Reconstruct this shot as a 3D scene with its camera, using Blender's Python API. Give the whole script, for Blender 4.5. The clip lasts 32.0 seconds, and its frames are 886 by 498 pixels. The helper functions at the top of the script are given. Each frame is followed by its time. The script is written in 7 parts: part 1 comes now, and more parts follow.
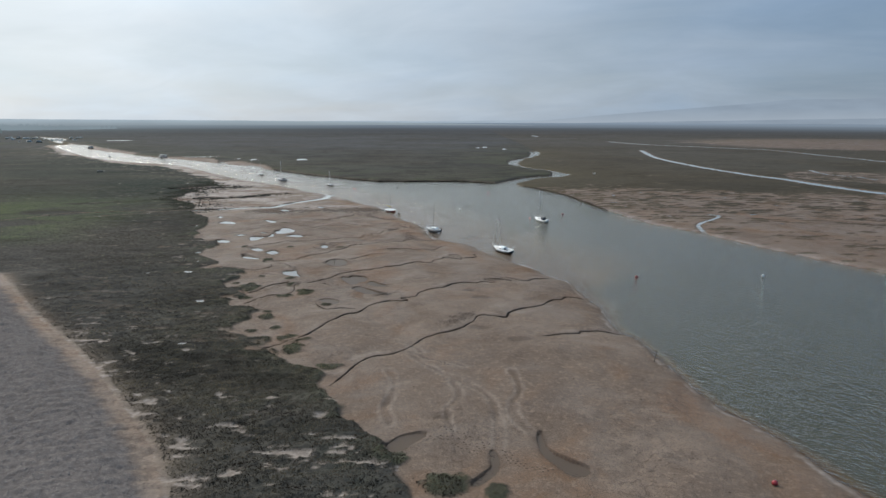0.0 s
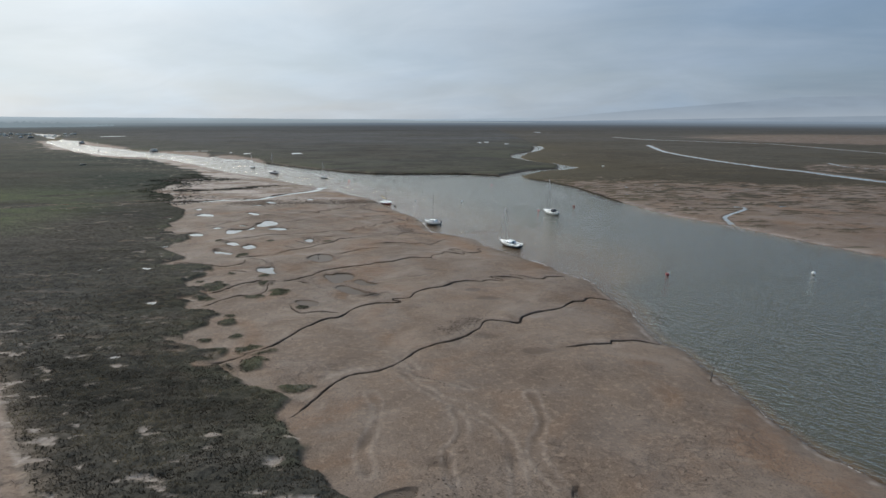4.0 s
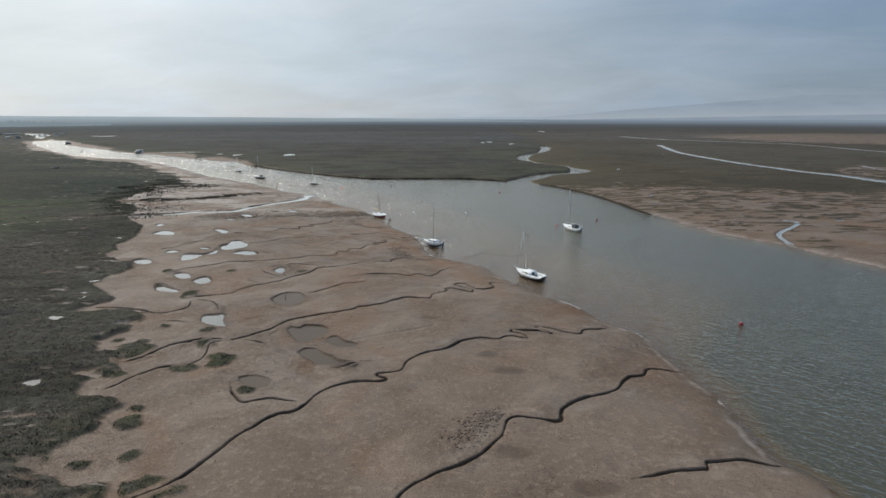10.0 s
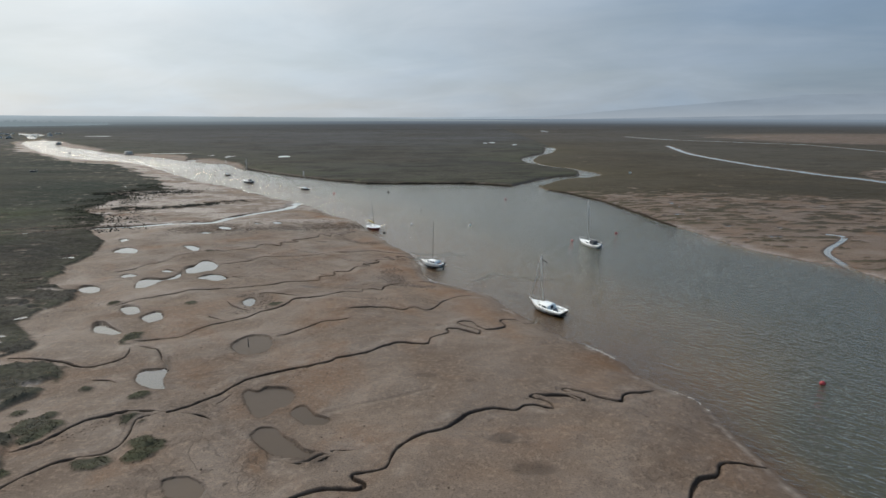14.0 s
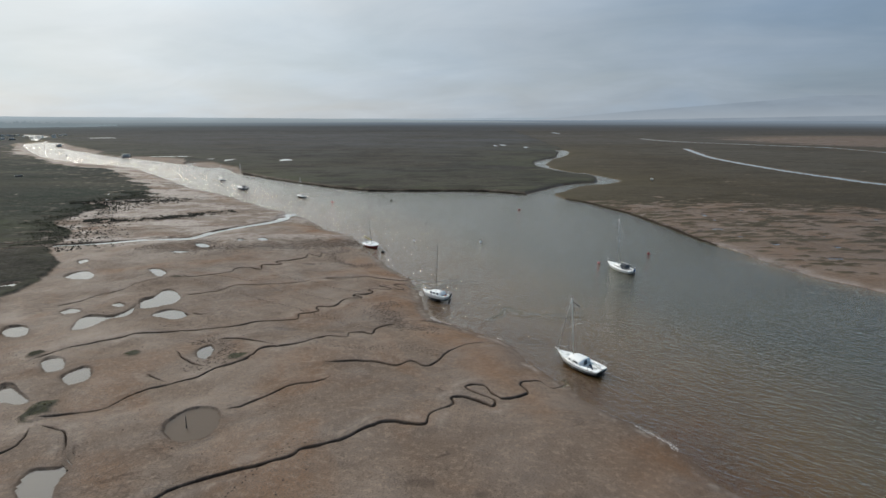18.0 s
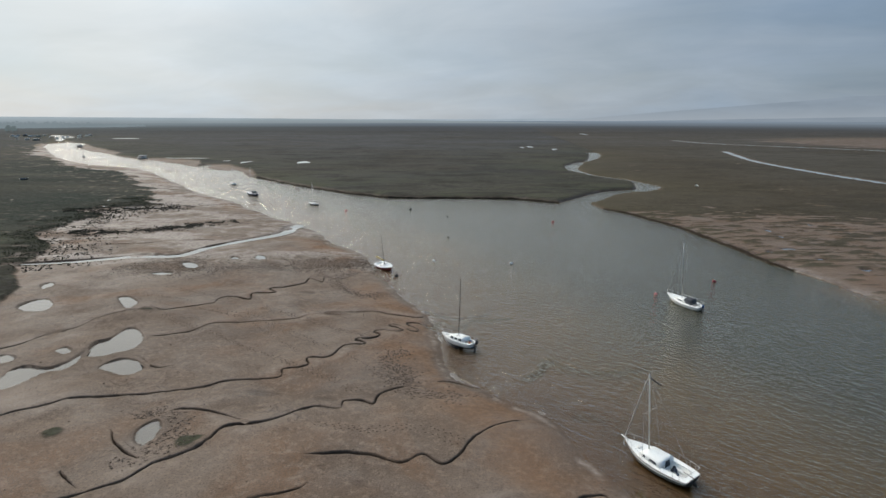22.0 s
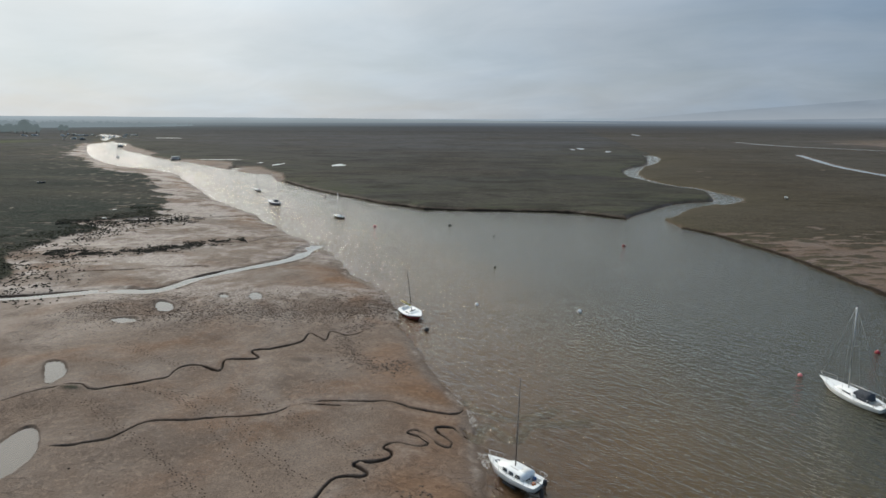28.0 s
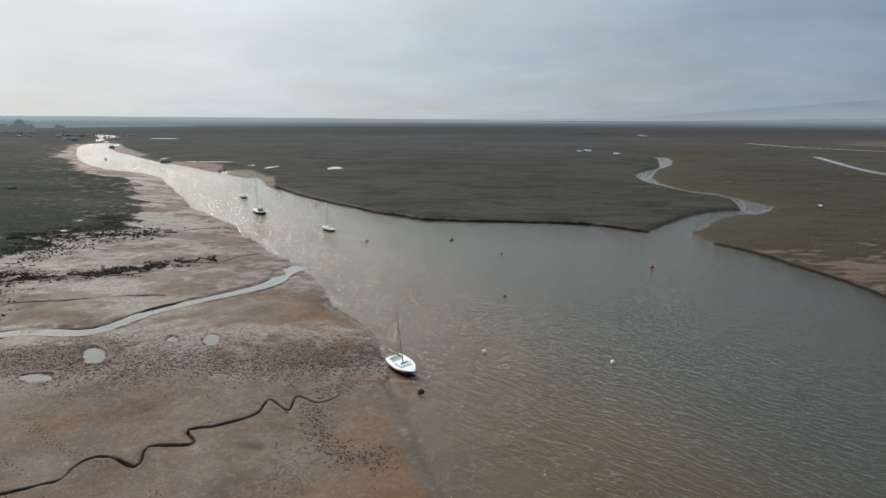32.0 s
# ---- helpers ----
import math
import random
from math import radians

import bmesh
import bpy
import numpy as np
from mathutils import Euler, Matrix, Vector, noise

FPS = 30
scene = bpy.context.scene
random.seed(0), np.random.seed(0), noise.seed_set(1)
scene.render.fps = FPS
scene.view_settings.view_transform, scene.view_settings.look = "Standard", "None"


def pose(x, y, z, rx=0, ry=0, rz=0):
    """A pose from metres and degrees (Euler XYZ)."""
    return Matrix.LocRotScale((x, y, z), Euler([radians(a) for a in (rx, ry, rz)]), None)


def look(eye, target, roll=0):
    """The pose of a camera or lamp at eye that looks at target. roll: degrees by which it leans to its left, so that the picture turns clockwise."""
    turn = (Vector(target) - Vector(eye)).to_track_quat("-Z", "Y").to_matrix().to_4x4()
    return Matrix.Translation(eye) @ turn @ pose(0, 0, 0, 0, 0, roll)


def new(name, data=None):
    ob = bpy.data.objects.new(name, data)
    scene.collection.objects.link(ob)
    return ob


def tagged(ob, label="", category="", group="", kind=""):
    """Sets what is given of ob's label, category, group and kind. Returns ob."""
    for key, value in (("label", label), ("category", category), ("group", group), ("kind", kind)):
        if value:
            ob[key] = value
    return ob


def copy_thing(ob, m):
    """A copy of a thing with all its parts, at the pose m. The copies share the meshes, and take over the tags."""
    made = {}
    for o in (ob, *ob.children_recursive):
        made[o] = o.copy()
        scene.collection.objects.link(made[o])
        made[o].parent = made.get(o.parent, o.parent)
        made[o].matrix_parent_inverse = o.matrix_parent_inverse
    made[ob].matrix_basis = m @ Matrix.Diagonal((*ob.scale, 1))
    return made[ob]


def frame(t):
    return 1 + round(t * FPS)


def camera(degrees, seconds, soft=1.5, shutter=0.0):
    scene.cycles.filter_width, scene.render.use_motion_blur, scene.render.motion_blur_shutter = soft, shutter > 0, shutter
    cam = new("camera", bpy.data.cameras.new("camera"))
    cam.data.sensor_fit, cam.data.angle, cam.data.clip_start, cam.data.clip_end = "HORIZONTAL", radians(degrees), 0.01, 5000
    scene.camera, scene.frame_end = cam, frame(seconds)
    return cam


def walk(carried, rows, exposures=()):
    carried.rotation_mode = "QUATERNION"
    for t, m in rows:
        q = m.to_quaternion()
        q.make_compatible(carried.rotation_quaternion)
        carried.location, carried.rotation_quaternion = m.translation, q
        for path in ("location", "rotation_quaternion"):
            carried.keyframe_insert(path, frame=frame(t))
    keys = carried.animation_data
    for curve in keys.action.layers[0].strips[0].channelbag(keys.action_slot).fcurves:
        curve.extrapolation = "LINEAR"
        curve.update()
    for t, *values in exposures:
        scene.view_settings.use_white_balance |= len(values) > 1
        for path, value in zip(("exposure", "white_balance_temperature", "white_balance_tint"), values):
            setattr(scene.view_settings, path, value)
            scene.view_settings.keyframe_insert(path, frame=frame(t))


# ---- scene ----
cam = camera(73.70, 32.0)
PATH = [
    (0.0, pose(-0.13, -71.14, 35.92, 77.520, -0.102, -0.240)),
    (0.5, pose(-0.20, -68.81, 36.07, 77.520, -0.102, -0.282)),
    (1.0, pose(-0.20, -66.43, 35.99, 77.523, -0.099, -0.283)),
    (1.5, pose(-0.15, -64.06, 35.55, 77.516, -0.093, -0.268)),
    (2.0, pose(-0.09, -61.77, 34.71, 77.497, -0.086, -0.251)),
    (2.5, pose(-0.02, -59.59, 33.55, 77.469, -0.077, -0.234)),
    (3.0, pose(0.06, -57.46, 32.30, 77.438, -0.066, -0.211)),
    (3.5, pose(0.12, -55.26, 31.33, 77.414, -0.055, -0.186)),
    (4.0, pose(0.18, -52.97, 30.74, 77.394, -0.043, -0.161)),
    (4.5, pose(0.22, -50.45, 30.73, 77.383, -0.031, -0.144)),
    (5.0, pose(0.26, -47.83, 30.91, 77.376, -0.021, -0.132)),
    (5.5, pose(0.26, -45.35, 30.87, 77.370, -0.013, -0.118)),
    (6.0, pose(0.26, -42.92, 30.86, 77.369, -0.007, -0.105)),
    (7.0, pose(0.22, -38.11, 30.83, 77.370, 0.000, -0.088)),
    (8.0, pose(0.14, -33.30, 30.78, 77.343, 0.002, -0.051)),
    (9.0, pose(0.06, -28.58, 30.81, 77.301, 0.001, -0.033)),
    (10.0, pose(-0.02, -24.02, 30.97, 77.272, 0.000, -0.034)),
    (11.0, pose(-0.08, -19.30, 31.19, 77.258, 0.000, -0.011)),
    (12.0, pose(-0.10, -14.32, 31.37, 77.236, 0.000, -0.006)),
    (13.0, pose(-0.06, -9.29, 31.26, 77.218, 0.000, 0.013)),
    (14.0, pose(0.06, -4.37, 31.35, 77.218, 0.001, 0.091)),
    (15.0, pose(0.26, 0.57, 31.42, 77.231, 0.001, 0.162)),
    (16.0, pose(0.46, 5.49, 31.54, 77.250, -0.001, 0.272)),
    (17.0, pose(0.59, 10.70, 31.66, 77.283, -0.007, 0.562)),
    (18.0, pose(0.62, 16.24, 31.66, 77.331, -0.017, 0.999)),
    (19.0, pose(0.58, 21.87, 31.58, 77.351, -0.030, 1.510)),
    (20.0, pose(0.48, 27.22, 31.61, 77.362, -0.043, 2.088)),
    (21.0, pose(0.30, 32.43, 31.66, 77.378, -0.051, 2.702)),
    (22.0, pose(0.06, 37.83, 31.62, 77.391, -0.055, 3.349)),
    (23.0, pose(-0.22, 43.24, 31.52, 77.396, -0.061, 4.128)),
    (24.0, pose(-0.54, 48.46, 31.58, 77.382, -0.073, 5.131)),
    (25.0, pose(-0.94, 53.67, 31.60, 77.378, -0.088, 6.087)),
    (26.0, pose(-1.45, 58.96, 31.60, 77.378, -0.099, 6.814)),
    (27.0, pose(-2.04, 64.28, 31.58, 77.375, -0.102, 7.283)),
    (28.0, pose(-2.56, 69.37, 31.63, 77.366, -0.102, 7.540)),
    (29.0, pose(-3.02, 74.31, 31.72, 77.364, -0.101, 7.660)),
    (30.0, pose(-3.43, 79.18, 31.79, 77.358, -0.100, 7.742)),
    (31.0, pose(-3.94, 84.09, 31.90, 77.351, -0.100, 7.849)),
    (32.0, pose(-4.84, 89.42, 31.89, 77.352, -0.100, 7.759)),
]
walk(cam, PATH, [(0.0, 0.12, 6250, 10), (6.0, 0.08, 6350, 10), (13.0, 0.05, 6450, 10), (21.0, 0.0, 6500, 10), (32.0, -0.02, 6500, 10)])

# ---- light ----
SUN_EL, SUN_AZ = radians(38), radians(-46)          # azimuth from +y, positive towards +x
SUN_DIR = Vector((math.sin(SUN_AZ) * math.cos(SUN_EL), math.cos(SUN_AZ) * math.cos(SUN_EL), math.sin(SUN_EL)))
sun = new("sun", bpy.data.lights.new("sun", "SUN"))
sun.data.energy, sun.data.angle, sun.data.color = 1.97, radians(16), (1.0, 0.925, 0.825)
sun.matrix_world = look((0, 0, 300), Vector((0, 0, 300)) - SUN_DIR)

world = bpy.data.worlds.new("sky")
scene.world = world
world.use_nodes = True
wt = world.node_tree
wt.nodes.clear()


def wn(kind, **kw):
    n = wt.nodes.new(kind)
    for k, v in kw.items():
        n.inputs[int(k[1:])].default_value = v
    return n


sky = wn("ShaderNodeTexSky")
sky.sky_type, sky.sun_disc = "NISHITA", False
sky.sun_elevation, sky.sun_rotation = SUN_EL, SUN_AZ
sky.air_density, sky.dust_density = 1.3, 0.6
coord = wn("ShaderNodeTexCoord")
sep = wn("ShaderNodeSeparateXYZ")
wt.links.new(coord.outputs["Generated"], sep.inputs[0])


def wm(op, a, b=None):
    n = wt.nodes.new("ShaderNodeMath")
    n.operation = op
    for i, v in enumerate((a, b)):
        if v is None:
            continue
        if isinstance(v, (int, float)):
            n.inputs[i].default_value = v
        else:
            wt.links.new(v, n.inputs[i])
    return n.outputs[0]


# a cloud layer seen in perspective: the view direction divided by its height
up = wm("ADD", wm("MAXIMUM", sep.outputs[2], 0.0), 0.22)
flat = wn("ShaderNodeCombineXYZ")
wt.links.new(wm("DIVIDE", sep.outputs[0], up), flat.inputs[0])
wt.links.new(wm("DIVIDE", sep.outputs[1], up), flat.inputs[1])
cloud = wn("ShaderNodeTexNoise")
cloud.inputs["Scale"].default_value, cloud.inputs["Detail"].default_value = 1.1, 5
cloud.inputs["Roughness"].default_value, cloud.inputs["Distortion"].default_value = 0.55, 0.4
wt.links.new(flat.outputs[0], cloud.inputs["Vector"])
soft = wn("ShaderNodeTexNoise")
soft.inputs["Scale"].default_value, soft.inputs["Detail"].default_value = 0.5, 2
wt.links.new(flat.outputs[0], soft.inputs["Vector"])
# brighter towards the veiled sun
dot = wn("ShaderNodeVectorMath")
dot.operation = "DOT_PRODUCT"
wt.links.new(coord.outputs["Generated"], dot.inputs[0])
dot.inputs[1].default_value = SUN_DIR
facing = wm("MAXIMUM", wm("ADD", wm("MULTIPLY", dot.outputs["Value"], 0.5), 0.5), 0.0)
glow = wm("ADD", wm("MULTIPLY", facing, 0.163), wm("MULTIPLY", wm("POWER", facing, 6.0), 0.718))
cover = wn("ShaderNodeMapRange", _1=0.36, _2=0.62, _3=0.86, _4=1.0)
wt.links.new(wm("ADD", wm("MULTIPLY", cloud.outputs["Fac"], 0.6), wm("MULTIPLY", soft.outputs["Fac"], 0.4)), cover.inputs[0])
tone = wn("ShaderNodeMapRange", _1=0.3, _2=0.7, _3=0.95, _4=1.05)
wt.links.new(cloud.outputs["Fac"], tone.inputs[0])
puff = wm("ADD", wm("MULTIPLY", cloud.outputs["Fac"], 0.6), wm("MULTIPLY", soft.outputs["Fac"], 0.4))
grade = wn("ShaderNodeMapRange", _1=0.07, _2=0.50)
grade.clamp = False
# wisps drawn out across the sky
drawn = wn("ShaderNodeMapping")
drawn.inputs["Rotation"].default_value, drawn.inputs["Scale"].default_value = (0, 0, radians(-28)), (0.8, 1.5, 1)
turned = wn("ShaderNodeMapping")
turned.inputs["Rotation"].default_value = (0, 0, radians(24))
wt.links.new(flat.outputs[0], turned.inputs["Vector"])
wt.links.new(turned.outputs[0], drawn.inputs["Vector"])
wisp = wn("ShaderNodeTexNoise")
wisp.inputs["Scale"].default_value, wisp.inputs["Detail"].default_value = 1.5, 6
wisp.inputs["Roughness"].default_value, wisp.inputs["Distortion"].default_value = 0.58, 0.9
wt.links.new(drawn.outputs[0], wisp.inputs["Vector"])
# the haze is paler low down, away from the sun
low = wn("ShaderNodeMapRange", _1=0.0, _2=0.20, _3=0.06, _4=-0.13)
wt.links.new(sep.outputs[2], low.inputs[0])
away = wm("MULTIPLY", low.outputs[0], wm("SUBTRACT", 1.75, wm("MULTIPLY", facing, 1.75)))
shade = wm("ADD", wm("MULTIPLY", wm("SUBTRACT", puff, 0.5), 0.20), wm("MULTIPLY", wm("SUBTRACT", wisp.outputs["Fac"], 0.5), 0.11))
wt.links.new(wm("ADD", wm("ADD", glow, away), shade), grade.inputs[0])
grey = wn("ShaderNodeMix")
grey.data_type, grey.clamp_factor = "RGBA", False
grey.inputs[6].default_value, grey.inputs[7].default_value = (0.192, 0.265, 0.365, 1), (0.66, 0.70, 0.735, 1)
wt.links.new(grade.outputs[0], grey.inputs[0])
# thinner places in the veil are bluer, thicker ones slightly warm
hue = wn("ShaderNodeTexNoise")
hue.inputs["Scale"].default_value, hue.inputs["Detail"].default_value = 0.7, 3
hue.inputs["Distortion"].default_value = 0.8
shift = wn("ShaderNodeVectorMath")
shift.operation = "ADD"
shift.inputs[1].default_value = (7.3, 2.1, 0.0)
wt.links.new(flat.outputs[0], shift.inputs[0])
wt.links.new(shift.outputs[0], hue.inputs["Vector"])
thin = wn("ShaderNodeMapRange", _1=0.40, _2=0.62)
wt.links.new(hue.outputs["Fac"], thin.inputs[0])
tint = wn("ShaderNodeMix")
tint.data_type = "RGBA"
tint.inputs[6].default_value, tint.inputs[7].default_value = (0.985, 1.0, 0.995, 1), (0.945, 1.0, 1.03, 1)
wt.links.new(thin.outputs[0], tint.inputs[0])
tinted = wn("ShaderNodeVectorMath")
tinted.operation = "MULTIPLY"
wt.links.new(grey.outputs[2], tinted.inputs[0])
wt.links.new(tint.outputs[2], tinted.inputs[1])
veil = wn("ShaderNodeVectorMath")
veil.operation = "SCALE"
wt.links.new(tinted.outputs[0], veil.inputs[0])
zenith = wn("ShaderNodeMapRange", _1=0.14, _2=0.8, _3=1.0, _4=2.2)
wt.links.new(sep.outputs[2], zenith.inputs[0])
wt.links.new(wm("MULTIPLY", tone.outputs[0], zenith.outputs[0]), veil.inputs["Scale"])
bg_sky, bg_cloud, mix, out = wn("ShaderNodeBackground", _1=0.08), wn("ShaderNodeBackground", _1=1.0), wn("ShaderNodeMixShader"), wn("ShaderNodeOutputWorld")
wt.links.new(sky.outputs[0], bg_sky.inputs[0])
wt.links.new(veil.outputs[0], bg_cloud.inputs[0])
wt.links.new(cover.outputs[0], mix.inputs[0])
wt.links.new(bg_sky.outputs[0], mix.inputs[1])
wt.links.new(bg_cloud.outputs[0], mix.inputs[2])
wt.links.new(mix.outputs[0], out.inputs[0])
scene.view_settings.exposure = 0.0

# ---- materials ----
class Nodes:
    """A material with short ways to add and join nodes."""

    def __init__(self, name):
        self.mat = bpy.data.materials.new(name)
        self.mat.use_nodes = True
        self.t = self.mat.node_tree
        self.bsdf = self.t.nodes["Principled BSDF"]
        self.out = self.t.nodes["Material Output"]

    def put(self, v, socket):
        if isinstance(v, bpy.types.NodeSocket):
            self.t.links.new(v, socket)
        else:
            socket.default_value = (*v, 1) if isinstance(v, tuple) and len(v) == 3 and socket.type == "RGBA" else v

    def node(self, kind, **kw):
        n = self.t.nodes.new(kind)
        for k, v in kw.items():
            self.put(v, n.inputs[k.replace("_", " ")])
        return n

    def pos(self, scale=(1, 1, 1), turn=0.0):
        m = self.node("ShaderNodeMapping", Vector=self.t.nodes.new("ShaderNodeNewGeometry").outputs["Position"])
        m.inputs["Scale"].default_value = scale
        m.inputs["Rotation"].default_value = (0, 0, turn)
        return m.outputs[0]

    def turned(self, turn, scale):
        """Ground coordinates turned first and stretched after."""
        a = self.node("ShaderNodeMapping", Vector=self.t.nodes.new("ShaderNodeNewGeometry").outputs["Position"])
        a.inputs["Rotation"].default_value = (0, 0, turn)
        b = self.node("ShaderNodeMapping", Vector=a.outputs[0])
        b.inputs["Scale"].default_value = scale
        return b.outputs[0]

    def noise(self, scale, detail=4, vec=None, rough=0.55, warp=0.0):
        return self.node("ShaderNodeTexNoise", Vector=vec or self.pos(), Scale=scale, Detail=detail, Roughness=rough, Distortion=warp).outputs["Fac"]

    def math(self, op, a, b=0.0):
        n = self.t.nodes.new("ShaderNodeMath")
        n.operation = op
        self.put(a, n.inputs[0]), self.put(b, n.inputs[1])
        return n.outputs[0]

    def span(self, v, a, b, c=0.0, d=1.0):
        n = self.t.nodes.new("ShaderNodeMapRange")
        self.put(v, n.inputs[0])
        for i, x in enumerate((a, b, c, d)):
            n.inputs[i + 1].default_value = x
        return n.outputs[0]

    def mix(self, f, a, b):
        n = self.t.nodes.new("ShaderNodeMix")
        n.data_type = "RGBA"
        self.put(f, n.inputs[0]), self.put(a, n.inputs[6]), self.put(b, n.inputs[7])
        return n.outputs[2]

    def attr(self, name):
        n = self.t.nodes.new("ShaderNodeAttribute")
        n.attribute_name = name
        return n.outputs["Fac"]

    def bump(self, height, strength, distance=0.05):
        return self.node("ShaderNodeBump", Height=height, Strength=strength, Distance=distance).outputs[0]

    def warm(self, color, by):
        n = self.t.nodes.new("ShaderNodeVectorMath")
        n.operation = "MULTIPLY"
        self.put(color, n.inputs[0])
        n.inputs[1].default_value = by
        return n.outputs[0]

    def lean(self, normal, by):
        """The normal leant over: of low waves, mostly the faces turned to the open water show."""
        a, b = self.t.nodes.new("ShaderNodeVectorMath"), self.t.nodes.new("ShaderNodeVectorMath")
        a.operation, b.operation = "ADD", "NORMALIZE"
        self.put(normal, a.inputs[0])
        a.inputs[1].default_value = by
        self.put(a.outputs[0], b.inputs[0])
        return b.outputs[0]

    def finish(self, color, rough=0.6, normal=None, **kw):
        self.put(color, self.bsdf.inputs["Base Color"])
        self.put(rough, self.bsdf.inputs["Roughness"])
        if normal:
            self.put(normal, self.bsdf.inputs["Normal"])
        for k, v in kw.items():
            self.put(v, self.bsdf.inputs[k.replace("_", " ")])
        return self.mat


def plain(name, color, rough=0.5, metal=0.0, wear=0.25, scale=3.0, relief=0.15, gloss=0.5):
    """Paint, plastic, metal or wood with grain and grime at two scales."""
    m = Nodes(name)
    a, b = m.noise(scale, 5), m.noise(scale * 9, 3)
    dull = tuple(c * (1 - wear) for c in color)
    c = m.mix(m.span(a, 0.35, 0.75), color, dull)
    c = m.mix(m.span(b, 0.45, 0.8, 0, 0.5), c, tuple(x * 0.75 for x in dull))
    return m.finish(c, m.span(a, 0.3, 0.7, rough * 0.8, min(1, rough * 1.25)), m.bump(b, relief, 0.01), Metallic=metal, Specular_IOR_Level=gloss)


def ground_material():
    m = Nodes("estuary_ground")
    far, big, mid, fine, grit = m.noise(0.006, 5, warp=0.5), m.noise(0.035, 6, warp=0.6), m.noise(0.22, 6, warp=0.8), m.noise(1.6, 6), m.noise(6.0, 4)
    streak = m.noise(0.4, 6, m.turned(0.35, (0.45, 1, 1)), warp=1.0)
    veg, sand, wet, shingle, dry, lush, meadow, far_haze = (m.attr(n) for n in ("veg", "sand", "wet", "shingle", "litter", "lush", "meadow", "far_haze"))
    drift = m.noise(0.02, 6, m.pos((0.6, 1, 1)), warp=0.8)
    # bare tidal mud: smooth grey-brown with warm silt patches, paler crusts and damp dark films
    mud = m.mix(m.span(big, 0.36, 0.64), (0.150, 0.120, 0.101), (0.205, 0.169, 0.145))
    silt = m.math("MULTIPLY", m.span(m.noise(0.048, 6, warp=1.4), 0.50, 0.64, 0, 0.85), m.span(mid, 0.25, 0.70, 0.3, 1.0))
    mud = m.mix(silt, mud, (0.205, 0.122, 0.070))
    mud = m.mix(m.span(m.noise(0.13, 6, m.turned(0.2, (0.6, 1, 1)), warp=1.6), 0.54, 0.70, 0, 0.50), mud, (0.245, 0.207, 0.180))
    mud = m.mix(m.span(mid, 0.54, 0.76, 0, 0.45), mud, (0.116, 0.090, 0.074))
    mud = m.mix(m.span(streak, 0.56, 0.72, 0, 0.36), mud, (0.110, 0.087, 0.074))
    mud = m.mix(m.span(fine, 0.50, 0.66, 0, 0.55), mud, (0.285, 0.236, 0.200))
    mud = m.mix(m.span(grit, 0.52, 0.64, 0, 0.6), mud, (0.085, 0.065, 0.053))
    cells = m.node("ShaderNodeTexVoronoi", Vector=m.pos(), Scale=3.4)
    cells.feature = "DISTANCE_TO_EDGE"
    crack = m.span(cells.outputs["Distance"], 0.0, 0.08, 1, 0)
    crack = m.math("MULTIPLY", crack, m.span(m.noise(0.05, 5, warp=0.8), 0.42, 0.62, 0.15, 0.8))
    mud = m.mix(crack, mud, (0.100, 0.078, 0.065))
    pits = m.node("ShaderNodeTexVoronoi", Vector=m.turned(0.4, (1, 1, 1)), Scale=1.7, Randomness=1.0).outputs["Distance"]
    pocked = m.span(m.noise(0.11, 5, warp=1.2), 0.48, 0.60)
    pits = m.math("MULTIPLY", m.span(pits, 0.10, 0.24, 1, 0), pocked)
    mud = m.mix(m.math("MULTIPLY", pits, 0.7), mud, (0.078, 0.058, 0.046))
    veins = m.math("ABSOLUTE", m.math("SUBTRACT", m.noise(0.33, 5, warp=1.5), 0.5))
    veins = m.math("MULTIPLY", m.span(veins, 0.004, 0.020, 1, 0), m.span(m.noise(0.06, 4), 0.48, 0.60))
    mud = m.mix(m.math("MULTIPLY", veins, 0.6), mud, (0.085, 0.064, 0.052))
    mud = m.mix(m.math("MULTIPLY", sand, m.span(mid, 0.3, 0.7, 0.4, 0.95)), mud, m.mix(m.span(fine, 0.35, 0.65), (0.165, 0.100, 0.060), (0.235, 0.152, 0.096)))
    mud = m.mix(m.math("MULTIPLY", wet, 0.78), mud, (0.060, 0.044, 0.034))
    mud = m.warm(mud, (0.82, 0.718, 0.605))
    # salt marsh floor: low dark scrub, greener where it is damp; distance haze painted blue-grey further out
    scrub = m.mix(m.span(fine, 0.38, 0.62), (0.028, 0.024, 0.018), (0.080, 0.070, 0.056))
    scrub = m.mix(m.span(drift, 0.46, 0.58, 0, 0.75), scrub, (0.027, 0.026, 0.023))
    scrub = m.mix(m.span(far, 0.42, 0.60, 0, 0.5), scrub, (0.070, 0.069, 0.064))
    scrub = m.mix(m.math("MULTIPLY", far_haze, m.span(drift, 0.35, 0.65, 0.35, 0.85)), scrub, (0.079, 0.081, 0.086))
    scrub = m.mix(m.math("MULTIPLY", lush, m.span(mid, 0.35, 0.65, 0.3, 0.9)), scrub, (0.070, 0.072, 0.042))
    scrub = m.mix(m.span(streak, 0.52, 0.74, 0, 0.55), scrub, (0.098, 0.090, 0.077))
    scrub = m.mix(m.span(m.noise(0.09, 7, m.pos((0.4, 1, 1)), warp=0.8), 0.50, 0.62, 0, 0.6), scrub, (0.027, 0.025, 0.019))
    scrub = m.mix(m.math("MULTIPLY", sand, 1.8), scrub, m.mix(m.span(drift, 0.4, 0.6), (0.066, 0.064, 0.038), (0.112, 0.102, 0.068)))
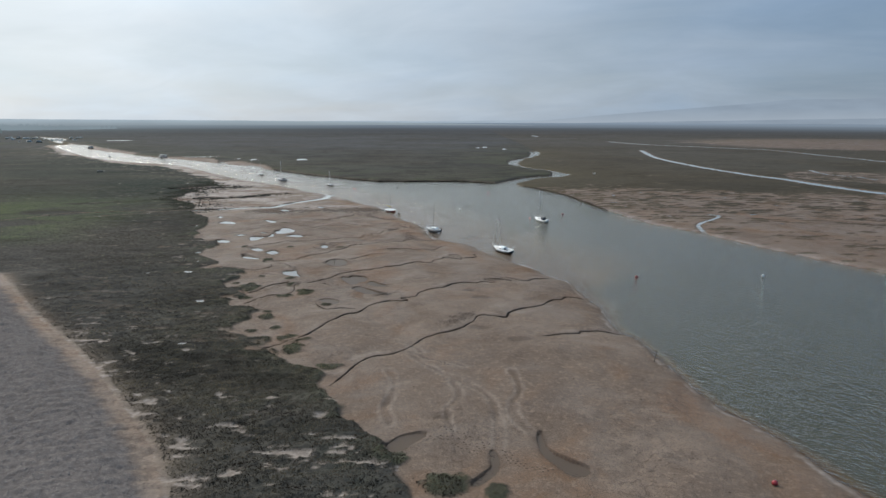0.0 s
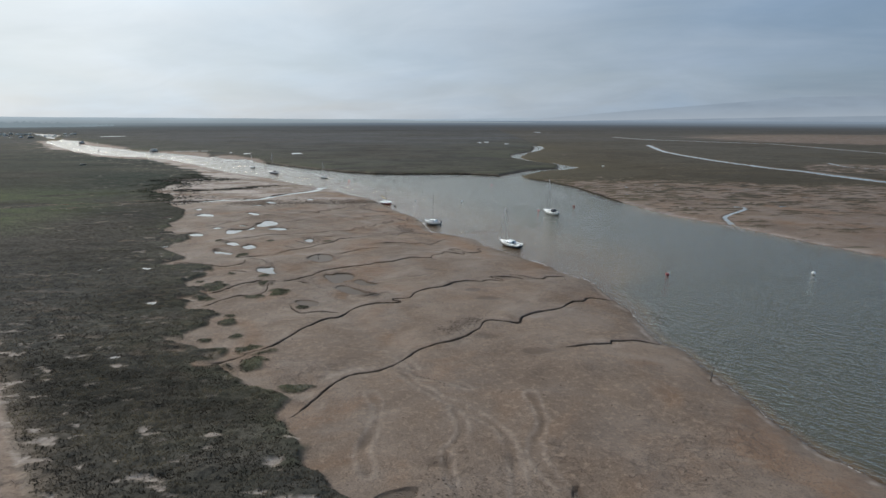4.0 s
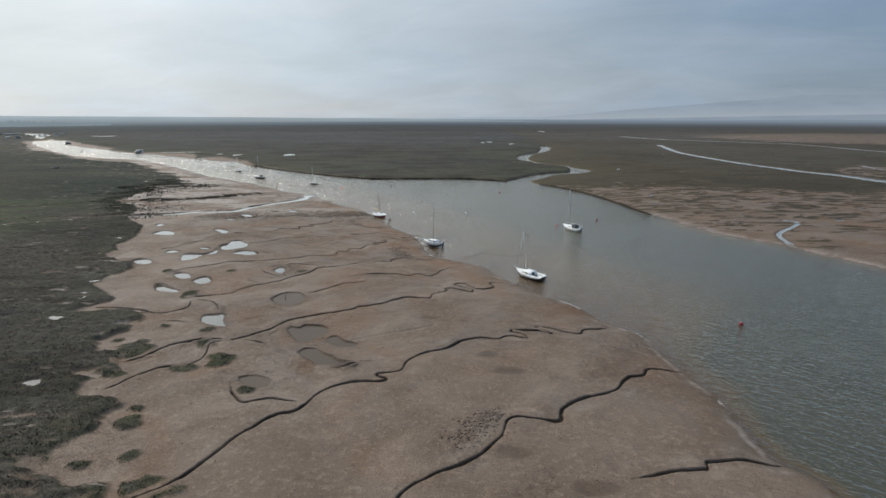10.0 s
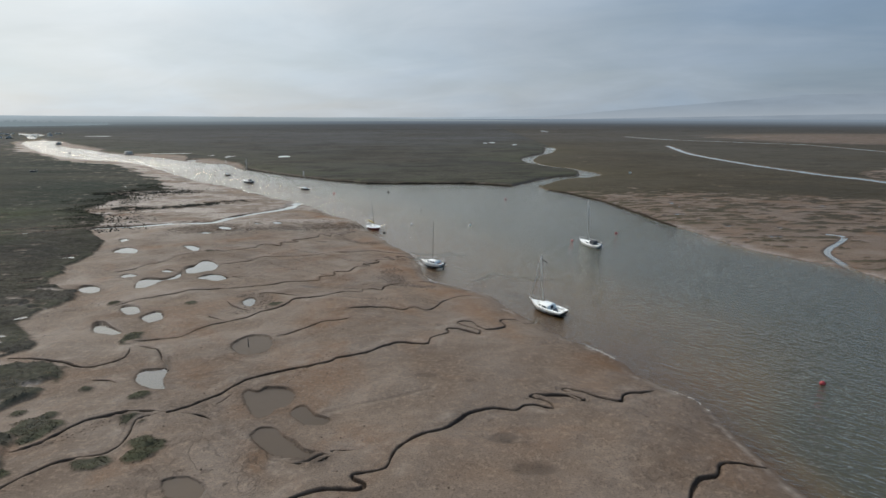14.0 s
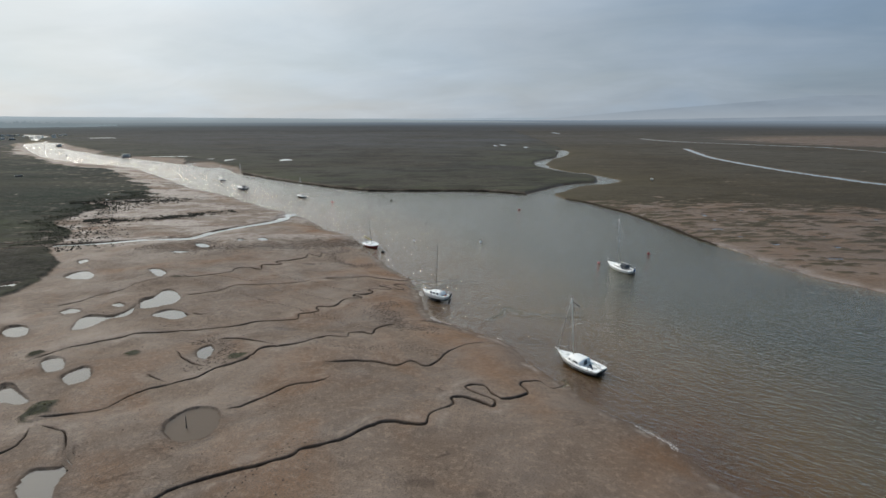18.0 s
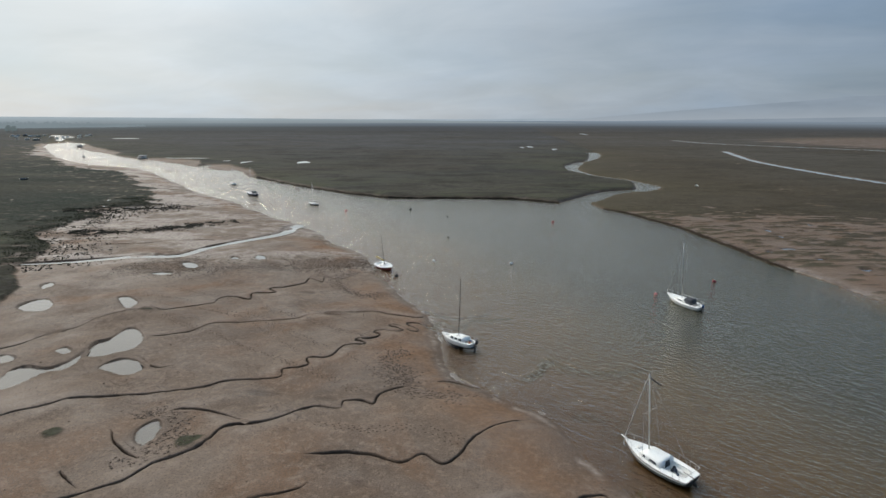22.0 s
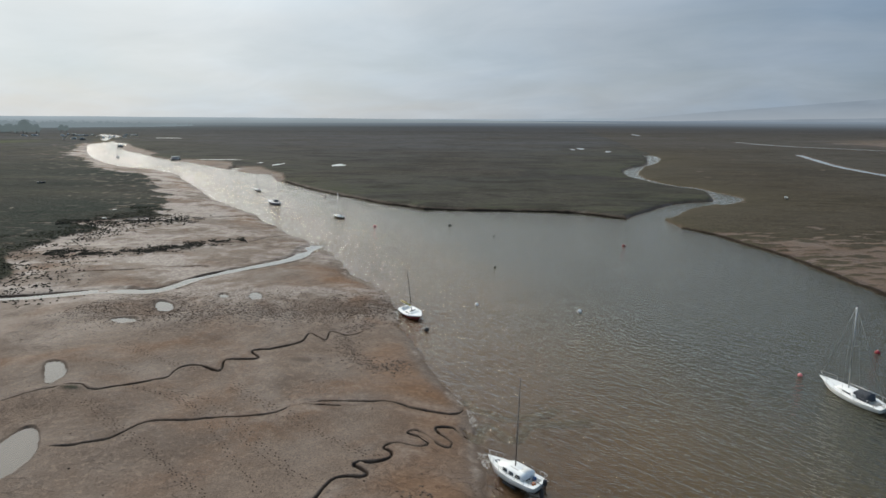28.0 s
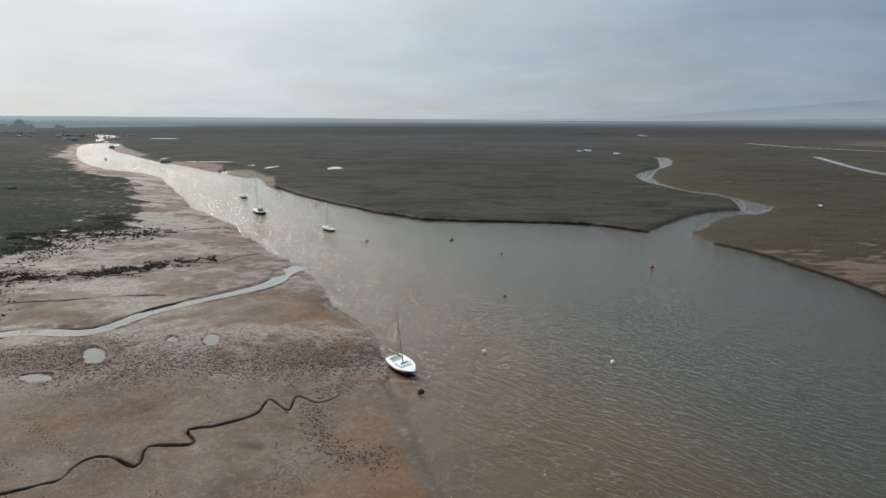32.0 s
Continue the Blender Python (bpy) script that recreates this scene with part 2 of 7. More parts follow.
    scrub = m.mix(m.math("MULTIPLY", meadow, m.span(mid, 0.3, 0.7, 0.4, 0.95)), scrub, m.mix(m.span(fine, 0.4, 0.6), (0.055, 0.072, 0.030), (0.105, 0.122, 0.055)))
    scrub = m.mix(m.math("MINIMUM", m.math("MULTIPLY", sand, 9.0), 1.0), m.warm(scrub, (0.98, 0.96, 0.93)), m.warm(scrub, (1.06, 0.95, 0.86)))
    rank = m.mix(m.span(fine, 0.4, 0.62), (0.016, 0.020, 0.015), (0.040, 0.048, 0.036))
    scrub = m.mix(m.math("MULTIPLY", m.attr("rank"), m.span(drift, 0.30, 0.55, 0.7, 1.0)), scrub, rank)
    c = m.mix(veg, mud, scrub)
    straw = m.mix(m.span(fine, 0.4, 0.7), (0.25, 0.205, 0.170), (0.44, 0.375, 0.315))
    c = m.mix(dry, c, straw)
    stone = m.mix(m.span(fine, 0.38, 0.64), (0.098, 0.083, 0.074), (0.156, 0.133, 0.118))
    stone = m.mix(m.span(grit, 0.50, 0.64, 0, 0.8), stone, (0.095, 0.082, 0.075))
    stone = m.mix(m.span(m.noise(9.0, 2), 0.62, 0.72, 0, 0.6), stone, (0.33, 0.295, 0.27))
    c = m.mix(shingle, c, stone)
    # a thin film of water gives the mud a soft sheen
    film = m.math("MULTIPLY", m.math("SUBTRACT", 1.0, m.math("MAXIMUM", veg, shingle)), m.span(m.noise(0.09, 5, warp=1.0), 0.35, 0.65, 0.35, 1.0))
    rough = m.math("SUBTRACT", m.span(m.math("MULTIPLY", film, m.span(fine, 0.3, 0.7, 1.0, 0.6)), 0, 1, 0.92, 0.55), m.math("MULTIPLY", wet, 0.1))
    h = m.math("ADD", m.math("MULTIPLY", fine, 0.55), m.math("MULTIPLY", grit, 0.35))
    h = m.math("SUBTRACT", h, m.math("ADD", m.math("MULTIPLY", crack, 0.25), m.math("MULTIPLY", m.math("MAXIMUM", pits, veins), 0.4)))
    soft = m.span(m.math("MAXIMUM", veg, shingle), 0, 1, 0.8, 0.95)
    return m.finish(c, rough, m.bump(h, soft, 0.15), Specular_IOR_Level=m.span(film, 0, 1, 0.05, 0.25))


def water_material(name, shallow, deep, clear_depth, chop, polish, lean=0.0, shine=1.0, tint=(1, 1, 1)):
    """Silty water: a murky body that hides the bed with depth, under a rippled, mirroring skin."""
    m = Nodes(name)
    depth = m.attr("depth")
    # wind ripples with long crests lying across the channel, in two trains and a fine chop
    long = m.noise(1.0, 2, m.turned(0.85, (0.5, 1.25, 1)), 0.5, 0.4)
    swell = m.noise(2.1, 2, m.turned(0.50, (0.5, 1.15, 1)), 0.5, 0.5)
    small = m.noise(4.5, 3, m.turned(0.1, (0.6, 1.2, 1)), 0.55, 0.4)
    gust = m.noise(0.022, 4, m.turned(-0.6, (0.4, 1.5, 1)), warp=0.8)
    h = m.math("ADD", m.math("MULTIPLY", long, 0.55), m.math("ADD", m.math("MULTIPLY", swell, 0.34), m.math("MULTIPLY", small, 0.15)))
    normal = m.node("ShaderNodeBump", Height=h, Strength=m.span(gust, 0.35, 0.65, chop * 0.75, chop), Distance=0.72).outputs[0]
    normal = m.lean(normal, (0, -lean, 0))
    body = m.mix(m.span(depth, 0.15, 1.6), shallow, deep)
    body = m.mix(m.span(m.noise(0.06, 4, warp=0.7), 0.4, 0.7, 0, 0.35), body, tuple(x * 0.7 for x in deep))
    m.finish(body, 0.9, None, Specular_IOR_Level=0.0)
    clear = m.node("ShaderNodeBsdfTransparent", Color=(0.72, 0.60, 0.43))
    hide = m.math("SUBTRACT", 1.0, m.math("POWER", 2.718, m.math("MULTIPLY", depth, -1.0 / clear_depth)))
    under = m.node("ShaderNodeMixShader")
    m.put(hide, under.inputs[0]), m.put(clear.outputs[0], under.inputs[1]), m.put(m.bsdf.outputs[0], under.inputs[2])
    gloss = m.node("ShaderNodeBsdfGlossy", Roughness=polish, Color=tint, Normal=normal)
    fres = m.node("ShaderNodeFresnel", IOR=1.333, Normal=normal)
    skin = m.node("ShaderNodeMixShader")
    m.put(m.math("MINIMUM", m.math("MULTIPLY", fres.outputs[0], shine), 1.0), skin.inputs[0]), m.put(under.outputs[0], skin.inputs[1]), m.put(gloss.outputs[0], skin.inputs[2])
    m.put(skin.outputs[0], m.out.inputs[0])
    return m.mat


def leaf_material(name, low, high):
    m = Nodes(name)
    isle = m.t.nodes.new("ShaderNodeNewGeometry").outputs["Random Per Island"]
    c = m.mix(isle, low, high)
    c = m.mix(m.span(m.noise(0.09, 4), 0.42, 0.66, 0, 0.7), c, tuple(x * k for x, k in zip(high, (0.9, 0.9, 0.74))))
    c = m.mix(m.span(m.noise(0.45, 5, m.pos((0.6, 1, 1)), warp=0.8), 0.44, 0.58), tuple(x * 0.55 for x in low), c)
    m.finish(c, 0.75, None, Specular_IOR_Level=0.12)
    glow = m.node("ShaderNodeBsdfTranslucent", Color=c)
    leaf = m.node("ShaderNodeMixShader")
    leaf.inputs[0].default_value = 0.4
    m.put(m.bsdf.outputs[0], leaf.inputs[1]), m.put(glow.outputs[0], leaf.inputs[2])
    m.put(leaf.outputs[0], m.out.inputs[0])
    return m.mat


M_GROUND = ground_material()
M_SCRUB = leaf_material("marsh_scrub", (0.060, 0.046, 0.032), (0.225, 0.184, 0.132))
M_ISLET = leaf_material("marsh_grass", (0.062, 0.058, 0.028), (0.130, 0.118, 0.062))
M_WEED = leaf_material("dark_weed", (0.018, 0.017, 0.011), (0.05, 0.045, 0.03))
# dark for wet mud and for the shade painted into each dent
M_PRINT = plain("wet_shaded_print", (0.058, 0.042, 0.032), 1.0, 0, 0.3, 4.0, 0.3, 0.05)
M_CLOD = plain("churned_mud", (0.085, 0.060, 0.045), 0.95, 0, 0.4, 2.0, 0.5, 0.08)
M_CHURN = plain("turned_mud", (0.160, 0.120, 0.092), 0.9, 0, 0.5, 1.2, 0.5, 0.1)
M_FOAM = plain("dried_foam", (0.62, 0.57, 0.50), 0.8, 0, 0.3, 5.0)
M_WHITE = plain("white_gelcoat", (0.88, 0.86, 0.80), 0.35, 0, 0.14, 1.2, 0.05)
M_CREAM = plain("cream_deck_paint", (0.78, 0.75, 0.68), 0.6, 0, 0.2, 2.0, 0.1)
M_BLACK = plain("black_hull_paint", (0.022, 0.022, 0.025), 0.4, 0, 0.3, 1.5, 0.05)
M_RED = plain("faded_red_hull_paint", (0.30, 0.045, 0.035), 0.5, 0, 0.3, 1.5, 0.1)
M_NAVY = plain("navy_hull_paint", (0.03, 0.045, 0.075), 0.4, 0, 0.3, 1.5, 0.05)
M_FOUL = plain("weathered_antifouling", (0.055, 0.052, 0.05), 0.85, 0, 0.4, 2.5, 0.4)
M_SMOKE = plain("smoked_window", (0.015, 0.018, 0.022), 0.12, 0, 0.2, 2.0, 0.0)
M_ALLOY = plain("grey_alloy", (0.50, 0.49, 0.47), 0.38, 0.7, 0.25, 4.0, 0.05)
M_WOOD = plain("weathered_teak", (0.24, 0.15, 0.085), 0.7, 0, 0.35, 5.0, 0.3)
M_YELLOW = plain("varnished_yellow_spar", (0.80, 0.58, 0.18), 0.5, 0, 0.2, 4.0, 0.1)
M_WIRE = plain("steel_wire", (0.30, 0.30, 0.30), 0.4, 0.8, 0.2, 8.0, 0.0)
M_BLUE = plain("blue_canvas", (0.03, 0.085, 0.21), 0.85, 0, 0.3, 6.0, 0.3)
M_TARP = plain("dark_grey_canvas", (0.045, 0.050, 0.058), 0.8, 0, 0.3, 3.0, 0.5)
M_RUBBER = plain("black_rubber", (0.02, 0.02, 0.02), 0.75, 0, 0.3, 6.0, 0.2)
M_ORANGE = plain("orange_plastic", (0.55, 0.17, 0.04), 0.5, 0, 0.2, 6.0, 0.1)
M_BUOY_RED = plain("red_buoy_plastic", (0.30, 0.022, 0.028), 0.45, 0, 0.3, 4.0, 0.1)
M_BUOY_PINK = plain("faded_pink_buoy_plastic", (0.66, 0.20, 0.19), 0.5, 0, 0.25, 4.0, 0.1)
M_BUOY_WHITE = plain("white_buoy_plastic", (0.74, 0.73, 0.70), 0.5, 0, 0.25, 4.0, 0.1)
M_BUOY_DARK = plain("weedy_dark_buoy", (0.05, 0.042, 0.035), 0.8, 0, 0.4, 5.0, 0.4)
M_POST = plain("grey_driftwood", (0.12, 0.10, 0.085), 0.85, 0, 0.4, 6.0, 0.5)
M_STEEL = plain("grey_painted_steel", (0.20, 0.19, 0.18), 0.75, 0.0, 0.4, 3.0, 0.4)
M_WALL = plain("pale_render_wall", (0.55, 0.53, 0.49), 0.8, 0, 0.25, 0.5, 0.2)
M_WATER = water_material("silty_water", (0.138, 0.082, 0.022), (0.046, 0.042, 0.022), 0.70, 1.0, 0.15, 0.035, 1.24, (1.0, 0.98, 0.94))
M_POOL = water_material("still_pool_water", (0.112, 0.092, 0.076), (0.105, 0.088, 0.075), 0.12, 0.03, 0.03, 0.0, 1.7, (1.0, 0.985, 0.95))
M_DAMP = water_material("thin_film_of_water", (0.122, 0.092, 0.069), (0.112, 0.084, 0.063), 0.16, 0.05, 0.30, 0.0, 0.35)

M_SILT = water_material("milky_silt_water", (0.30, 0.265, 0.22), (0.30, 0.265, 0.22), 0.08, 0.05, 0.05, 0.0, 1.6, (1.0, 0.965, 0.90))
M_GREEN = leaf_material("dark_green_fringe", (0.024, 0.026, 0.015), (0.060, 0.062, 0.034))
M_SCARP = plain("undercut_wet_earth", (0.034, 0.026, 0.019), 0.95, 0, 0.4, 1.5, 0.5, 0.05)
M_CREEK = water_material("silvery_creek_water", (0.15, 0.13, 0.112), (0.14, 0.122, 0.106), 0.10, 0.05, 0.06, 0.0, 1.7, (1.0, 0.98, 0.94))
# ---- the plan of the estuary, metres ----
SHORE_LEFT = [(41, -20.6), (38.1, -8.7), (36.4, -4.5), (34.9, 2.2), (34.1, 8.1), (33.2, 14), (32.4, 20.6), (30.7, 24.4), (30.5, 32.7), (30.8, 38.6), (30.3, 44.6), (29.4, 52.7), (28.4, 57.1), (25.9, 59.8), (23.7, 64.3), (22, 69.3), (18.3, 75), (16.4, 77.9), (14, 83.4), (10.9, 88.3), (9.9, 91.6), (6.7, 96.9), (0.2, 102.7), (-2.3, 106.3), (-3.7, 111.1), (-4.5, 117), (-6, 123.9), (-8.7, 131.2), (-14, 139.9), (-17.1, 148.2), (-20, 153.5), (-23.6, 164), (-26.3, 169.7), (-30.4, 176.1), (-36.6, 183.2), (-47.1, 200.9), (-49.6, 202.5)]
SHORE_FAR_LEFT = [(-57.5, 214.3), (-66.7, 222.5), (-86.5, 247.5), (-98.7, 261.3), (-122.1, 284.2), (-144.6, 313.5), (-175.3, 353.4), (-194.5, 379), (-224, 403.3), (-241.2, 412.3), (-259.4, 421.8), (-300.8, 457.7), (-339.1, 497.9), (-393, 563.3), (-464.4, 653), (-505, 715), (-507, 748), (-500, 786)]
SHORE_NORTH = [(-534, 779), (-585, 859), (-615, 925), (-677, 997), (-742, 1049), (-712, 1000), (-640, 915), (-552, 792), (-476, 730), (-453, 707), (-418, 638), (-357, 569), (-332, 549), (-290, 506), (-262, 480), (-229, 454), (-206, 434.5), (-181, 409), (-180, 418), (-183, 424), (-177.5, 424.5), (-173, 408), (-163, 395), (-150, 384), (-146, 388), (-136, 374), (-123, 349.5), (-116, 345.3), (-96.3, 322.3), (-77.6, 303.4), (-59.6, 287.7), (-51.6, 280.6), (-42.6, 275.6), (-35.6, 269.4), (-26.3, 269.6), (-7.8, 270.1), (3.1, 270.6), (18.8, 267.5), (31.1, 259.3)]
RIVER_WEST = [(39.4, 275.8), (50.2, 291.7), (57.9, 299.4), (65.8, 303.4), (69.9, 305.4), (73.7, 316.3), (75.7, 329.6), (72.6, 338.1), (66.9, 346.8), (63.0, 358), (59.9, 369.6), (57.4, 379.1), (54.4, 397.3), (55.3, 422), (67.1, 460.5), (77.3, 474.7), (86, 509), (94.6, 555.4), (98.3, 589.4)]
RIVER_EAST = [(104, 586), (106, 570), (96.6, 521.1), (84.9, 489.3), (76.5, 470.3), (65.8, 430.4), (61.5, 407.2), (61.8, 388), (65.0, 371), (69.8, 359.4), (75.4, 353.9), (78.6, 342.5), (80.4, 333.6), (82.6, 325.5), (84.4, 314.8), (78.5, 303.9), (72.1, 296.2), (67.6, 296), (60.8, 289.5), (54.9, 281.5), (46.3, 265.4), (42.3, 260)]
SHORE_RIGHT = [(45.1, 245.8), (50.8, 236.2), (55, 222.3), (59.2, 212.3), (62.7, 188), (64.5, 174), (66.3, 162), (69, 149), (71.5, 138), (75, 130), (80, 121.5), (84, 115), (87.5, 106), (90.5, 98), (94.5, 88), (98, 79), (102.5, 71), (107, 64)]
MARSH_EDGE_NEAR = [(-3.2, -22.2), (-5.9, -11.8), (-7.7, -10.5), (-9.7, -8), (-11.1, -6.5), (-12.2, -3.7), (-13.8, -0.6), (-15.5, 1.3), (-15.4, 5.6), (-17.1, 7.2), (-22.5, 8.8), (-25.3, 13.1), (-27.5, 15), (-23, 10.5), (-25, 14.7), (-27.3, 14.7), (-26.5, 19.2), (-30.3, 19.2), (-33.7, 20.8), (-35.8, 25.1), (-33.8, 27.1), (-33.3, 30), (-33.8, 33.1), (-35.6, 34.8), (-38.4, 34.8), (-40.7, 36.6), (-40.8, 39.4), (-39.5, 41.4), (-41.4, 46.8), (-44.8, 47.3), (-46.3, 51.7), (-44.1, 54.4), (-43.1, 60.2), (-49.1, 65.1), (-56, 63.4), (-53.8, 68.6), (-56.6, 74.3), (-63.1, 78.5), (-62.2, 87.8), (-63.5, 95.9)]
MARSH_EDGE_FAR = [(-72.6, 98.7), (-75.9, 110.1), (-77.4, 123.5), (-82.4, 136.4), (-92.3, 147.7), (-94.3, 151.9), (-99.6, 168), (-114.8, 183.7), (-121, 203.3), (-115.3, 215.4), (-129.3, 222.2), (-120.8, 233.4), (-110.5, 239.3), (-127.6, 262.6), (-151.2, 297.6), (-170.6, 324.5), (-191.8, 350.9), (-206.9, 365.9), (-221.1, 369.9), (-243.8, 386.5), (-260.6, 398.7), (-291, 437.2), (-335.8, 485.1), (-359.6, 500.7), (-406.8, 562.7), (-441.4, 615.9), (-500, 690.6)]
TRACK_EDGE = [(-25.9, -22.2), (-30.7, -14.4), (-36.8, -7.1), (-48, 5.5), (-58.3, 16), (-72.6, 29.5), (-98.1, 56.4)]
CREEK_1 = [(16, 20.3), (18.3, 21.2), (20.7, 21.8), (23.1, 22.3), (23.7, 23.4), (26.9, 24), (29.7, 23.7), (31.4, 23.6)]
CREEK_2 = [(-15.3, 0.7), (-14.5, 1.6), (-13.3, 5.6), (-11.8, 9.7), (-9.9, 12), (-6.9, 13.3), (-4, 17.2), (-2.8, 19.1), (0.2, 21.4), (2.9, 23.4), (4.5, 25.4), (5.7, 27.4), (6.5, 30.1), (7.9, 30.9), (11.8, 30.5), (12.5, 32.9), (15.4, 35.5), (19.4, 37.2), (21.7, 40.6), (24, 41.8), (25.7, 43.7), (30.8, 43.5)]
CREEK_3 = [(-29, 13.6), (-26.2, 15.2), (-24.2, 17.6), (-21.9, 20.3), (-20.5, 24.5), (-19, 27.9), (-17.2, 30.8), (-14.9, 32.4), (-13.8, 35.8), (-11.9, 37.9), (-9.5, 38.9), (-7.2, 38.6), (-6.5, 39.3), (-7.7, 40.8), (-5.1, 41.8), (-4.3, 45), (-2.1, 47.8), (-0.1, 48.7), (2.9, 52.1), (5.5, 53.2), (7.7, 52.8), (9.2, 54.3), (11.8, 53.7), (11.3, 55.2), (9.6, 56.1), (13.6, 56.6), (15.6, 55.5), (13.6, 58.1), (15.5, 57.8), (19.3, 55.3), (20.5, 57.2), (23.2, 58), (25.4, 59.3)]
CREEK_3B = [(-24.5, 39.2), (-23.2, 36.2), (-21.3, 34), (-19.6, 34.6), (-18.4, 35), (-16.2, 34.2), (-14.7, 33.9)]
CREEK_4A = [(-38.1, 35.9), (-36.5, 37.9), (-35.7, 40.6), (-34.3, 42.7), (-31.3, 44.3), (-30.4, 46.6), (-31, 49.7), (-30.2, 50.7), (-28.7, 51.5)]
CREEK_4 = [(-40.1, 44.1), (-37.9, 46), (-36.5, 49.7), (-33.5, 51.1), (-30.7, 51.8), (-28.7, 51.5), (-25.4, 54.7), (-23.4, 58.8), (-20.5, 61.1), (-14.6, 64.5), (-13.7, 66), (-11.5, 67.1), (-9.8, 68.3), (-8.1, 70.3), (-6.2, 71.6), (-4.1, 71.4), (-2.2, 71.2), (-1.5, 73.5), (0.7, 75.6), (0.5, 77.3), (2.4, 77.5), (4.9, 75.6), (5.3, 77), (3.3, 78.7), (2.2, 80.1), (4.3, 80.7), (5.4, 78.2), (6.5, 77.4), (9.3, 79.2), (8.8, 81.7), (11.1, 82.9), (12.3, 80.9), (14.4, 82.7), (14.3, 84.8)]
CREEK_5 = [(-42.6, 71.2), (-40.1, 72.3), (-36.8, 73.2), (-35.2, 77.2), (-32.2, 79.4), (-29.9, 81.2), (-28.6, 84.1), (-26.2, 86.4), (-25, 90.6), (-21.7, 91.7), (-18.5, 94.9), (-17, 96), (-14.5, 95.6), (-14.4, 97.5), (-12.6, 97.8), (-11, 97), (-10.8, 99.1), (-9.7, 100.8), (-7.3, 102.2)]
CREEK_6 = [(-24, 73.1), (-22.2, 74.2), (-19.8, 77.1), (-18.2, 79.7), (-14.8, 81.1), (-14.1, 82.8)]
CREEK_6B = [(-16, 86.1), (-14.1, 86.7), (-10.8, 87.1), (-6.6, 85.8), (-4.8, 87.5), (-2.7, 86.1), (-1.1, 88.1), (-0.1, 90.4), (2.1, 93.4), (6.6, 95.6)]
CREEK_7 = [(-53.3, 85.1), (-51.9, 87.9), (-50.2, 90.5), (-44.3, 95.4), (-39.8, 96.5), (-35.1, 97.5), (-30.9, 99.3), (-29.1, 101), (-26.2, 101.8), (-23.3, 102.7), (-23.6, 104.8), (-21.1, 106.2), (-21.6, 108.5), (-19.1, 109.5), (-17.8, 113.8), (-15.7, 114.3), (-15.3, 115), (-16.2, 115.7), (-16.8, 116.3), (-14.1, 117.3), (-13.9, 118.4), (-14.8, 119.1), (-14, 120.3), (-11.6, 120), (-10.8, 120.6), (-11.9, 121.8), (-13, 122.3), (-12.1, 122.9), (-10.1, 121), (-8.8, 120.4), (-8.5, 121.4), (-9.8, 122.8), (-10.3, 123.9), (-8.8, 124.4), (-7.6, 122.9)]
CREEK_8 = [(-61.3, 114.2), (-59.1, 117.8), (-58.3, 121.7), (-55.8, 125), (-52.7, 126.5), (-49.7, 125.8), (-45, 128.8), (-43.6, 130), (-43.8, 132.6), (-42.2, 133.9), (-38.8, 133.3), (-39.3, 136.1), (-35.6, 137.4), (-37.5, 139.6), (-34.5, 141.5), (-32.2, 144), (-32.2, 147.2), (-29.3, 145.3), (-29.5, 148.5), (-26.6, 147.5), (-24.7, 150.5)]
CREEK_9 = [(-46.4, 114.3), (-43.6, 115), (-41, 116.6), (-39.6, 119.3), (-36.5, 120.6), (-32.7, 122), (-28, 123.6), (-25.7, 125.9), (-19.7, 126.9)]
CREEK_12 = [(-92.1, 169.5), (-89.1, 173.3), (-83.5, 176), (-77.8, 178.7), (-68.6, 181.7), (-65.6, 181.5)]
CREEK_13 = [(-102.8, 180.6), (-97.6, 185.7), (-88.8, 190.2), (-78.7, 195.8), (-76, 204.4), (-69.9, 205.6), (-67.9, 212.5), (-64.2, 218.4)]
CREEK_14 = [(-102.1, 235), (-97.1, 241), (-87.4, 249.3)]
CREEK_15 = [(-27, 125.5), (-23, 127.4), (-18.6, 128.2), (-15.6, 128.1), (-12.4, 127.2), (-8.8, 127.6), (-7.9, 129.8)]
CREEK_19 = [(-13.9, 42.4), (-12.3, 42.5), (-10.4, 44.2), (-7.7, 45)]
CREEK_21 = [(-65.2, 107.4), (-62.6, 110.4), (-61.3, 114.6), (-59.9, 117.8)]
CREEK_22 = [(-32.7, 92.9), (-31.2, 94), (-27.4, 93.7), (-22.7, 91.5)]
CREEK_23 = [(-36.4, 89.7), (-34.4, 87.3), (-31.3, 85), (-29.4, 84.5)]
CREEK_25 = [(-37.2, 83.2), (-34, 80.4), (-32.5, 79.7)]
CREEK_26 = [(-41.5, 69.8), (-39.5, 69.4), (-37.4, 68.3), (-35, 64.6), (-33, 62.6)]
CREEK_27 = [(-41.5, 58.9), (-39.2, 59.4), (-36.9, 58.2)]
CREEK_28 = [(-41.5, 69.2), (-40.7, 66.7), (-40.7, 65.5), (-42.3, 63.7), (-44.1, 63.2), (-47.7, 64.6), (-51.8, 65.4), (-55.8, 65.1)]
CREEK_29 = [(-27.3, 51.1), (-25.6, 51.2), (-24.2, 50.7), (-23.1, 49.4)]
CREEK_30 = [(-24.6, 53.2), (-24, 53.9), (-23.3, 56.5)]
CREEK_31 = [(-10.1, 44.4), (-8.8, 44.8), (-7.6, 45.2)]
MARSH_GULLY = [(-190, 108), (-170, 117), (-149, 128), (-137, 143), (-124.2, 146), (-112, 151), (-99, 158)]
CREEK_32 = [(-43.2, 107.4), (-41.1, 105), (-39.8, 104.1), (-38.7, 103.7), (-37.1, 104.4)]
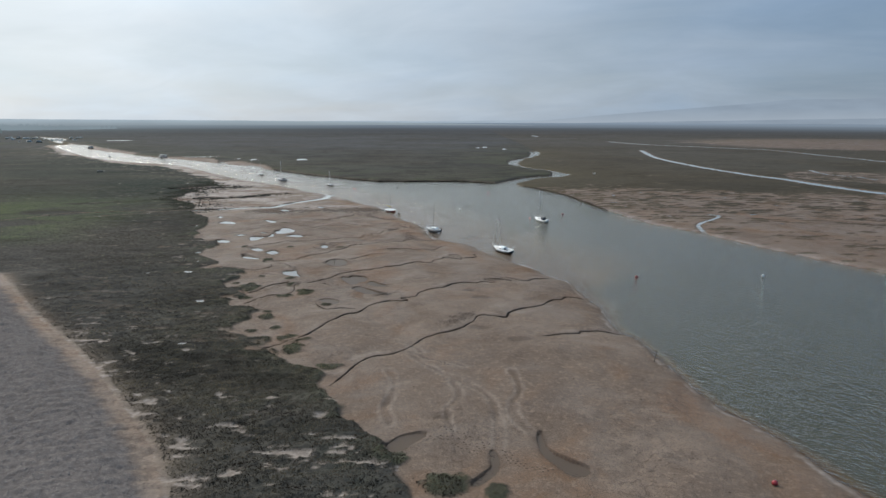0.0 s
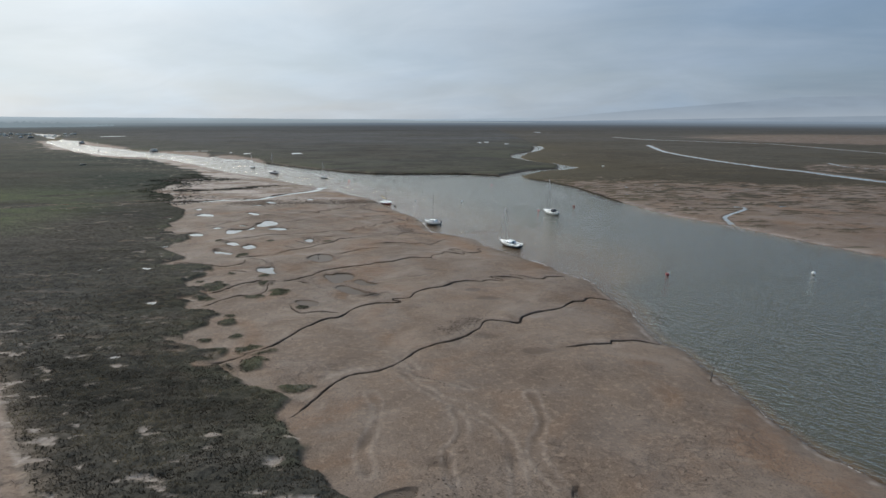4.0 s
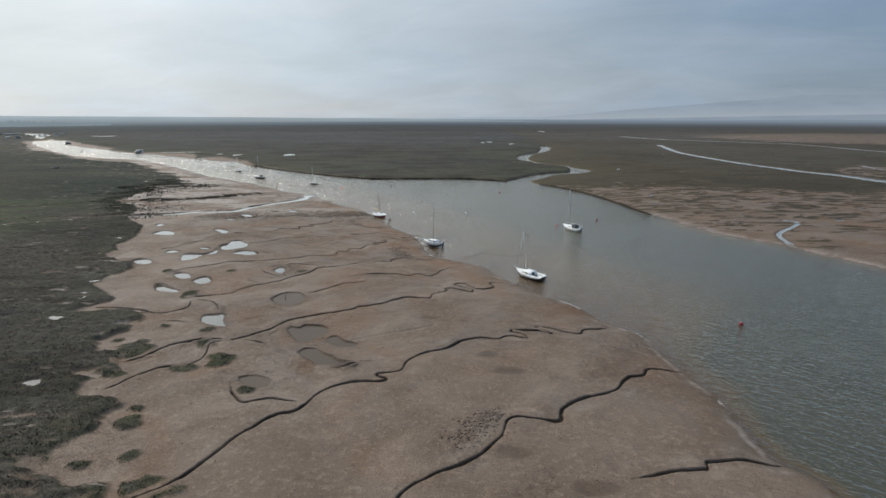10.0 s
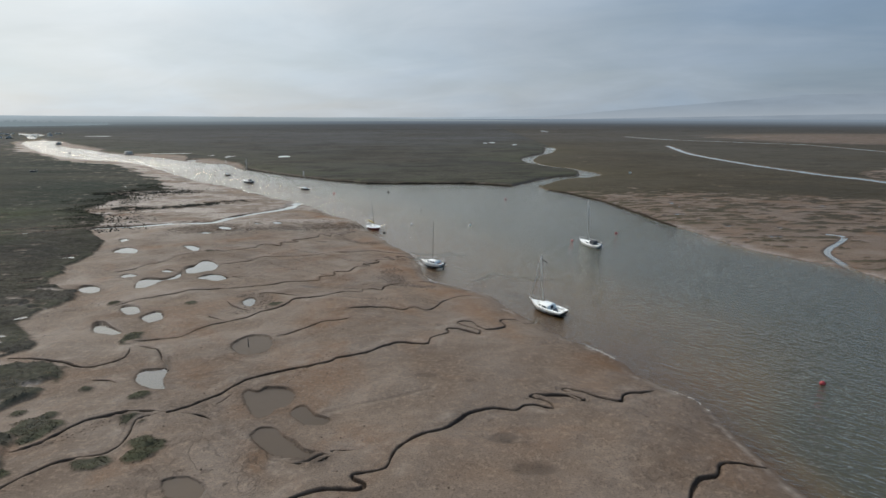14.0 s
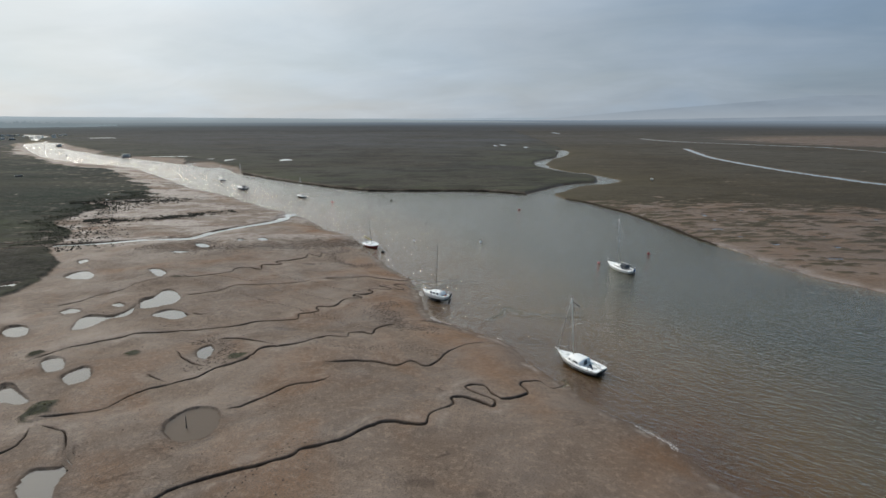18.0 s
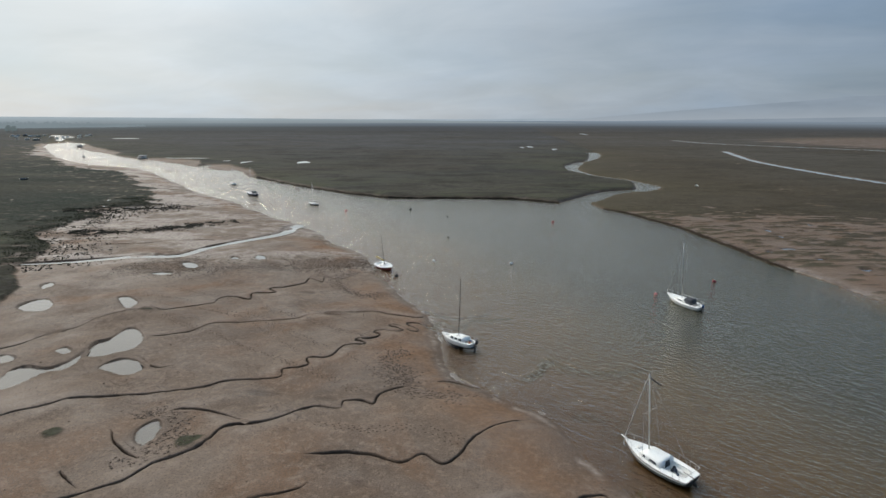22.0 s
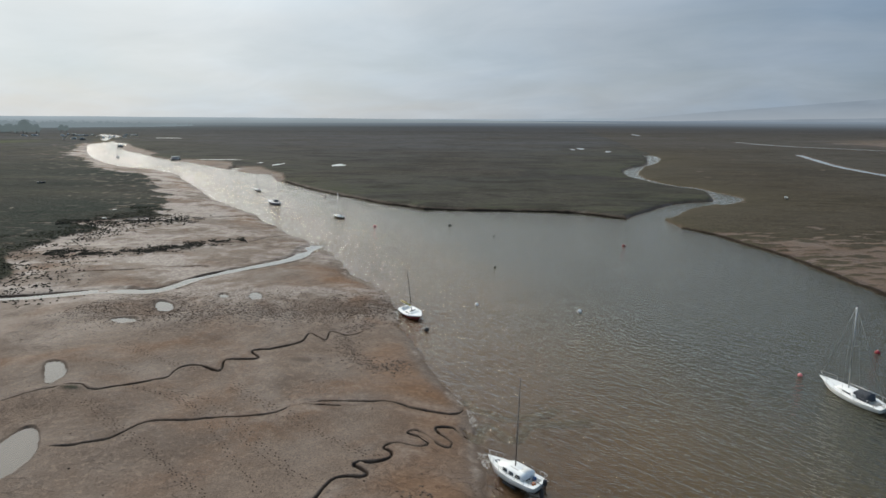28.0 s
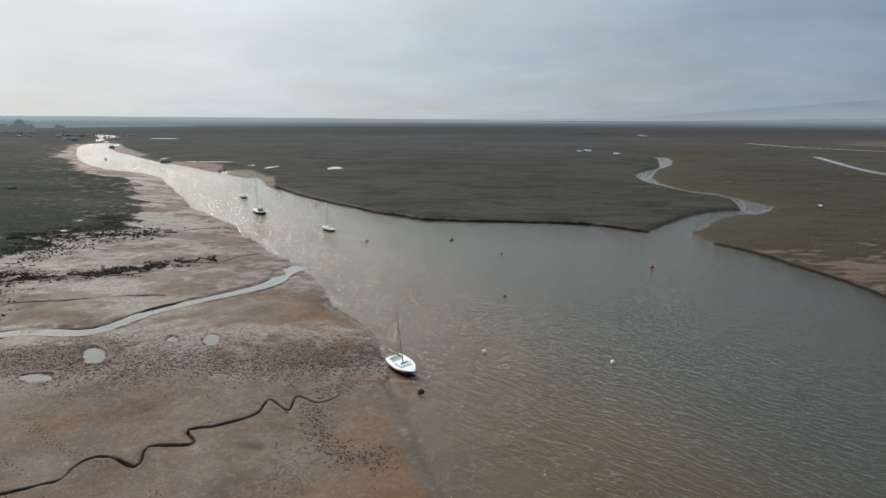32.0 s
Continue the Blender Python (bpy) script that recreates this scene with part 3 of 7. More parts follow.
CREEK_33 = [(-5.2, 103.4), (-3.2, 104.4), (-1.6, 104), (-0.1, 103.2), (1.9, 103.2)]
CREEKS = [(CREEK_1, 0.4), (CREEK_2, 0.62), (CREEK_3, 0.6), (CREEK_3B, 0.42), (CREEK_4A, 0.42), (CREEK_4, 0.6), (CREEK_5, 0.5), (CREEK_6, 0.4), (CREEK_6B, 0.35), (CREEK_7, 0.45), (CREEK_8, 0.45), (CREEK_9, 0.3), (CREEK_12, 0.5), (CREEK_13, 0.6), (CREEK_14, 0.6), (CREEK_15, 0.35), (CREEK_19, 0.35), (CREEK_21, 0.36), (CREEK_22, 0.28), (CREEK_23, 0.25), (CREEK_25, 0.25), (CREEK_26, 0.28), (CREEK_27, 0.25), (CREEK_28, 0.4), (CREEK_29, 0.26), (CREEK_30, 0.28), (CREEK_31, 0.3), (MARSH_GULLY, 0.9), (CREEK_32, 0.4), (CREEK_33, 0.4)]
SUNKEN_CREEK_C = [(-8, 131), (-7.1, 129.5), (-5.1, 128.5), (-2.9, 127.8), (0.7, 129.2), (1.9, 130.2)]
SUNKEN_CREEK_A = [(6.5, 106.2), (8.4, 108.5), (9.7, 112), (11.4, 109.9), (16.5, 108.3), (21.7, 109.4)]
SUNKEN_CREEK_B = [(-7.7, 124.2), (-6.5, 122.9), (-5.8, 123.3), (-5.8, 125.1), (-5.3, 125.8), (-4.2, 125.1), (-2.8, 123.3), (-1.7, 124.2), (-1.2, 126), (-0.4, 127.1), (2.1, 127.4), (5.4, 128.3)]
TIDE_CREEK = [(-124.2, 134.9), (-112.5, 141.4), (-100.4, 149.5), (-82.3, 158.4), (-75.9, 162), (-66.9, 163.8), (-63.7, 173.5), (-57.7, 182.2), (-53.9, 188.2), (-51.9, 194.2), (-52.8, 202.4), (-52.2, 208.4)]
EAST_CHANNEL = [(226, 600), (218.6, 569.9), (197, 470), (193, 371), (196.4, 329), (198.8, 298), (202.7, 274.5), (204.3, 251), (206.5, 230.7), (211, 210.5), (222, 188)]
EAST_CHANNEL_THIN = [(262, 860), (276, 770), (311, 716), (343, 672), (375, 628)]
EAST_RILL = [(378, 633), (380, 580), (376, 524), (377, 480), (374, 431), (380, 390)]
EAST_GUT = [(258, 343), (251, 314), (257, 295), (256, 272), (262, 250)]
EAST_INLET = [(84.5, 112.5), (86.1, 120.4), (89.3, 129.9), (99.7, 140.7), (104.1, 146.7), (101.5, 149.9)]
NORTH_SPIT = [(-270, 482), (-258, 481), (-233, 475), (-214, 467), (-199, 455), (-186, 428), (-178, 405), (-206, 430), (-229, 450), (-262, 476)]
NORTH_BEACH = [(-182, 426), (-168, 427), (-148, 400), (-134, 384), (-118, 350), (-123, 345), (-150, 380), (-173, 404)]
BEND_MUD = [(-470, 730), (-440, 690), (-400, 640), (-350, 585), (-300, 530), (-310, 515), (-360, 565), (-422, 635), (-460, 705)]
POOL_1 = [(-60.1, 153.5), (-58.5, 153.1), (-57.9, 154.3), (-59.5, 156.9), (-62.5, 158.5), (-63, 157.5), (-61.9, 155.4)]
POOL_2 = [(-62.6, 146.9), (-60, 147.7), (-61, 149.4), (-63.5, 149.4), (-64.7, 148.4)]
POOL_3 = [(-53.4, 161.2), (-52.2, 161.4), (-52.6, 162.8), (-54.4, 163.6), (-54.2, 161.8)]
POOL_4 = [(-47.3, 160.5), (-46, 161.5), (-47.4, 164.5), (-49.3, 165.2), (-49.1, 162.7)]
POOL_5 = [(-23, 38.7), (-22.1, 37.5), (-20.9, 37.2), (-19.8, 37.5), (-19.5, 38.7), (-20.3, 39.6), (-21.7, 40.5), (-23, 40.5), (-23.8, 39.9)]
POOL_6 = [(-4.6, -14.4), (-3.2, -12.7), (-1.7, -11.1), (-2, -10.2), (-3.9, -10.5), (-5.4, -11.8), (-6.5, -14)]
POOL_7 = [(-53.5, 97.4), (-52.8, 99.4), (-52, 101.8), (-50.7, 102.6), (-50.3, 104.8), (-51.7, 108.8), (-51.7, 105.7), (-52.8, 103.1), (-55.8, 103.5), (-56.9, 101.8), (-55.2, 97)]
POOL_8 = [(-48.6, 107), (-47, 108.4), (-45.8, 109.8), (-45.8, 112.2), (-47.2, 114.7), (-49.8, 117.3), (-51.2, 116.8), (-51, 113.2), (-52.1, 111.2), (-50.5, 107)]
POOL_9 = [(-44.1, 102.2), (-41.8, 101.8), (-40.7, 103.5), (-42.4, 105.7), (-44, 106.6), (-45.8, 106.6), (-46.9, 103.9)]
POOL_11 = [(-53.6, 107), (-53.3, 108.4), (-55.2, 109.8), (-55.7, 108.4)]
POOL_12 = [(-71.6, 123.4), (-69.2, 124), (-70, 127.6), (-73.3, 130.8), (-75.3, 129.5), (-75, 125.8)]
POOL_13 = [(-58.5, 128.2), (-56.2, 126.4), (-56.5, 129.5), (-59.7, 132.7), (-61.7, 132.1)]
POOL_14 = [(-78.1, 136.1), (-77.5, 138.2), (-79.5, 140.4), (-80.1, 138.2)]
POOL_15 = [(-32.5, 87.3), (-31.2, 86.9), (-31.2, 89.9), (-32.6, 91.6), (-33.5, 89.5)]
POOL_16 = [(-43.9, 79), (-42.7, 80.1), (-43, 82.1), (-44.9, 84.2), (-46.1, 82.7), (-46.1, 80.7)]
POOL_17 = [(-60.8, 103.9), (-59, 104.4), (-59.2, 106.1), (-61.4, 107), (-62.2, 105.2)]
POOL_19 = [(-49, 82.1), (-47.8, 82.4), (-47.4, 83.6), (-49.2, 86.3), (-51.3, 86.6), (-51.3, 84.8)]
POOL_20 = [(-49.8, 75.1), (-46.6, 74.6), (-46.1, 75.4), (-48.3, 77.2), (-50.6, 79), (-51.7, 78.8), (-51.2, 76.9)]
POOL_21 = [(-78.8, 117.3), (-79, 119.5), (-80.9, 119.5), (-81.5, 117.3)]
POOL_22 = [(-62.9, 94.4), (-61.1, 94), (-60.6, 95.9), (-63.1, 98.6), (-65.4, 98.2), (-64.8, 95.9)]
POOL_23 = [(-34.6, 58), (-33.2, 57.2), (-31.5, 57.3), (-32.8, 59.8), (-33.6, 63.4), (-35.2, 66), (-34.3, 62.9), (-36.6, 62.3), (-36.1, 59.7)]
POOL_24 = [(-26.4, 67.2), (-24.9, 67.4), (-23.3, 68.5), (-23.3, 71.6), (-24.7, 73.7), (-27.2, 73.7), (-28.3, 71.8), (-28.2, 69.1)]
POOL_25 = [(-20.5, 52.5), (-19, 50.7), (-18, 51.4), (-17.6, 52.8), (-16.6, 53.5), (-16.3, 55.6), (-17.5, 57.3), (-20, 57.6), (-20.7, 56.7), (-22.1, 57), (-22.1, 55.4)]
POOL_26 = [(-14.9, 50.3), (-13.8, 49.4), (-11.9, 49.4), (-11.5, 50.5), (-13.2, 51.4), (-14.6, 53.2), (-15.5, 53.1), (-15.9, 51.8)]
POOL_27 = [(-17.1, 45), (-15.3, 43.6), (-12.7, 43), (-10.7, 42.5), (-10.3, 43.6), (-12.7, 44.4), (-13.9, 45.8), (-15.3, 46.9), (-16.6, 48.5), (-18.1, 48.4), (-18.5, 46.7)]
POOL_28 = [(10.7, -14.2), (11.8, -16.8), (13.5, -18.6), (15, -18), (15, -16.8), (13, -15.3), (11.6, -13.1), (11.5, -10), (10.7, -10.8)]
POOL_29 = [(5, -16.8), (3.9, -18.3), (2.7, -19.9), (3.5, -20.4), (5, -18.8), (6, -16.8), (6, -14.2), (5.3, -13.7)]
POOLS = [POOL_1, POOL_2, POOL_3, POOL_4, POOL_5, POOL_6, POOL_7, POOL_8, POOL_9, POOL_11, POOL_12, POOL_13, POOL_14, POOL_15, POOL_16, POOL_17, POOL_19, POOL_20, POOL_21, POOL_22, POOL_23, POOL_24, POOL_25, POOL_26, POOL_27, POOL_28, POOL_29]
MARSH_POOLS = [(-214, 471.5, 19, 2.6), (-496, 856, 22, 9), (-117.5, 434.6, 4.8, 8.1), (-158.4, 436.9, 2.4, 8.4), (-175.9, 447.8, 1.8, 4.5), (53.2, 657.7, 3.2, 15.1), (44.4, 646.3, 2.1, 9.7), (73.2, 615.2, 3.4, 8.6), (191.9, 1150.6, 4.9, 50.5), (-127.6, 230.7, 2.1, 1.2), (-135.4, 246.7, 1.4, 1.5), (-63.9, 79.9, 0.9, 0.8), (-61.2, 72.1, 1.2, 0.7), (-57.6, 59.5, 1.3, 0.9), (-66.5, 58.9, 0.7, 0.6), (-59.4, 69.7, 0.5, 0.7), (-47.1, 19.6, 0.8, 0.4), (-46.3, 37.8, 1.2, 0.9), (-40.2, 15.5, 0.9, 0.6)]
FLAT_POOLS = [(80.8, 204.1, 0.54, 2.1), (80.1, 195.7, 0.66, 1.92), (73.5, 180.6, 0.6, 0.84), (69, 177.8, 0.72, 0.84), (77.4, 171.1, 1.14, 1.14), (100.6, 200.7, 0.42, 1.5), (96.6, 213.1, 0.54, 1.14), (81.5, 162.4, 1.08, 1.08), (87.1, 147.1, 1.62, 1.2), (75.7, 140.3, 0.6, 0.54), (127, 175, 0.6, 0.78), (118.2, 149.2, 1.14, 1.56), (139, 171.1, 0.72, 1.56), (135.9, 162.4, 0.66, 1.44), (130.9, 205.8, 0.54, 1.56), (118.1, 129.7, 0.54, 1.02), (129.7, 195.7, 0.78, 1.44), (98.6, 171.1, 0.48, 0.78), (94.6, 158.9, 0.84, 1.02), (75, 180.8, 1.38, 1.2)]

ISLETS_A = [(-22.8, 14.4, 1.7, 2.7), (-27.5, 44.7, 1.5, 2.2), (-27.9, 23.1, 1, 1), (-31.6, 22, 1.1, 0.8), (-31, 29.3, 1.5, 1.5), (-31.9, 32.3, 1, 0.9), (-37.9, 40.4, 0.7, 1), (-43, 72.1, 1.3, 2.3), (-27.8, 43.6, 1.5, 1.5), (-28.5, 46, 1.3, 1.1), (-21.8, 37, 1.1, 1.1), (-41.5, 88.4, 1.2, 1.1), (-27.1, 87.7, 1.7, 1.3), (-53.8, 87.4, 1, 1.1), (-52.7, 125.8, 2, 0.9), (-31.3, 50.5, 1.5, 1.3)]
ISLETS_B = [(-33.4, 55.3, 1.2, 1.1), (-40, 56.7, 0.8, 0.8), (-40.4, 51, 0.9, 0.8), (-40, 48.5, 3, 2.3), (-31.5, 42.7, 2.2, 1.3), (-44.1, 51.5, 0.9, 0.7), (-38.9, 40.6, 1.1, 0.9), (-32.6, 51, 1.6, 0.9), (-43.6, 74.1, 1.3, 1.7), (0.5, -20.1, 2.7, 2.3), (5.3, -21.2, 1.5, 1.6), (-5.4, -15.4, 2.1, 1.7), (-23.8, 18.7, 2.7, 1.9), (-16.2, 8.3, 2.3, 1), (-38.9, 46.9, 1.9, 2.3)]
RILL_1 = [(-5.7, 14.5), (-1.7, 7.6), (3, 3), (5.8, -0.4), (6.7, -6.3), (6.3, -12.5), (5.2, -15.3)]
RILL_2 = [(-7.2, 6.3), (-6.2, 1.3), (-7, -4.2), (-6, -8.3)]
RILL_3 = [(10, 7.6), (10.3, 1.3), (8.6, -4.9), (10, -9.6)]
RILL_4 = [(1.5, 3.3), (2.3, -1.1), (0.6, -5.6), (1.2, -9.5)]
RILL_5 = [(-12.4, 51.9), (-9.4, 53.3), (-5.7, 55.2), (-1.7, 57.4)]
RILL_6 = [(-23.1, 51.8), (-21.2, 47.9), (-18.7, 45.5)]
RILL_7 = [(-12.4, 20.3), (-8.9, 19.3), (-5.4, 17.2), (-4.2, 15.8), (-3, 13.5)]
RILL_8 = [(-4.5, 13.5), (-2.4, 11.4), (0.5, 9.8), (3.1, 8.2)]
RILLS = [RILL_1, RILL_2, RILL_3, RILL_4, RILL_5, RILL_6, RILL_7, RILL_8]
TRAIL_1 = [(-48.7, 122.8), (-42.9, 119.8), (-37.2, 116.2), (-31.8, 112.4), (-26.4, 109.1), (-22.2, 106.1), (-17.2, 103.1), (-13.1, 99.9)]
TRAIL_2 = [(-47.2, 127.2), (-41.5, 125.8), (-35.6, 123.5), (-30.2, 119.6), (-25, 115.5), (-20.3, 113.3)]
TRAIL_3 = [(-40.5, 127), (-36.5, 125.4), (-30.9, 121.3), (-23.7, 115.7), (-21.8, 113.8)]
TRAIL_4 = [(-35.6, 128.7), (-30.1, 125.3), (-24.5, 122.2), (-17.6, 118.2), (-15.3, 117)]
TRAIL_5 = [(-17.1, 111.1), (-13.7, 106.8), (-10.7, 103.1), (-9.3, 101.4)]
TRAIL_6 = [(-42.9, 127.7), (-37.4, 124.2), (-30.3, 117.7), (-23.6, 110.6)]
TRAIL_7 = [(-1.7, -10.9), (0.6, -10.8), (3, -12.6), (5.4, -13.7), (8.2, -15.8), (11.4, -17.3)]
TRAIL_8 = [(-14.4, 67.4), (-16.5, 62.4), (-17.3, 59.7), (-20.2, 54.7), (-22.5, 51.8)]
TRAIL_9 = [(-5.9, 99.2), (-3, 99.3), (-0.1, 100.5), (2.9, 100.4)]
TRAIL_10 = [(-16, 92), (-11.4, 90.5), (-5.8, 91.7), (-1.5, 89.4)]
TRAIL_11 = [(-57.7, 133.9), (-52.3, 132.4), (-47.5, 130.4)]
TRAIL_12 = [(-45.1, 126.9), (-42.2, 126), (-38.8, 124.4), (-36.7, 123)]
TRAIL_13 = [(-57, 140), (-50.9, 136.8), (-46.4, 134.4), (-41.6, 132.9)]
TRAIL_14 = [(-35.1, 130.3), (-32.1, 128), (-29.4, 125.9), (-27.6, 124.5)]
TRAIL_15 = [(-2.4, 11.8), (-0.9, 10.6), (0.9, 8.2)]
TRAIL_16 = [(-40.7, 44.1), (-38.7, 45.4), (-35.7, 47.2), (-33.8, 50.4)]
TRAIL_17 = [(-0, -9), (2.7, -10.9), (5.2, -12.7), (7.7, -14.2)]
TRAILS = [TRAIL_1, TRAIL_2, TRAIL_3, TRAIL_4, TRAIL_5, TRAIL_6, TRAIL_7, TRAIL_8, TRAIL_9, TRAIL_10, TRAIL_11, TRAIL_12, TRAIL_13, TRAIL_14, TRAIL_15, TRAIL_16, TRAIL_17]
SCOUR_1 = [(-9.3, 112.9), (-11.2, 110.3), (-10.7, 105.6), (-9.6, 103.1), (-7.8, 101.9), (-8.5, 104.7), (-9.3, 107.8)]
SCOUR_2 = [(-23.9, 152.6), (-26.6, 151.8), (-27, 147.4), (-24.5, 141.3), (-20.9, 137.7), (-17.8, 137.2), (-17.4, 140.5)]
SCOUR_3 = [(0.6, 25.3), (2.5, 27.4), (4.4, 28.8), (6, 31.9), (3.9, 30.3), (1.2, 26.7)]
SCOUR_4 = [(-34.7, 91.9), (-34.3, 93.7), (-30.2, 90.2), (-29.8, 85.3), (-32.6, 85.2)]
SCOUR_5 = [(-7.8, 101.9), (-4.8, 99.6), (-1.5, 99.2)]
SCOURS = [SCOUR_1, SCOUR_2, SCOUR_3, SCOUR_4, SCOUR_5]
TRAMPLED = [(-74, 153.6), (-61, 150.3), (-50.9, 153.5), (-40, 156.2), (-31.4, 156.9), (-22.2, 161.5)]
WEED_BAND = [(-108.3, 186.3), (-99.3, 187.6), (-92.2, 189.7), (-86.8, 194.4), (-81.1, 199.5), (-78.4, 203.9), (-71.4, 208.3)]
WEED_BAND_FAR = [(-132.8, 218.3), (-123.6, 225.6), (-111.5, 227.7), (-103.5, 233.8), (-97.4, 235.2)]

DAMP_HOLLOWS = [(-2.1, 61.1, 1.5, 0.8), (3.1, 59.5, 0.8, 0.6), (6, 47, 1.8, 1.2), (8, 41.8, 2.2, 1.1), (-0, -6.4, 1.3, 1), (-7, -2.4, 0.8, 2.2), (12.2, 96.6, 2, 1.1), (6.5, 24.1, 1.8, 1.2), (12.6, 19.1, 2.3, 1.1), (-24, 98.4, 2, 0.7), (-16.6, 97.7, 1.5, 0.6), (-30.1, 137.7, 1.7, 0.8)]

# ---- the land ----
def hash_noise(x, y, seed):
    """Smooth lattice noise in -1..1 over numpy arrays."""
    ix, iy = np.floor(x).astype(np.int64), np.floor(y).astype(np.int64)
    fx, fy = x - ix, y - iy
    fx, fy = fx * fx * (3 - 2 * fx), fy * fy * (3 - 2 * fy)

    def corner(a, b):
        n = (a * 374761393 + b * 668265263 + seed * 1442695041) & 0x7FFFFFFF
        n = ((n ^ (n >> 13)) * 1274126177) & 0x7FFFFFFF
        n = ((n ^ (n >> 16)) * 374761393) & 0x7FFFFFFF
        return (n & 0xFFFF) / 32767.5 - 1

    top = corner(ix, iy) * (1 - fx) + corner(ix + 1, iy) * fx
    low = corner(ix, iy + 1) * (1 - fx) + corner(ix + 1, iy + 1) * fx
    return top * (1 - fy) + low * fy


def cloudy(x, y, size, seed, octaves=3):
    total, gain = 0, 1.0
    for k in range(octaves):
        total = total + gain * hash_noise(x / size * 2 ** k + 17.3 * k, y / size * 2 ** k - 9.1 * k, seed + k)
        gain *= 0.5
    return total / 1.75


def line_distance(x, y, pts, closed=False, best=None):
    """Distance of every (x, y) to a polyline."""
    best = np.full(x.shape, 1e9) if best is None else best
    ends = pts[1:] + ([pts[0]] if closed else [])
    for (ax, ay), (bx, by) in zip(pts, ends):
        dx, dy = bx - ax, by - ay
        s = np.clip(((x - ax) * dx + (y - ay) * dy) / max(dx * dx + dy * dy, 1e-9), 0, 1)
        np.minimum(best, np.hypot(x - ax - s * dx, y - ay - s * dy), out=best)
    return best


def inside(x, y, poly):
    odd = np.zeros(x.shape, bool)
    for (ax, ay), (bx, by) in zip(poly, poly[1:] + poly[:1]):
        if ay != by:
            odd ^= ((ay > y) != (by > y)) & (x < (bx - ax) * (y - ay) / (by - ay) + ax)
    return odd


def step(v, a, b):
    s = np.clip((v - a) / (b - a), 0, 1)
    return s * s * (3 - 2 * s)


def rounded(pts, n=3):
    """The polyline as a smooth curve through its points."""
    out = []
    for i in range(len(pts) - 1):
        p0, p1, p2, p3 = (np.array(pts[min(max(i + k, 0), len(pts) - 1)]) for k in (-1, 0, 1, 2))
        for j in range(n):
            s = j / n
            q = 0.5 * (2 * p1 + (p2 - p0) * s + (2 * p0 - 5 * p1 + 4 * p2 - p3) * s * s + (3 * p1 - p0 - 3 * p2 + p3) * s ** 3)
            out.append((float(q[0]), float(q[1])))
    return out + [tuple(pts[-1])]


LEFT_BANK = rounded([(47, -48), (58, -96)][::-1] + SHORE_LEFT, 2) + SHORE_FAR_LEFT
OTHER_BANK = SHORE_NORTH + rounded(RIVER_WEST, 2) + rounded(RIVER_EAST, 2) + SHORE_RIGHT + [(130, 16), (165, -96)]
CHANNEL = LEFT_BANK + OTHER_BANK
LEFT_LAND = LEFT_BANK + [(-5000, 1100), (-5000, -5000), (58, -5000)]
RIGHT_LAND = rounded(RIVER_EAST, 2) + SHORE_RIGHT + [(130, 16), (165, -96), (165, -5000), (5200, -5000), (5200, 5000), (260, 5000)]
MARSH_EDGE = MARSH_EDGE_NEAR + MARSH_EDGE_FAR
MARSH_LEFT = [(4, -48)] + MARSH_EDGE + [(-510, 860), (-5000, 1200), (-5000, -5000), (4, -5000)]
TRACK = [(-6, -78)] + TRACK_EDGE + [(-165, 140), (-780, 690), (-5000, 4000), (-5000, -5000), (-5, -5000)]


def shape_pool(x, y, pool, seed):
    """How deep inside a pool's uneven outline: 1 in its middle, 0 on its edge."""
    cx, cy, rx, ry = pool
    a = np.arctan2((y - cy) / ry, (x - cx) / rx)
    wob = 1 + 0.16 * np.sin(2 * a + seed) + 0.12 * np.sin(3 * a + seed * 2.3) + 0.07 * np.sin(5 * a + seed * 3.1)
    return 1 - np.hypot((x - cx) / rx, (y - cy) / ry) / wob


def near(x, y, pts, margin):
    px, py = [p[0] for p in pts], [p[1] for p in pts]
    return np.nonzero((x > min(px) - margin) & (x < max(px) + margin) & (y > min(py) - margin) & (y < max(py) + margin))


def creek_line(pts):
    """A creek's course with the small wiggles between its bends."""
    line = np.array(rounded(pts, 5))
    line[:, 0] += 0.16 * cloudy(line[:, 0], line[:, 1], 1.3, 91)
    line[:, 1] += 0.16 * cloudy(line[:, 0], line[:, 1], 1.3, 92)
    return [tuple(p) for p in line.tolist()]


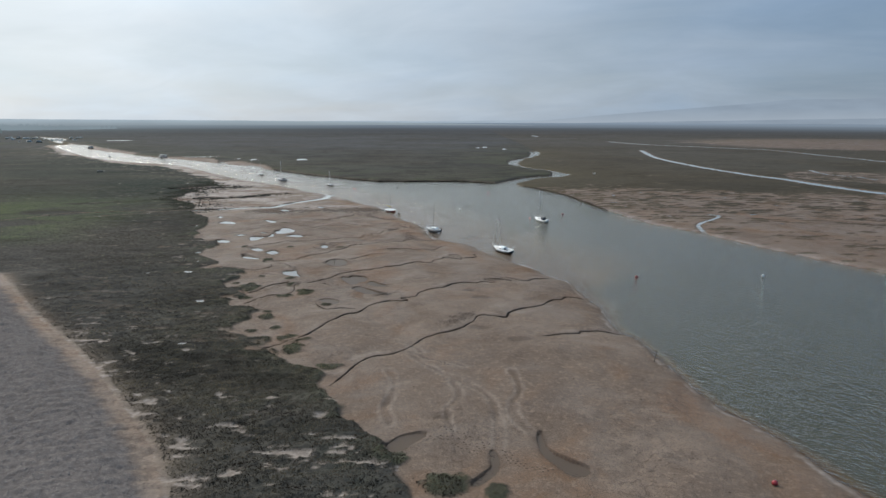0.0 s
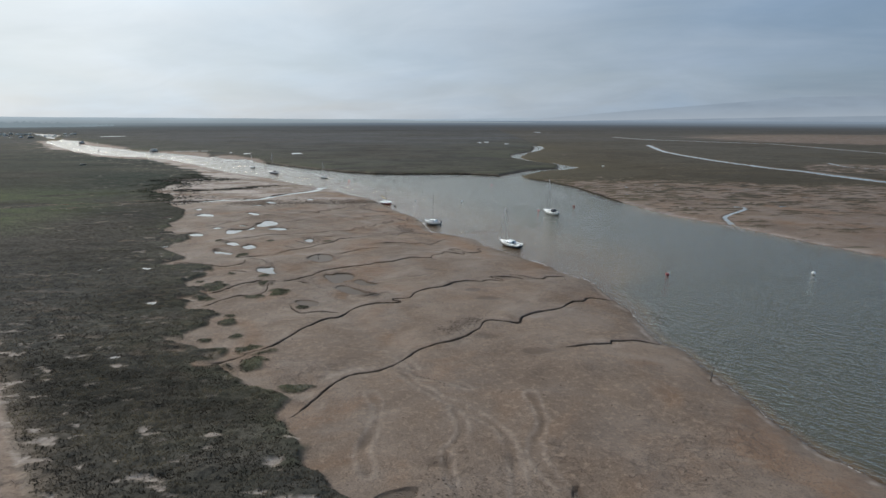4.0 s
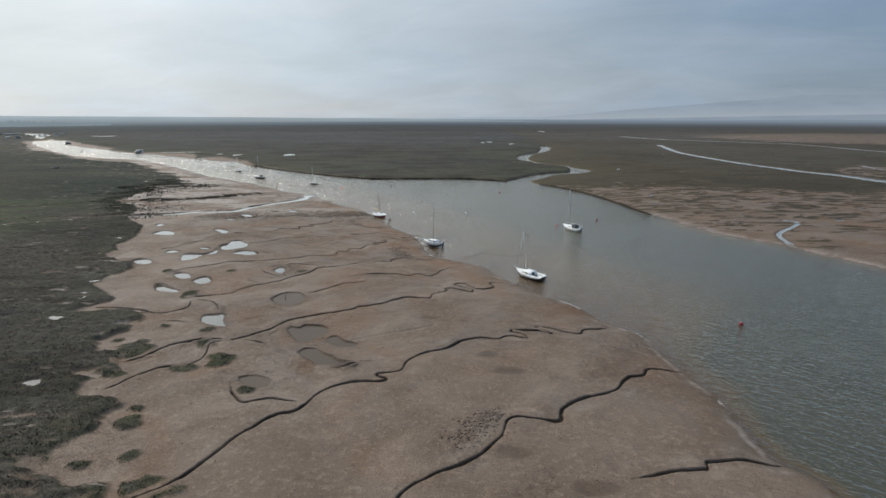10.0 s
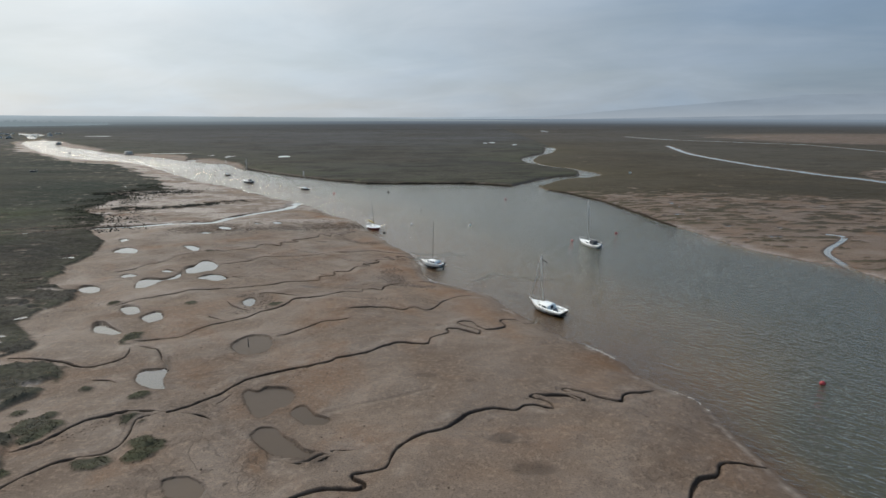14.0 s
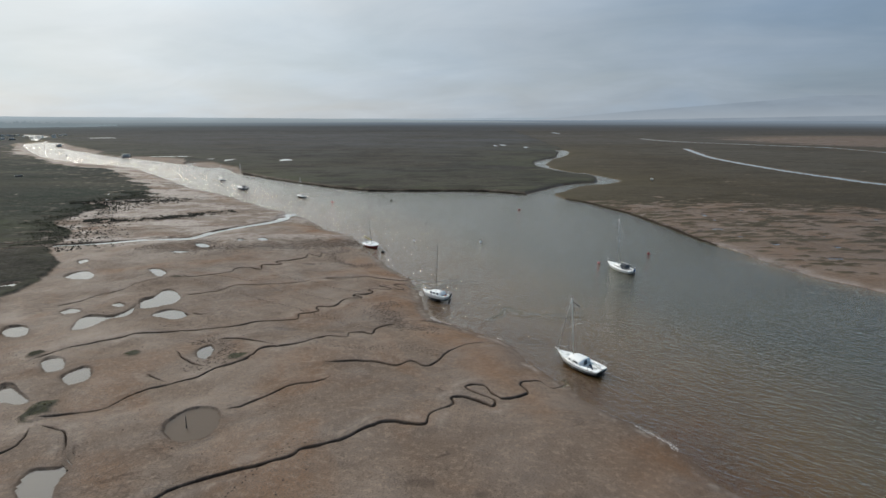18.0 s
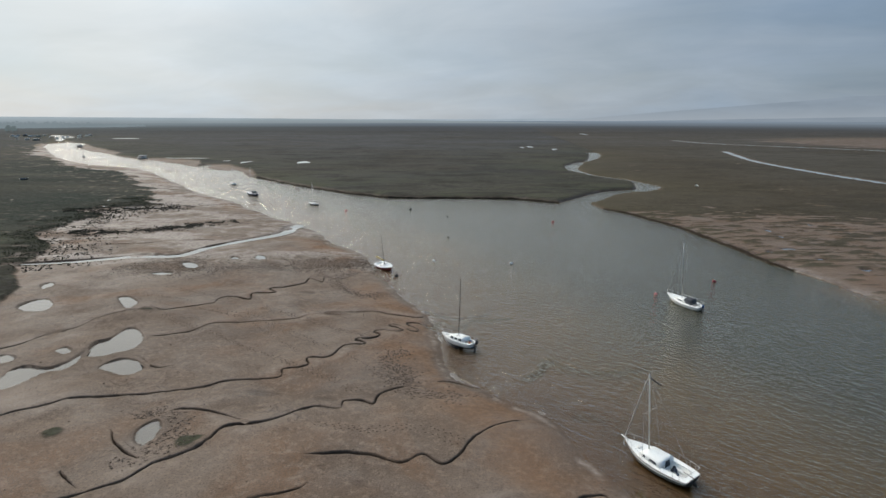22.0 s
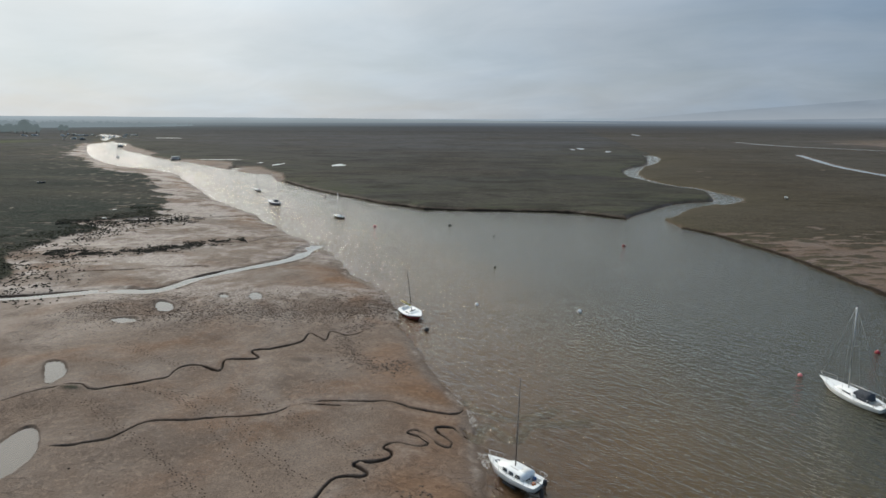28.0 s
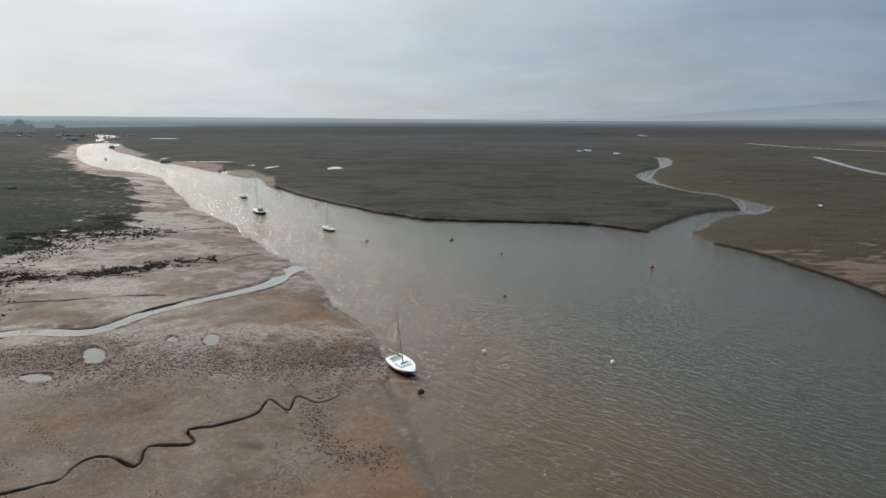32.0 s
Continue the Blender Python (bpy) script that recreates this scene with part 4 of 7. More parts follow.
def lay_land(x, y):
    """Height and cover of the land at every (x, y)."""
    wx = x + 0.5 * cloudy(x, y, 3.0, 5) + 1.2 * cloudy(x, y, 14.0, 15)
    wy = y + 0.5 * cloudy(x, y, 3.0, 6) + 1.2 * cloudy(x, y, 14.0, 16)
    d_left = line_distance(wx, wy, LEFT_BANK)
    d_other = line_distance(wx, wy, OTHER_BANK)
    wet_side = inside(wx, wy, CHANNEL)
    left, right = inside(wx, wy, LEFT_LAND), inside(wx, wy, RIGHT_LAND)
    d = np.minimum(d_left, d_other)
    # three shores: a mud flat, a marsh cliff, a sandy flat with a low cliff further up
    mud = 0.5 * (1 - np.exp(-d / 3)) + 0.8 * (1 - np.exp(-d / 18))
    cliff = 1.0 * (1 - np.exp(-d / 0.7)) + 0.5 * (1 - np.exp(-d / 20))
    sandy = (0.12 + 0.5 * step(y, 141, 188) - 0.4 * step(y, 272, 310)) * (1 - np.exp(-d / 0.6)) + 0.5 * (1 - np.exp(-d / 25))
    z = np.where(left, mud, np.where(right, sandy, cliff))
    lean = 1.0 + 1.5 * step(y, 20, 50) + 15 * step(y, 45, 84)
    bed = -np.minimum(0.45 * (1 - np.exp(-d_left / lean)) + 2.0 * (1 - np.exp(-d_left / (lean * 2.4))) * step(d_left, 0, 2 * lean), 2.2 * (1 - np.exp(-d_other / np.where(y > 150, 0.9, 6.0))))
    z = np.where(wet_side, bed, z)
    # cover
    rx_ = wx + 0.8 * cloudy(x, y, 1.8, 7) + 1.1 * cloudy(x, y, 4.5, 9)
    ry_ = wy + 0.8 * cloudy(x, y, 1.8, 8) + 1.1 * cloudy(x, y, 4.5, 10)
    ragged = step(y, 120, 250) * (7 * cloudy(x * 0.35, y, 7.0, 11) + 4 * cloudy(x * 0.5, y, 2.6, 12))
    rx_ = rx_ + ragged
    in_marsh = inside(rx_, ry_, MARSH_LEFT) & ~wet_side
    d_marsh = line_distance(rx_, ry_, MARSH_EDGE)
    veg = np.where(left, np.where(in_marsh, step(d_marsh, 0, 0.6), 0), 0.0)
    patchy = 0.45 * cloudy(x * 0.35, y, 6.0, 31) + 0.95 * cloudy(x * 0.34, y, 1.7, 33)
    inland = y - (264 - 0.29 * x) + 9 * cloudy(x, y, 30.0, 35)
    bare = np.maximum(1 - np.hypot((x - 255) / 55, (y - 290) / 45), 1 - np.hypot((x - 560) / 230, (y - 760) / 190)) + 0.3 * cloudy(x * 0.3, y, 60.0, 36)
    inland = np.where(bare > 0.15, np.minimum(inland, -12.0), inland)
    gaps = 0.18 - 0.95 * step(inland, -18, 12) + 0.30 * step(-inland, 60, 120)
    veg = np.where(right & ~wet_side, step(patchy, gaps - 0.12, gaps + 0.08), veg)
    veg = np.where(~left & ~right & ~wet_side, step(d, 0.3, 1.5), veg)
    spit = ~wet_side & ~left & ~right & (inside(wx, wy, NORTH_SPIT) | inside(wx, wy, NORTH_BEACH) | inside(wx, wy, BEND_MUD))
    veg = np.where(spit, 0.0, veg)
    z = np.where(spit, 0.12 + 0.3 * (1 - np.exp(-d / 9)), z)
    far_flat = step(1 - np.hypot((x - 640) / 330, (y - 800) / 230) + 0.35 * cloudy(x * 0.25, y, 160.0, 77), 0.1, 0.5)
    veg = veg * (1 - 0.8 * far_flat * right)
    # bare gaps with pale dried mud near the foot of the track
    track_d = line_distance(x, y, TRACK_EDGE)
    on_track = inside(x, y, TRACK)
    worn = cloudy(x * 0.36, y * 1.25, 1.25, 41) + 0.5 * cloudy(x * 0.6, y, 0.7, 43)
    vein = 0.9 - 7.0 * np.abs(cloudy(x * 0.4, y, 3.2, 44) + 0.15 * cloudy(x, y, 0.8, 45)) + 0.8 * cloudy(x, y, 9.0, 46) - 0.35
    worn = np.maximum(worn, vein * 0.8)
    open_up = 0.44 + 0.34 * step(y, 11, 56) - 0.26 * np.exp(-track_d / 2.5) - 0.10 * step(-y, -8, 15)
    litter = np.where(in_marsh & ~on_track, step(worn, open_up + 0.10, open_up + 0.24) * 0.55, 0.0)
    litter = np.maximum(litter, np.where(~on_track, 0.25 * np.exp(-track_d / 1.6), 0.0) * (y < 120))
    pale = (0.6 + 0.4 * np.exp(-d_marsh / 24.0)) * step(y, 140, 168) * step(cloudy(x * 0.5, y, 8.0, 47) + 0.5 * cloudy(x, y, 1.6, 48), -0.3, 0.35)
    litter = np.where(left & ~in_marsh & ~wet_side, 1.0 * pale, litter)
    crust = np.exp(-((d_left - 0.7 - 0.3 * cloudy(x, y, 4.0, 18)) / 0.4) ** 2) * step(cloudy(x, y, 3.0, 19) + 0.5 * cloudy(x, y, 0.8, 20), -0.2, 0.5)
    litter = np.where(left & ~wet_side, np.maximum(litter, 0.55 * crust), litter)
    bare_strip = in_marsh * step(cloudy(x * 0.32, y, 1.9, 37) + 0.4 * cloudy(x * 0.4, y, 0.9, 38), 0.36, 0.5) * np.exp(-d_marsh / 16.0) * step(y, 5, 30)
    veg = veg * (1 - bare_strip)
    litter = np.maximum(litter, 0.75 * bare_strip * step(cloudy(x * 0.4, y, 1.6, 39), 0.0, 0.3) * step(y, 25, 60))
    z = z + np.where(in_marsh, 0.32 * step(d_marsh, 0, 1.2) * (1 - bare_strip), 0)
    tuft = cloudy(x * 0.55, y, 1.1, 51) + 0.6 * cloudy(x * 0.8, y, 0.55, 53)
    z = z + veg * (1 - litter) * (0.16 + 0.24 * tuft) * (z > 0.2)
    veg = veg * (1 - litter)
    # the track lies on a low bank of shingle
    on_track = on_track & (track_d < 26 + 2 * cloudy(x, y, 6.0, 62))
    shingle = np.where(on_track, step(track_d + 1.0 * cloudy(x, y, 2.0, 61), 0.9, 2.8), 0.0)
    z = z + np.where(on_track, 0.9 * step(track_d, 0, 6) + 0.03 * np.sin(track_d * 1.9 + cloudy(x, y, 9, 63)) * step(track_d, 1, 3), 0)
    z = z + (0.36 * cloudy(x, y, 7.5, 71) + 0.12 * cloudy(x, y, 2.6, 72)) * (1 - veg) * (1 - 0.75 * on_track) * step(z, 0.2, 0.8) + 0.05 * cloudy(x, y, 0.9, 73) * (z > 0.2)
    veg = veg * (1 - np.where(on_track, 1.0, np.exp(-track_d / 0.9)))
    litter = np.maximum(litter, np.where(on_track, 0.10, 0.0)) * (1 - shingle)
    wet = np.where(left & ~wet_side, np.exp(-d / 1.2) * 0.7, 0.0) + wet_side * 0.25
    wet = np.maximum(wet, np.where(on_track, 0.8 * np.exp(-((track_d - 4.3 - 0.5 * cloudy(x, y, 7.0, 64)) / 0.7) ** 2) + 0.6 * np.exp(-((track_d - 7.6) / 0.5) ** 2), 0))
    wet = np.where(~left & ~wet_side & (y > 135), np.maximum(wet, 1 - step(d, 0.6, 2.2)), wet)
    wet = np.where(right & ~wet_side, np.maximum(wet, 0.22), wet)
    band = step(d, 0.6, 2.5) * (1 - step(d, 5, 11))
    here = step(cloudy(x, y, 22.0, 81) + 0.5 * np.exp(-((y - 66) / 12) ** 2) + 0.5 * np.exp(-((y - 137) / 9) ** 2) + 0.35 * step(y, 156, 183), 0.12, 0.5)
    sand = np.where(left & ~wet_side, band * here * step(y, 32, 47), 0.0)
    sand = np.where(left & wet_side, here * 0.4 * (1 - step(d, 5, 16)), sand)
    sand = np.where(right & ~wet_side, 0.08 + 0.2 * np.exp(-d / 30), sand)
    sand = np.maximum(sand, far_flat * right * 0.35)
    litter = np.where(right & ~wet_side & (y < 165), np.maximum(litter, 0.75 * np.exp(-d / 2.2) * step(cloudy(x, y, 3.0, 21), -0.7, 0.3)), litter)
    sand = np.maximum(sand, 0.4 * np.exp(-track_d / 1.1) * left)
    wet = np.maximum(wet, 0.45 * far_flat * right)
    lush = np.where(~left & ~right, np.exp(-d / 60.0) * step(cloudy(x * 0.5, y, 18.0, 57), -0.8, 0.4), 0.0)
    lush = np.where(left, 0.5 * step(cloudy(x * 0.4, y, 26.0, 58) + step(-x, 90, 170), 0.2, 1.1) * (y > 20), lush)
    lush = np.maximum(lush, np.where(in_marsh & left, 0.8 * np.exp(-d_marsh / 7.0) * step(cloudy(x, y, 5.0, 59), -0.6, 0.4), 0))
    meadow = step(-x, 88, 150) * step(y, 78, 100) * (1 - step(y, 150, 215)) * step(cloudy(x, y * 2.0, 24.0, 55) + 0.3, -0.2, 0.6)
    meadow = np.maximum(meadow, step(-x, 560, 600) * step(y, 640, 680) * (1 - step(y, 720, 760)))
    lush = np.clip(lush, 0, 1)
    # distance haze painted into the scrub colour, broken up by noise
    far_haze = np.where(right, step(y, 320, 900), step(y, 240, 800)) * step(cloudy(x * 0.3, y, 90.0, 67) + 0.5 * cloudy(x * 0.3, y, 22.0, 68), -0.9, 0.5)
    # rank dark growth along the seaward fringe of the left marsh
    rank = np.where(in_marsh & left, np.minimum(1.0, 1.7 * np.exp(-d_marsh / 60.0)) * step(y, 150, 215) * (1 - step(y, 380, 520)) * step(cloudy(x * 0.5, y, 28.0, 93), -0.9, 0.3), 0.0)
    # islets of vegetation on the flat
    for i, (cx, cy, rx, ry) in enumerate(ISLETS_A + ISLETS_B):
        k = near(x, y, [(cx, cy)], 2 * max(rx, ry))
        r = 1 - np.hypot((x[k] - cx) / rx, (y[k] - cy) / ry) + 0.35 * cloudy(x[k], y[k], 1.1, 200 + i)
        on = step(r, 0.0, 0.25)
        z[k] += on * (0.07 + 0.09 * (1 + cloudy(x[k], y[k], 0.7, 51)))
        veg[k] = np.maximum(veg[k], on)
        litter[k] *= 1 - on
        lush[k] = np.maximum(lush[k], on)
    # broad shallow rills
    for pts in RILLS:
        k = near(x, y, pts, 4)
        e = line_distance(x[k] + 0.3 * cloudy(x[k], y[k], 2.2, 88), y[k], rounded(pts))
        wide = 0.38 + 0.3 * cloudy(x[k], y[k], 3.0, 89)
        z[k] -= 0.07 * (1 - step(e, wide * 0.5, wide + 0.2)) - 0.008 * np.exp(-((e - wide - 0.45) / 0.25) ** 2)
        wet[k] = np.maximum(wet[k], 0.42 * (1 - step(e, wide * 0.6, wide)) * step(cloudy(x[k], y[k], 4.0, 93), -0.6, 0.2))
        litter[k] = np.maximum(litter[k], 0.2 * np.exp(-((e - wide - 0.25) / 0.22) ** 2) * step(cloudy(x[k], y[k], 2.5, 90), -0.5, 0.3))
    # smooth damp hollows
    for i, (cx, cy, rx, ry) in enumerate(DAMP_HOLLOWS):
        k = near(x, y, [(cx, cy)], 2 * max(rx, ry))
        r = 1 - np.hypot((x[k] - cx) / rx, (y[k] - cy) / ry) + 0.35 * cloudy(x[k], y[k], 2.5, 260 + i)
        on = step(r, 0.0, 0.3)
        z[k] -= 0.05 * on
        wet[k] = np.maximum(wet[k], 0.66 * on)
    whole = z.copy()
    # room under the creeks' own beds
    for pts, w in CREEKS:
        k = near(x, y, pts, 4)
        course = creek_line(pts)
        run = np.concatenate([[0], np.cumsum(np.hypot(*np.diff(np.array(course), axis=0).T))])
        cutting = [p for p, s in zip(course, run) if 0.9 < s < run[-1] - 1.0]
        e = line_distance(x[k], y[k], course)
        z[k] -= 0.9 * (line_distance(x[k], y[k], cutting) < w * 0.4 + 0.16)
        veg[k] = veg[k] * (step(e, w, w * 1.8) if pts is not MARSH_GULLY else step(e, 0.2, 0.7))
        litter[k] = np.maximum(litter[k], 0.22 * np.exp(-((e - w - 0.7) / 0.7) ** 2) * step(cloudy(x[k], y[k], 3.0, 98), -0.1, 0.6) * (1 - veg[k]) * (pts is not MARSH_GULLY))
    for pts, w, depth in ((SUNKEN_CREEK_A, 0.6, 0.7), (SUNKEN_CREEK_B, 0.6, 0.6), (SUNKEN_CREEK_C, 0.6, 0.6)):
        k = near(x, y, pts, 4)
        e = line_distance(x[k], y[k], rounded(pts))
        z[k] -= depth * (1 - step(e, 0.15, 0.7))
        wet[k] = np.maximum(wet[k], 1 - step(e, 0.2, 0.8))
    for pts, w, deep in ((TIDE_CREEK, 1.5, 0.32), (EAST_CHANNEL, 3.4, 0.4), (EAST_CHANNEL_THIN, 3.0, 0.3), (EAST_RILL, 2.2, 0.3), (EAST_GUT, 1.2, 0.3), (EAST_INLET, 0.9, 0.25)):
        k = near(x, y, pts, 30)
        e = line_distance(x[k] + 0.5 * cloudy(x[k], y[k], 4.0, 95), y[k] + 0.5 * cloudy(x[k], y[k], 4.0, 96), rounded(pts))
        if pts is TIDE_CREEK:
            w = 0.5 + 1.3 * step(x[k], -102, -80) + 0.6 * step(y[k], 180, 201)
        elif pts is EAST_CHANNEL:
            w = 2.2 + 1.4 * step(-y[k], -420, -220)
        cut = 1 - step(e, w * 0.8, w * 1.15 + 0.3)
        z[k] -= deep * cut
        wet[k] = np.maximum(wet[k], 1 - step(e, w * 1.0, w * 1.6))
        veg[k] = veg[k] * step(e, w * 1.2, w * 1.9)
    depths = []
    for i, pts in enumerate(POOLS):
        loop = rounded(pts + [pts[0]], 4)
        k = near(x, y, pts, 2.5)
        e = line_distance(x[k], y[k], loop)
        within = inside(x[k], y[k], loop)
        rim = whole[k][(e < 0.8)]
        level = float(np.percentile(rim, 30)) - 0.10 if rim.size else 0.5
        z[k] = np.where(within & (e > 0.10), np.minimum(z[k], level - 0.16), z[k])
        wet[k] = np.maximum(wet[k], np.where(within, 1.0, 0.6 * np.exp(-e / 0.4)))
        veg[k], litter[k] = np.where(within, 0, veg[k]), np.where(within, 0, litter[k])
        depths.append(level)
    levels = []
    for i, pool in enumerate(MARSH_POOLS + FLAT_POOLS):
        k = near(x, y, [pool[:2]], 2 * max(pool[2:]) + 1)
        if not k[0].size:
            levels.append(None)
            continue
        r = shape_pool(x[k], y[k], pool, i * 1.7)
        rim = z[k][r > -0.15]
        level = float(np.percentile(rim, 25)) - 0.12 if rim.size else 0.5
        cut = step(r * min(pool[2:]), -0.12, 0.25)
        z[k] = z[k] * (1 - cut) + np.minimum(z[k], level - 0.10 - 0.12 * np.clip(r, 0, 1)) * cut
        wet[k] = np.maximum(wet[k], step(r * min(pool[2:]), -0.6, -0.1))
        veg[k] = veg[k] * (1 - cut)
        litter[k] = litter[k] * (1 - cut)
        levels.append(level)
    # the wide estuary on the skyline: long banks and bands of water
    bars = np.sin(y / 95.0 + 1.5 * cloudy(x, y, 900, 99)) + 0.6 * cloudy(x * 0.3, y, 300, 98)
    z = np.where((y > 2250) & (x > -0.07 * y), -0.42 + 0.5 * bars, z)
    return z, dict(veg=veg, sand=sand, wet=np.clip(wet, 0, 1), shingle=shingle, litter=litter, lush=lush, meadow=meadow, far_haze=far_haze, rank=rank), levels, whole, depths


def spread(start, stop, first, growth):
    out, size = [start], first
    while abs(out[-1] - start) < abs(stop - start):
        out.append(out[-1] + math.copysign(size, stop - start))
        size = min(size * growth, 80)
    return out[1:]


FINE = 0.29
NEAR_END = 240.0
xs = np.array(sorted(spread(-190, -4950, 1.2, 1.09)) + sorted(spread(-88, -189, 0.4, 1.008)) + list(np.arange(-88, 46, FINE)) + spread(46, 104, 0.55, 1.0) + spread(104.3, 250, 0.7, 1.012) + spread(253, 4950, 3, 1.08))
ys = np.array(sorted(spread(-27, -4950, 0.8, 1.12)) + list(np.arange(-27, 141, FINE)) + spread(141, NEAR_END, 0.45, 1.0) + spread(NEAR_END + 1, 4950, 2.0, 1.03))
GX, GY = np.meshgrid(xs, ys)
GZ, COVER, POOL_LEVELS, WHOLE, POOL_DEPTHS = lay_land(GX, GY)
NEAR_ROWS = int(np.searchsorted(ys, NEAR_END + 0.6))
# the far land on a fan that opens with the distance
fan_a = np.tan(np.radians(np.concatenate([np.linspace(-87.2, -50, 50)[:-1], np.linspace(-50, 46, 640), np.linspace(46, 87.2, 50)[1:]])))
fan_y = NEAR_END - 0.5 + np.concatenate([[0], np.cumsum(np.minimum(1.1 * 1.0085 ** np.arange(460), 30))])
fan_y = np.concatenate([fan_y[fan_y < 4900], [4950.0]])
FX, FY = np.clip(fan_a[None, :] * fan_y[:, None], -4950, 4950), np.repeat(fan_y[:, None], len(fan_a), 1)
FZ, FAR_COVER, FAR_LEVELS, FAR_WHOLE, _ = lay_land(FX, FY)
FZ[0] -= 0.05


def sheet(name, x, y, z, material, cover, keep=None):
    """A mesh over a grid of points, with smooth faces and its cover as point attributes."""
    rows, cols = x.shape
    n = np.arange(rows * cols).reshape(rows, cols)
    quads = np.stack([n[:-1, :-1], n[:-1, 1:], n[1:, 1:], n[1:, :-1]], -1).reshape(-1, 4)
    co = np.stack([x, y, z], -1).reshape(-1, 3)
    values = {k: v.reshape(-1) for k, v in cover.items()}
    if keep is not None:
        quads = quads[keep.reshape(-1)[quads].any(1)]
        used, quads = np.unique(quads, return_inverse=True)
        quads = quads.reshape(-1, 4)
        co, values = co[used], {k: v[used] for k, v in values.items()}
    me = bpy.data.meshes.new(name)
    me.vertices.add(len(co))
    me.vertices.foreach_set("co", co.astype(np.float32).ravel())
    me.loops.add(quads.size)
    me.loops.foreach_set("vertex_index", quads.astype(np.int32).ravel())
    me.polygons.add(len(quads))
    me.polygons.foreach_set("loop_start", np.arange(0, quads.size, 4, dtype=np.int32))
    me.polygons.foreach_set("use_smooth", np.ones(len(quads), bool))
    for k, v in values.items():
        me.attributes.new(k, "FLOAT", "POINT").data.foreach_set("value", v.astype(np.float32))
    me.update(calc_edges=True)
    me.materials.append(material)
    return new(name, me)


def merged(a, b):
    """The second sheet's mesh joined into the first one's."""
    bm = bmesh.new()
    bm.from_mesh(a.data)
    bm.from_mesh(b.data)
    bm.to_mesh(a.data)
    bm.free()
    bpy.data.objects.remove(b)
    return a


n = NEAR_ROWS
ground = merged(sheet("ground", GX[:n], GY[:n], GZ[:n], M_GROUND, {k: v[:n] for k, v in COVER.items()}), sheet("far_ground", FX, FY, FZ, M_GROUND, FAR_COVER))
tagged(ground, "grey-brown tidal mud flat and dark salt marsh cut by creeks", "ground", kind="structure")
wx_, wy_, wz_ = GX[:n:2, ::2], GY[:n:2, ::2], GZ[:n:2, ::2]
join = int(np.searchsorted(fan_y, wy_[-1, 0] + 0.3))
fx_, fy_, fz_ = FX[join:].copy(), FY[join:].copy(), FZ[join:]
fx_[0], fy_[0] = np.clip(fan_a * wy_[-1, 0], -4950, 4950), wy_[-1, 0]
water = merged(sheet("water", wx_, wy_, np.zeros_like(wx_), M_WATER, dict(depth=np.maximum(-wz_, 0.0)), keep=wz_ < 0.06),
               sheet("far_water", fx_, fy_, np.zeros_like(fx_), M_WATER, dict(depth=np.maximum(-fz_, 0.0)), keep=fz_ < 0.1))
tagged(water, "rippled grey-green silty water of the tidal channel", "water", kind="structure")
water.visible_shadow = False


def height(x, y, field=GZ):
    """The ground's height at a place, from the grid."""
    i, j = np.clip(np.searchsorted(xs, x) - 1, 0, len(xs) - 2), np.clip(np.searchsorted(ys, y) - 1, 0, len(ys) - 2)
    fx, fy = (x - xs[i]) / (xs[i + 1] - xs[i]), (y - ys[j]) / (ys[j + 1] - ys[j])
    return (field[j, i] * (1 - fx) + field[j, i + 1] * fx) * (1 - fy) + (field[j + 1, i] * (1 - fx) + field[j + 1, i + 1] * fx) * fy


def cover_at(name, x, y):
    i, j = np.clip(np.searchsorted(xs, x), 0, len(xs) - 1), np.clip(np.searchsorted(ys, y), 0, len(ys) - 1)
    return COVER[name][j, i]


def strip(name, rows, material, cover):
    """A ribbon mesh from rows of points across it; cover: values for each row's points."""
    n, m = len(rows), len(rows[0])
    co = np.array(rows, np.float32).reshape(-1, 3)
    idx = np.arange(n * m).reshape(n, m)
    quads = np.stack([idx[:-1, :-1], idx[:-1, 1:], idx[1:, 1:], idx[1:, :-1]], -1).reshape(-1, 4)
    me = bpy.data.meshes.new(name)
    a, b, c = co[quads[:, 0]], co[quads[:, 1]], co[quads[:, 3]]
    if np.cross(b - a, c - a)[:, 2].sum() < 0:
        quads = quads[:, ::-1]
    me.from_pydata(co.tolist(), [], quads.tolist())
    for k, v in cover.items():
        v = np.asarray(v, np.float32)
        me.attributes.new(k, "FLOAT", "POINT").data.foreach_set("value", v if v.size == n * m else np.tile(v, n))
    me.polygons.foreach_set("use_smooth", np.ones(len(quads), bool))
    me.update()
    me.materials.append(material)
    return new(name, me)


def along(line, pitch):
    """Points at even steps along a line, with the direction across it."""
    line = np.array(line)
    run = np.concatenate([[0], np.cumsum(np.hypot(*np.diff(line, axis=0).T))])
    at = np.linspace(0, run[-1], max(int(run[-1] / pitch), 3))
    x, y = np.interp(at, run, line[:, 0]), np.interp(at, run, line[:, 1])
    tx, ty = np.gradient(x), np.gradient(y)
    size = np.hypot(tx, ty) + 1e-9
    return x, y, -ty / size, tx / size, at


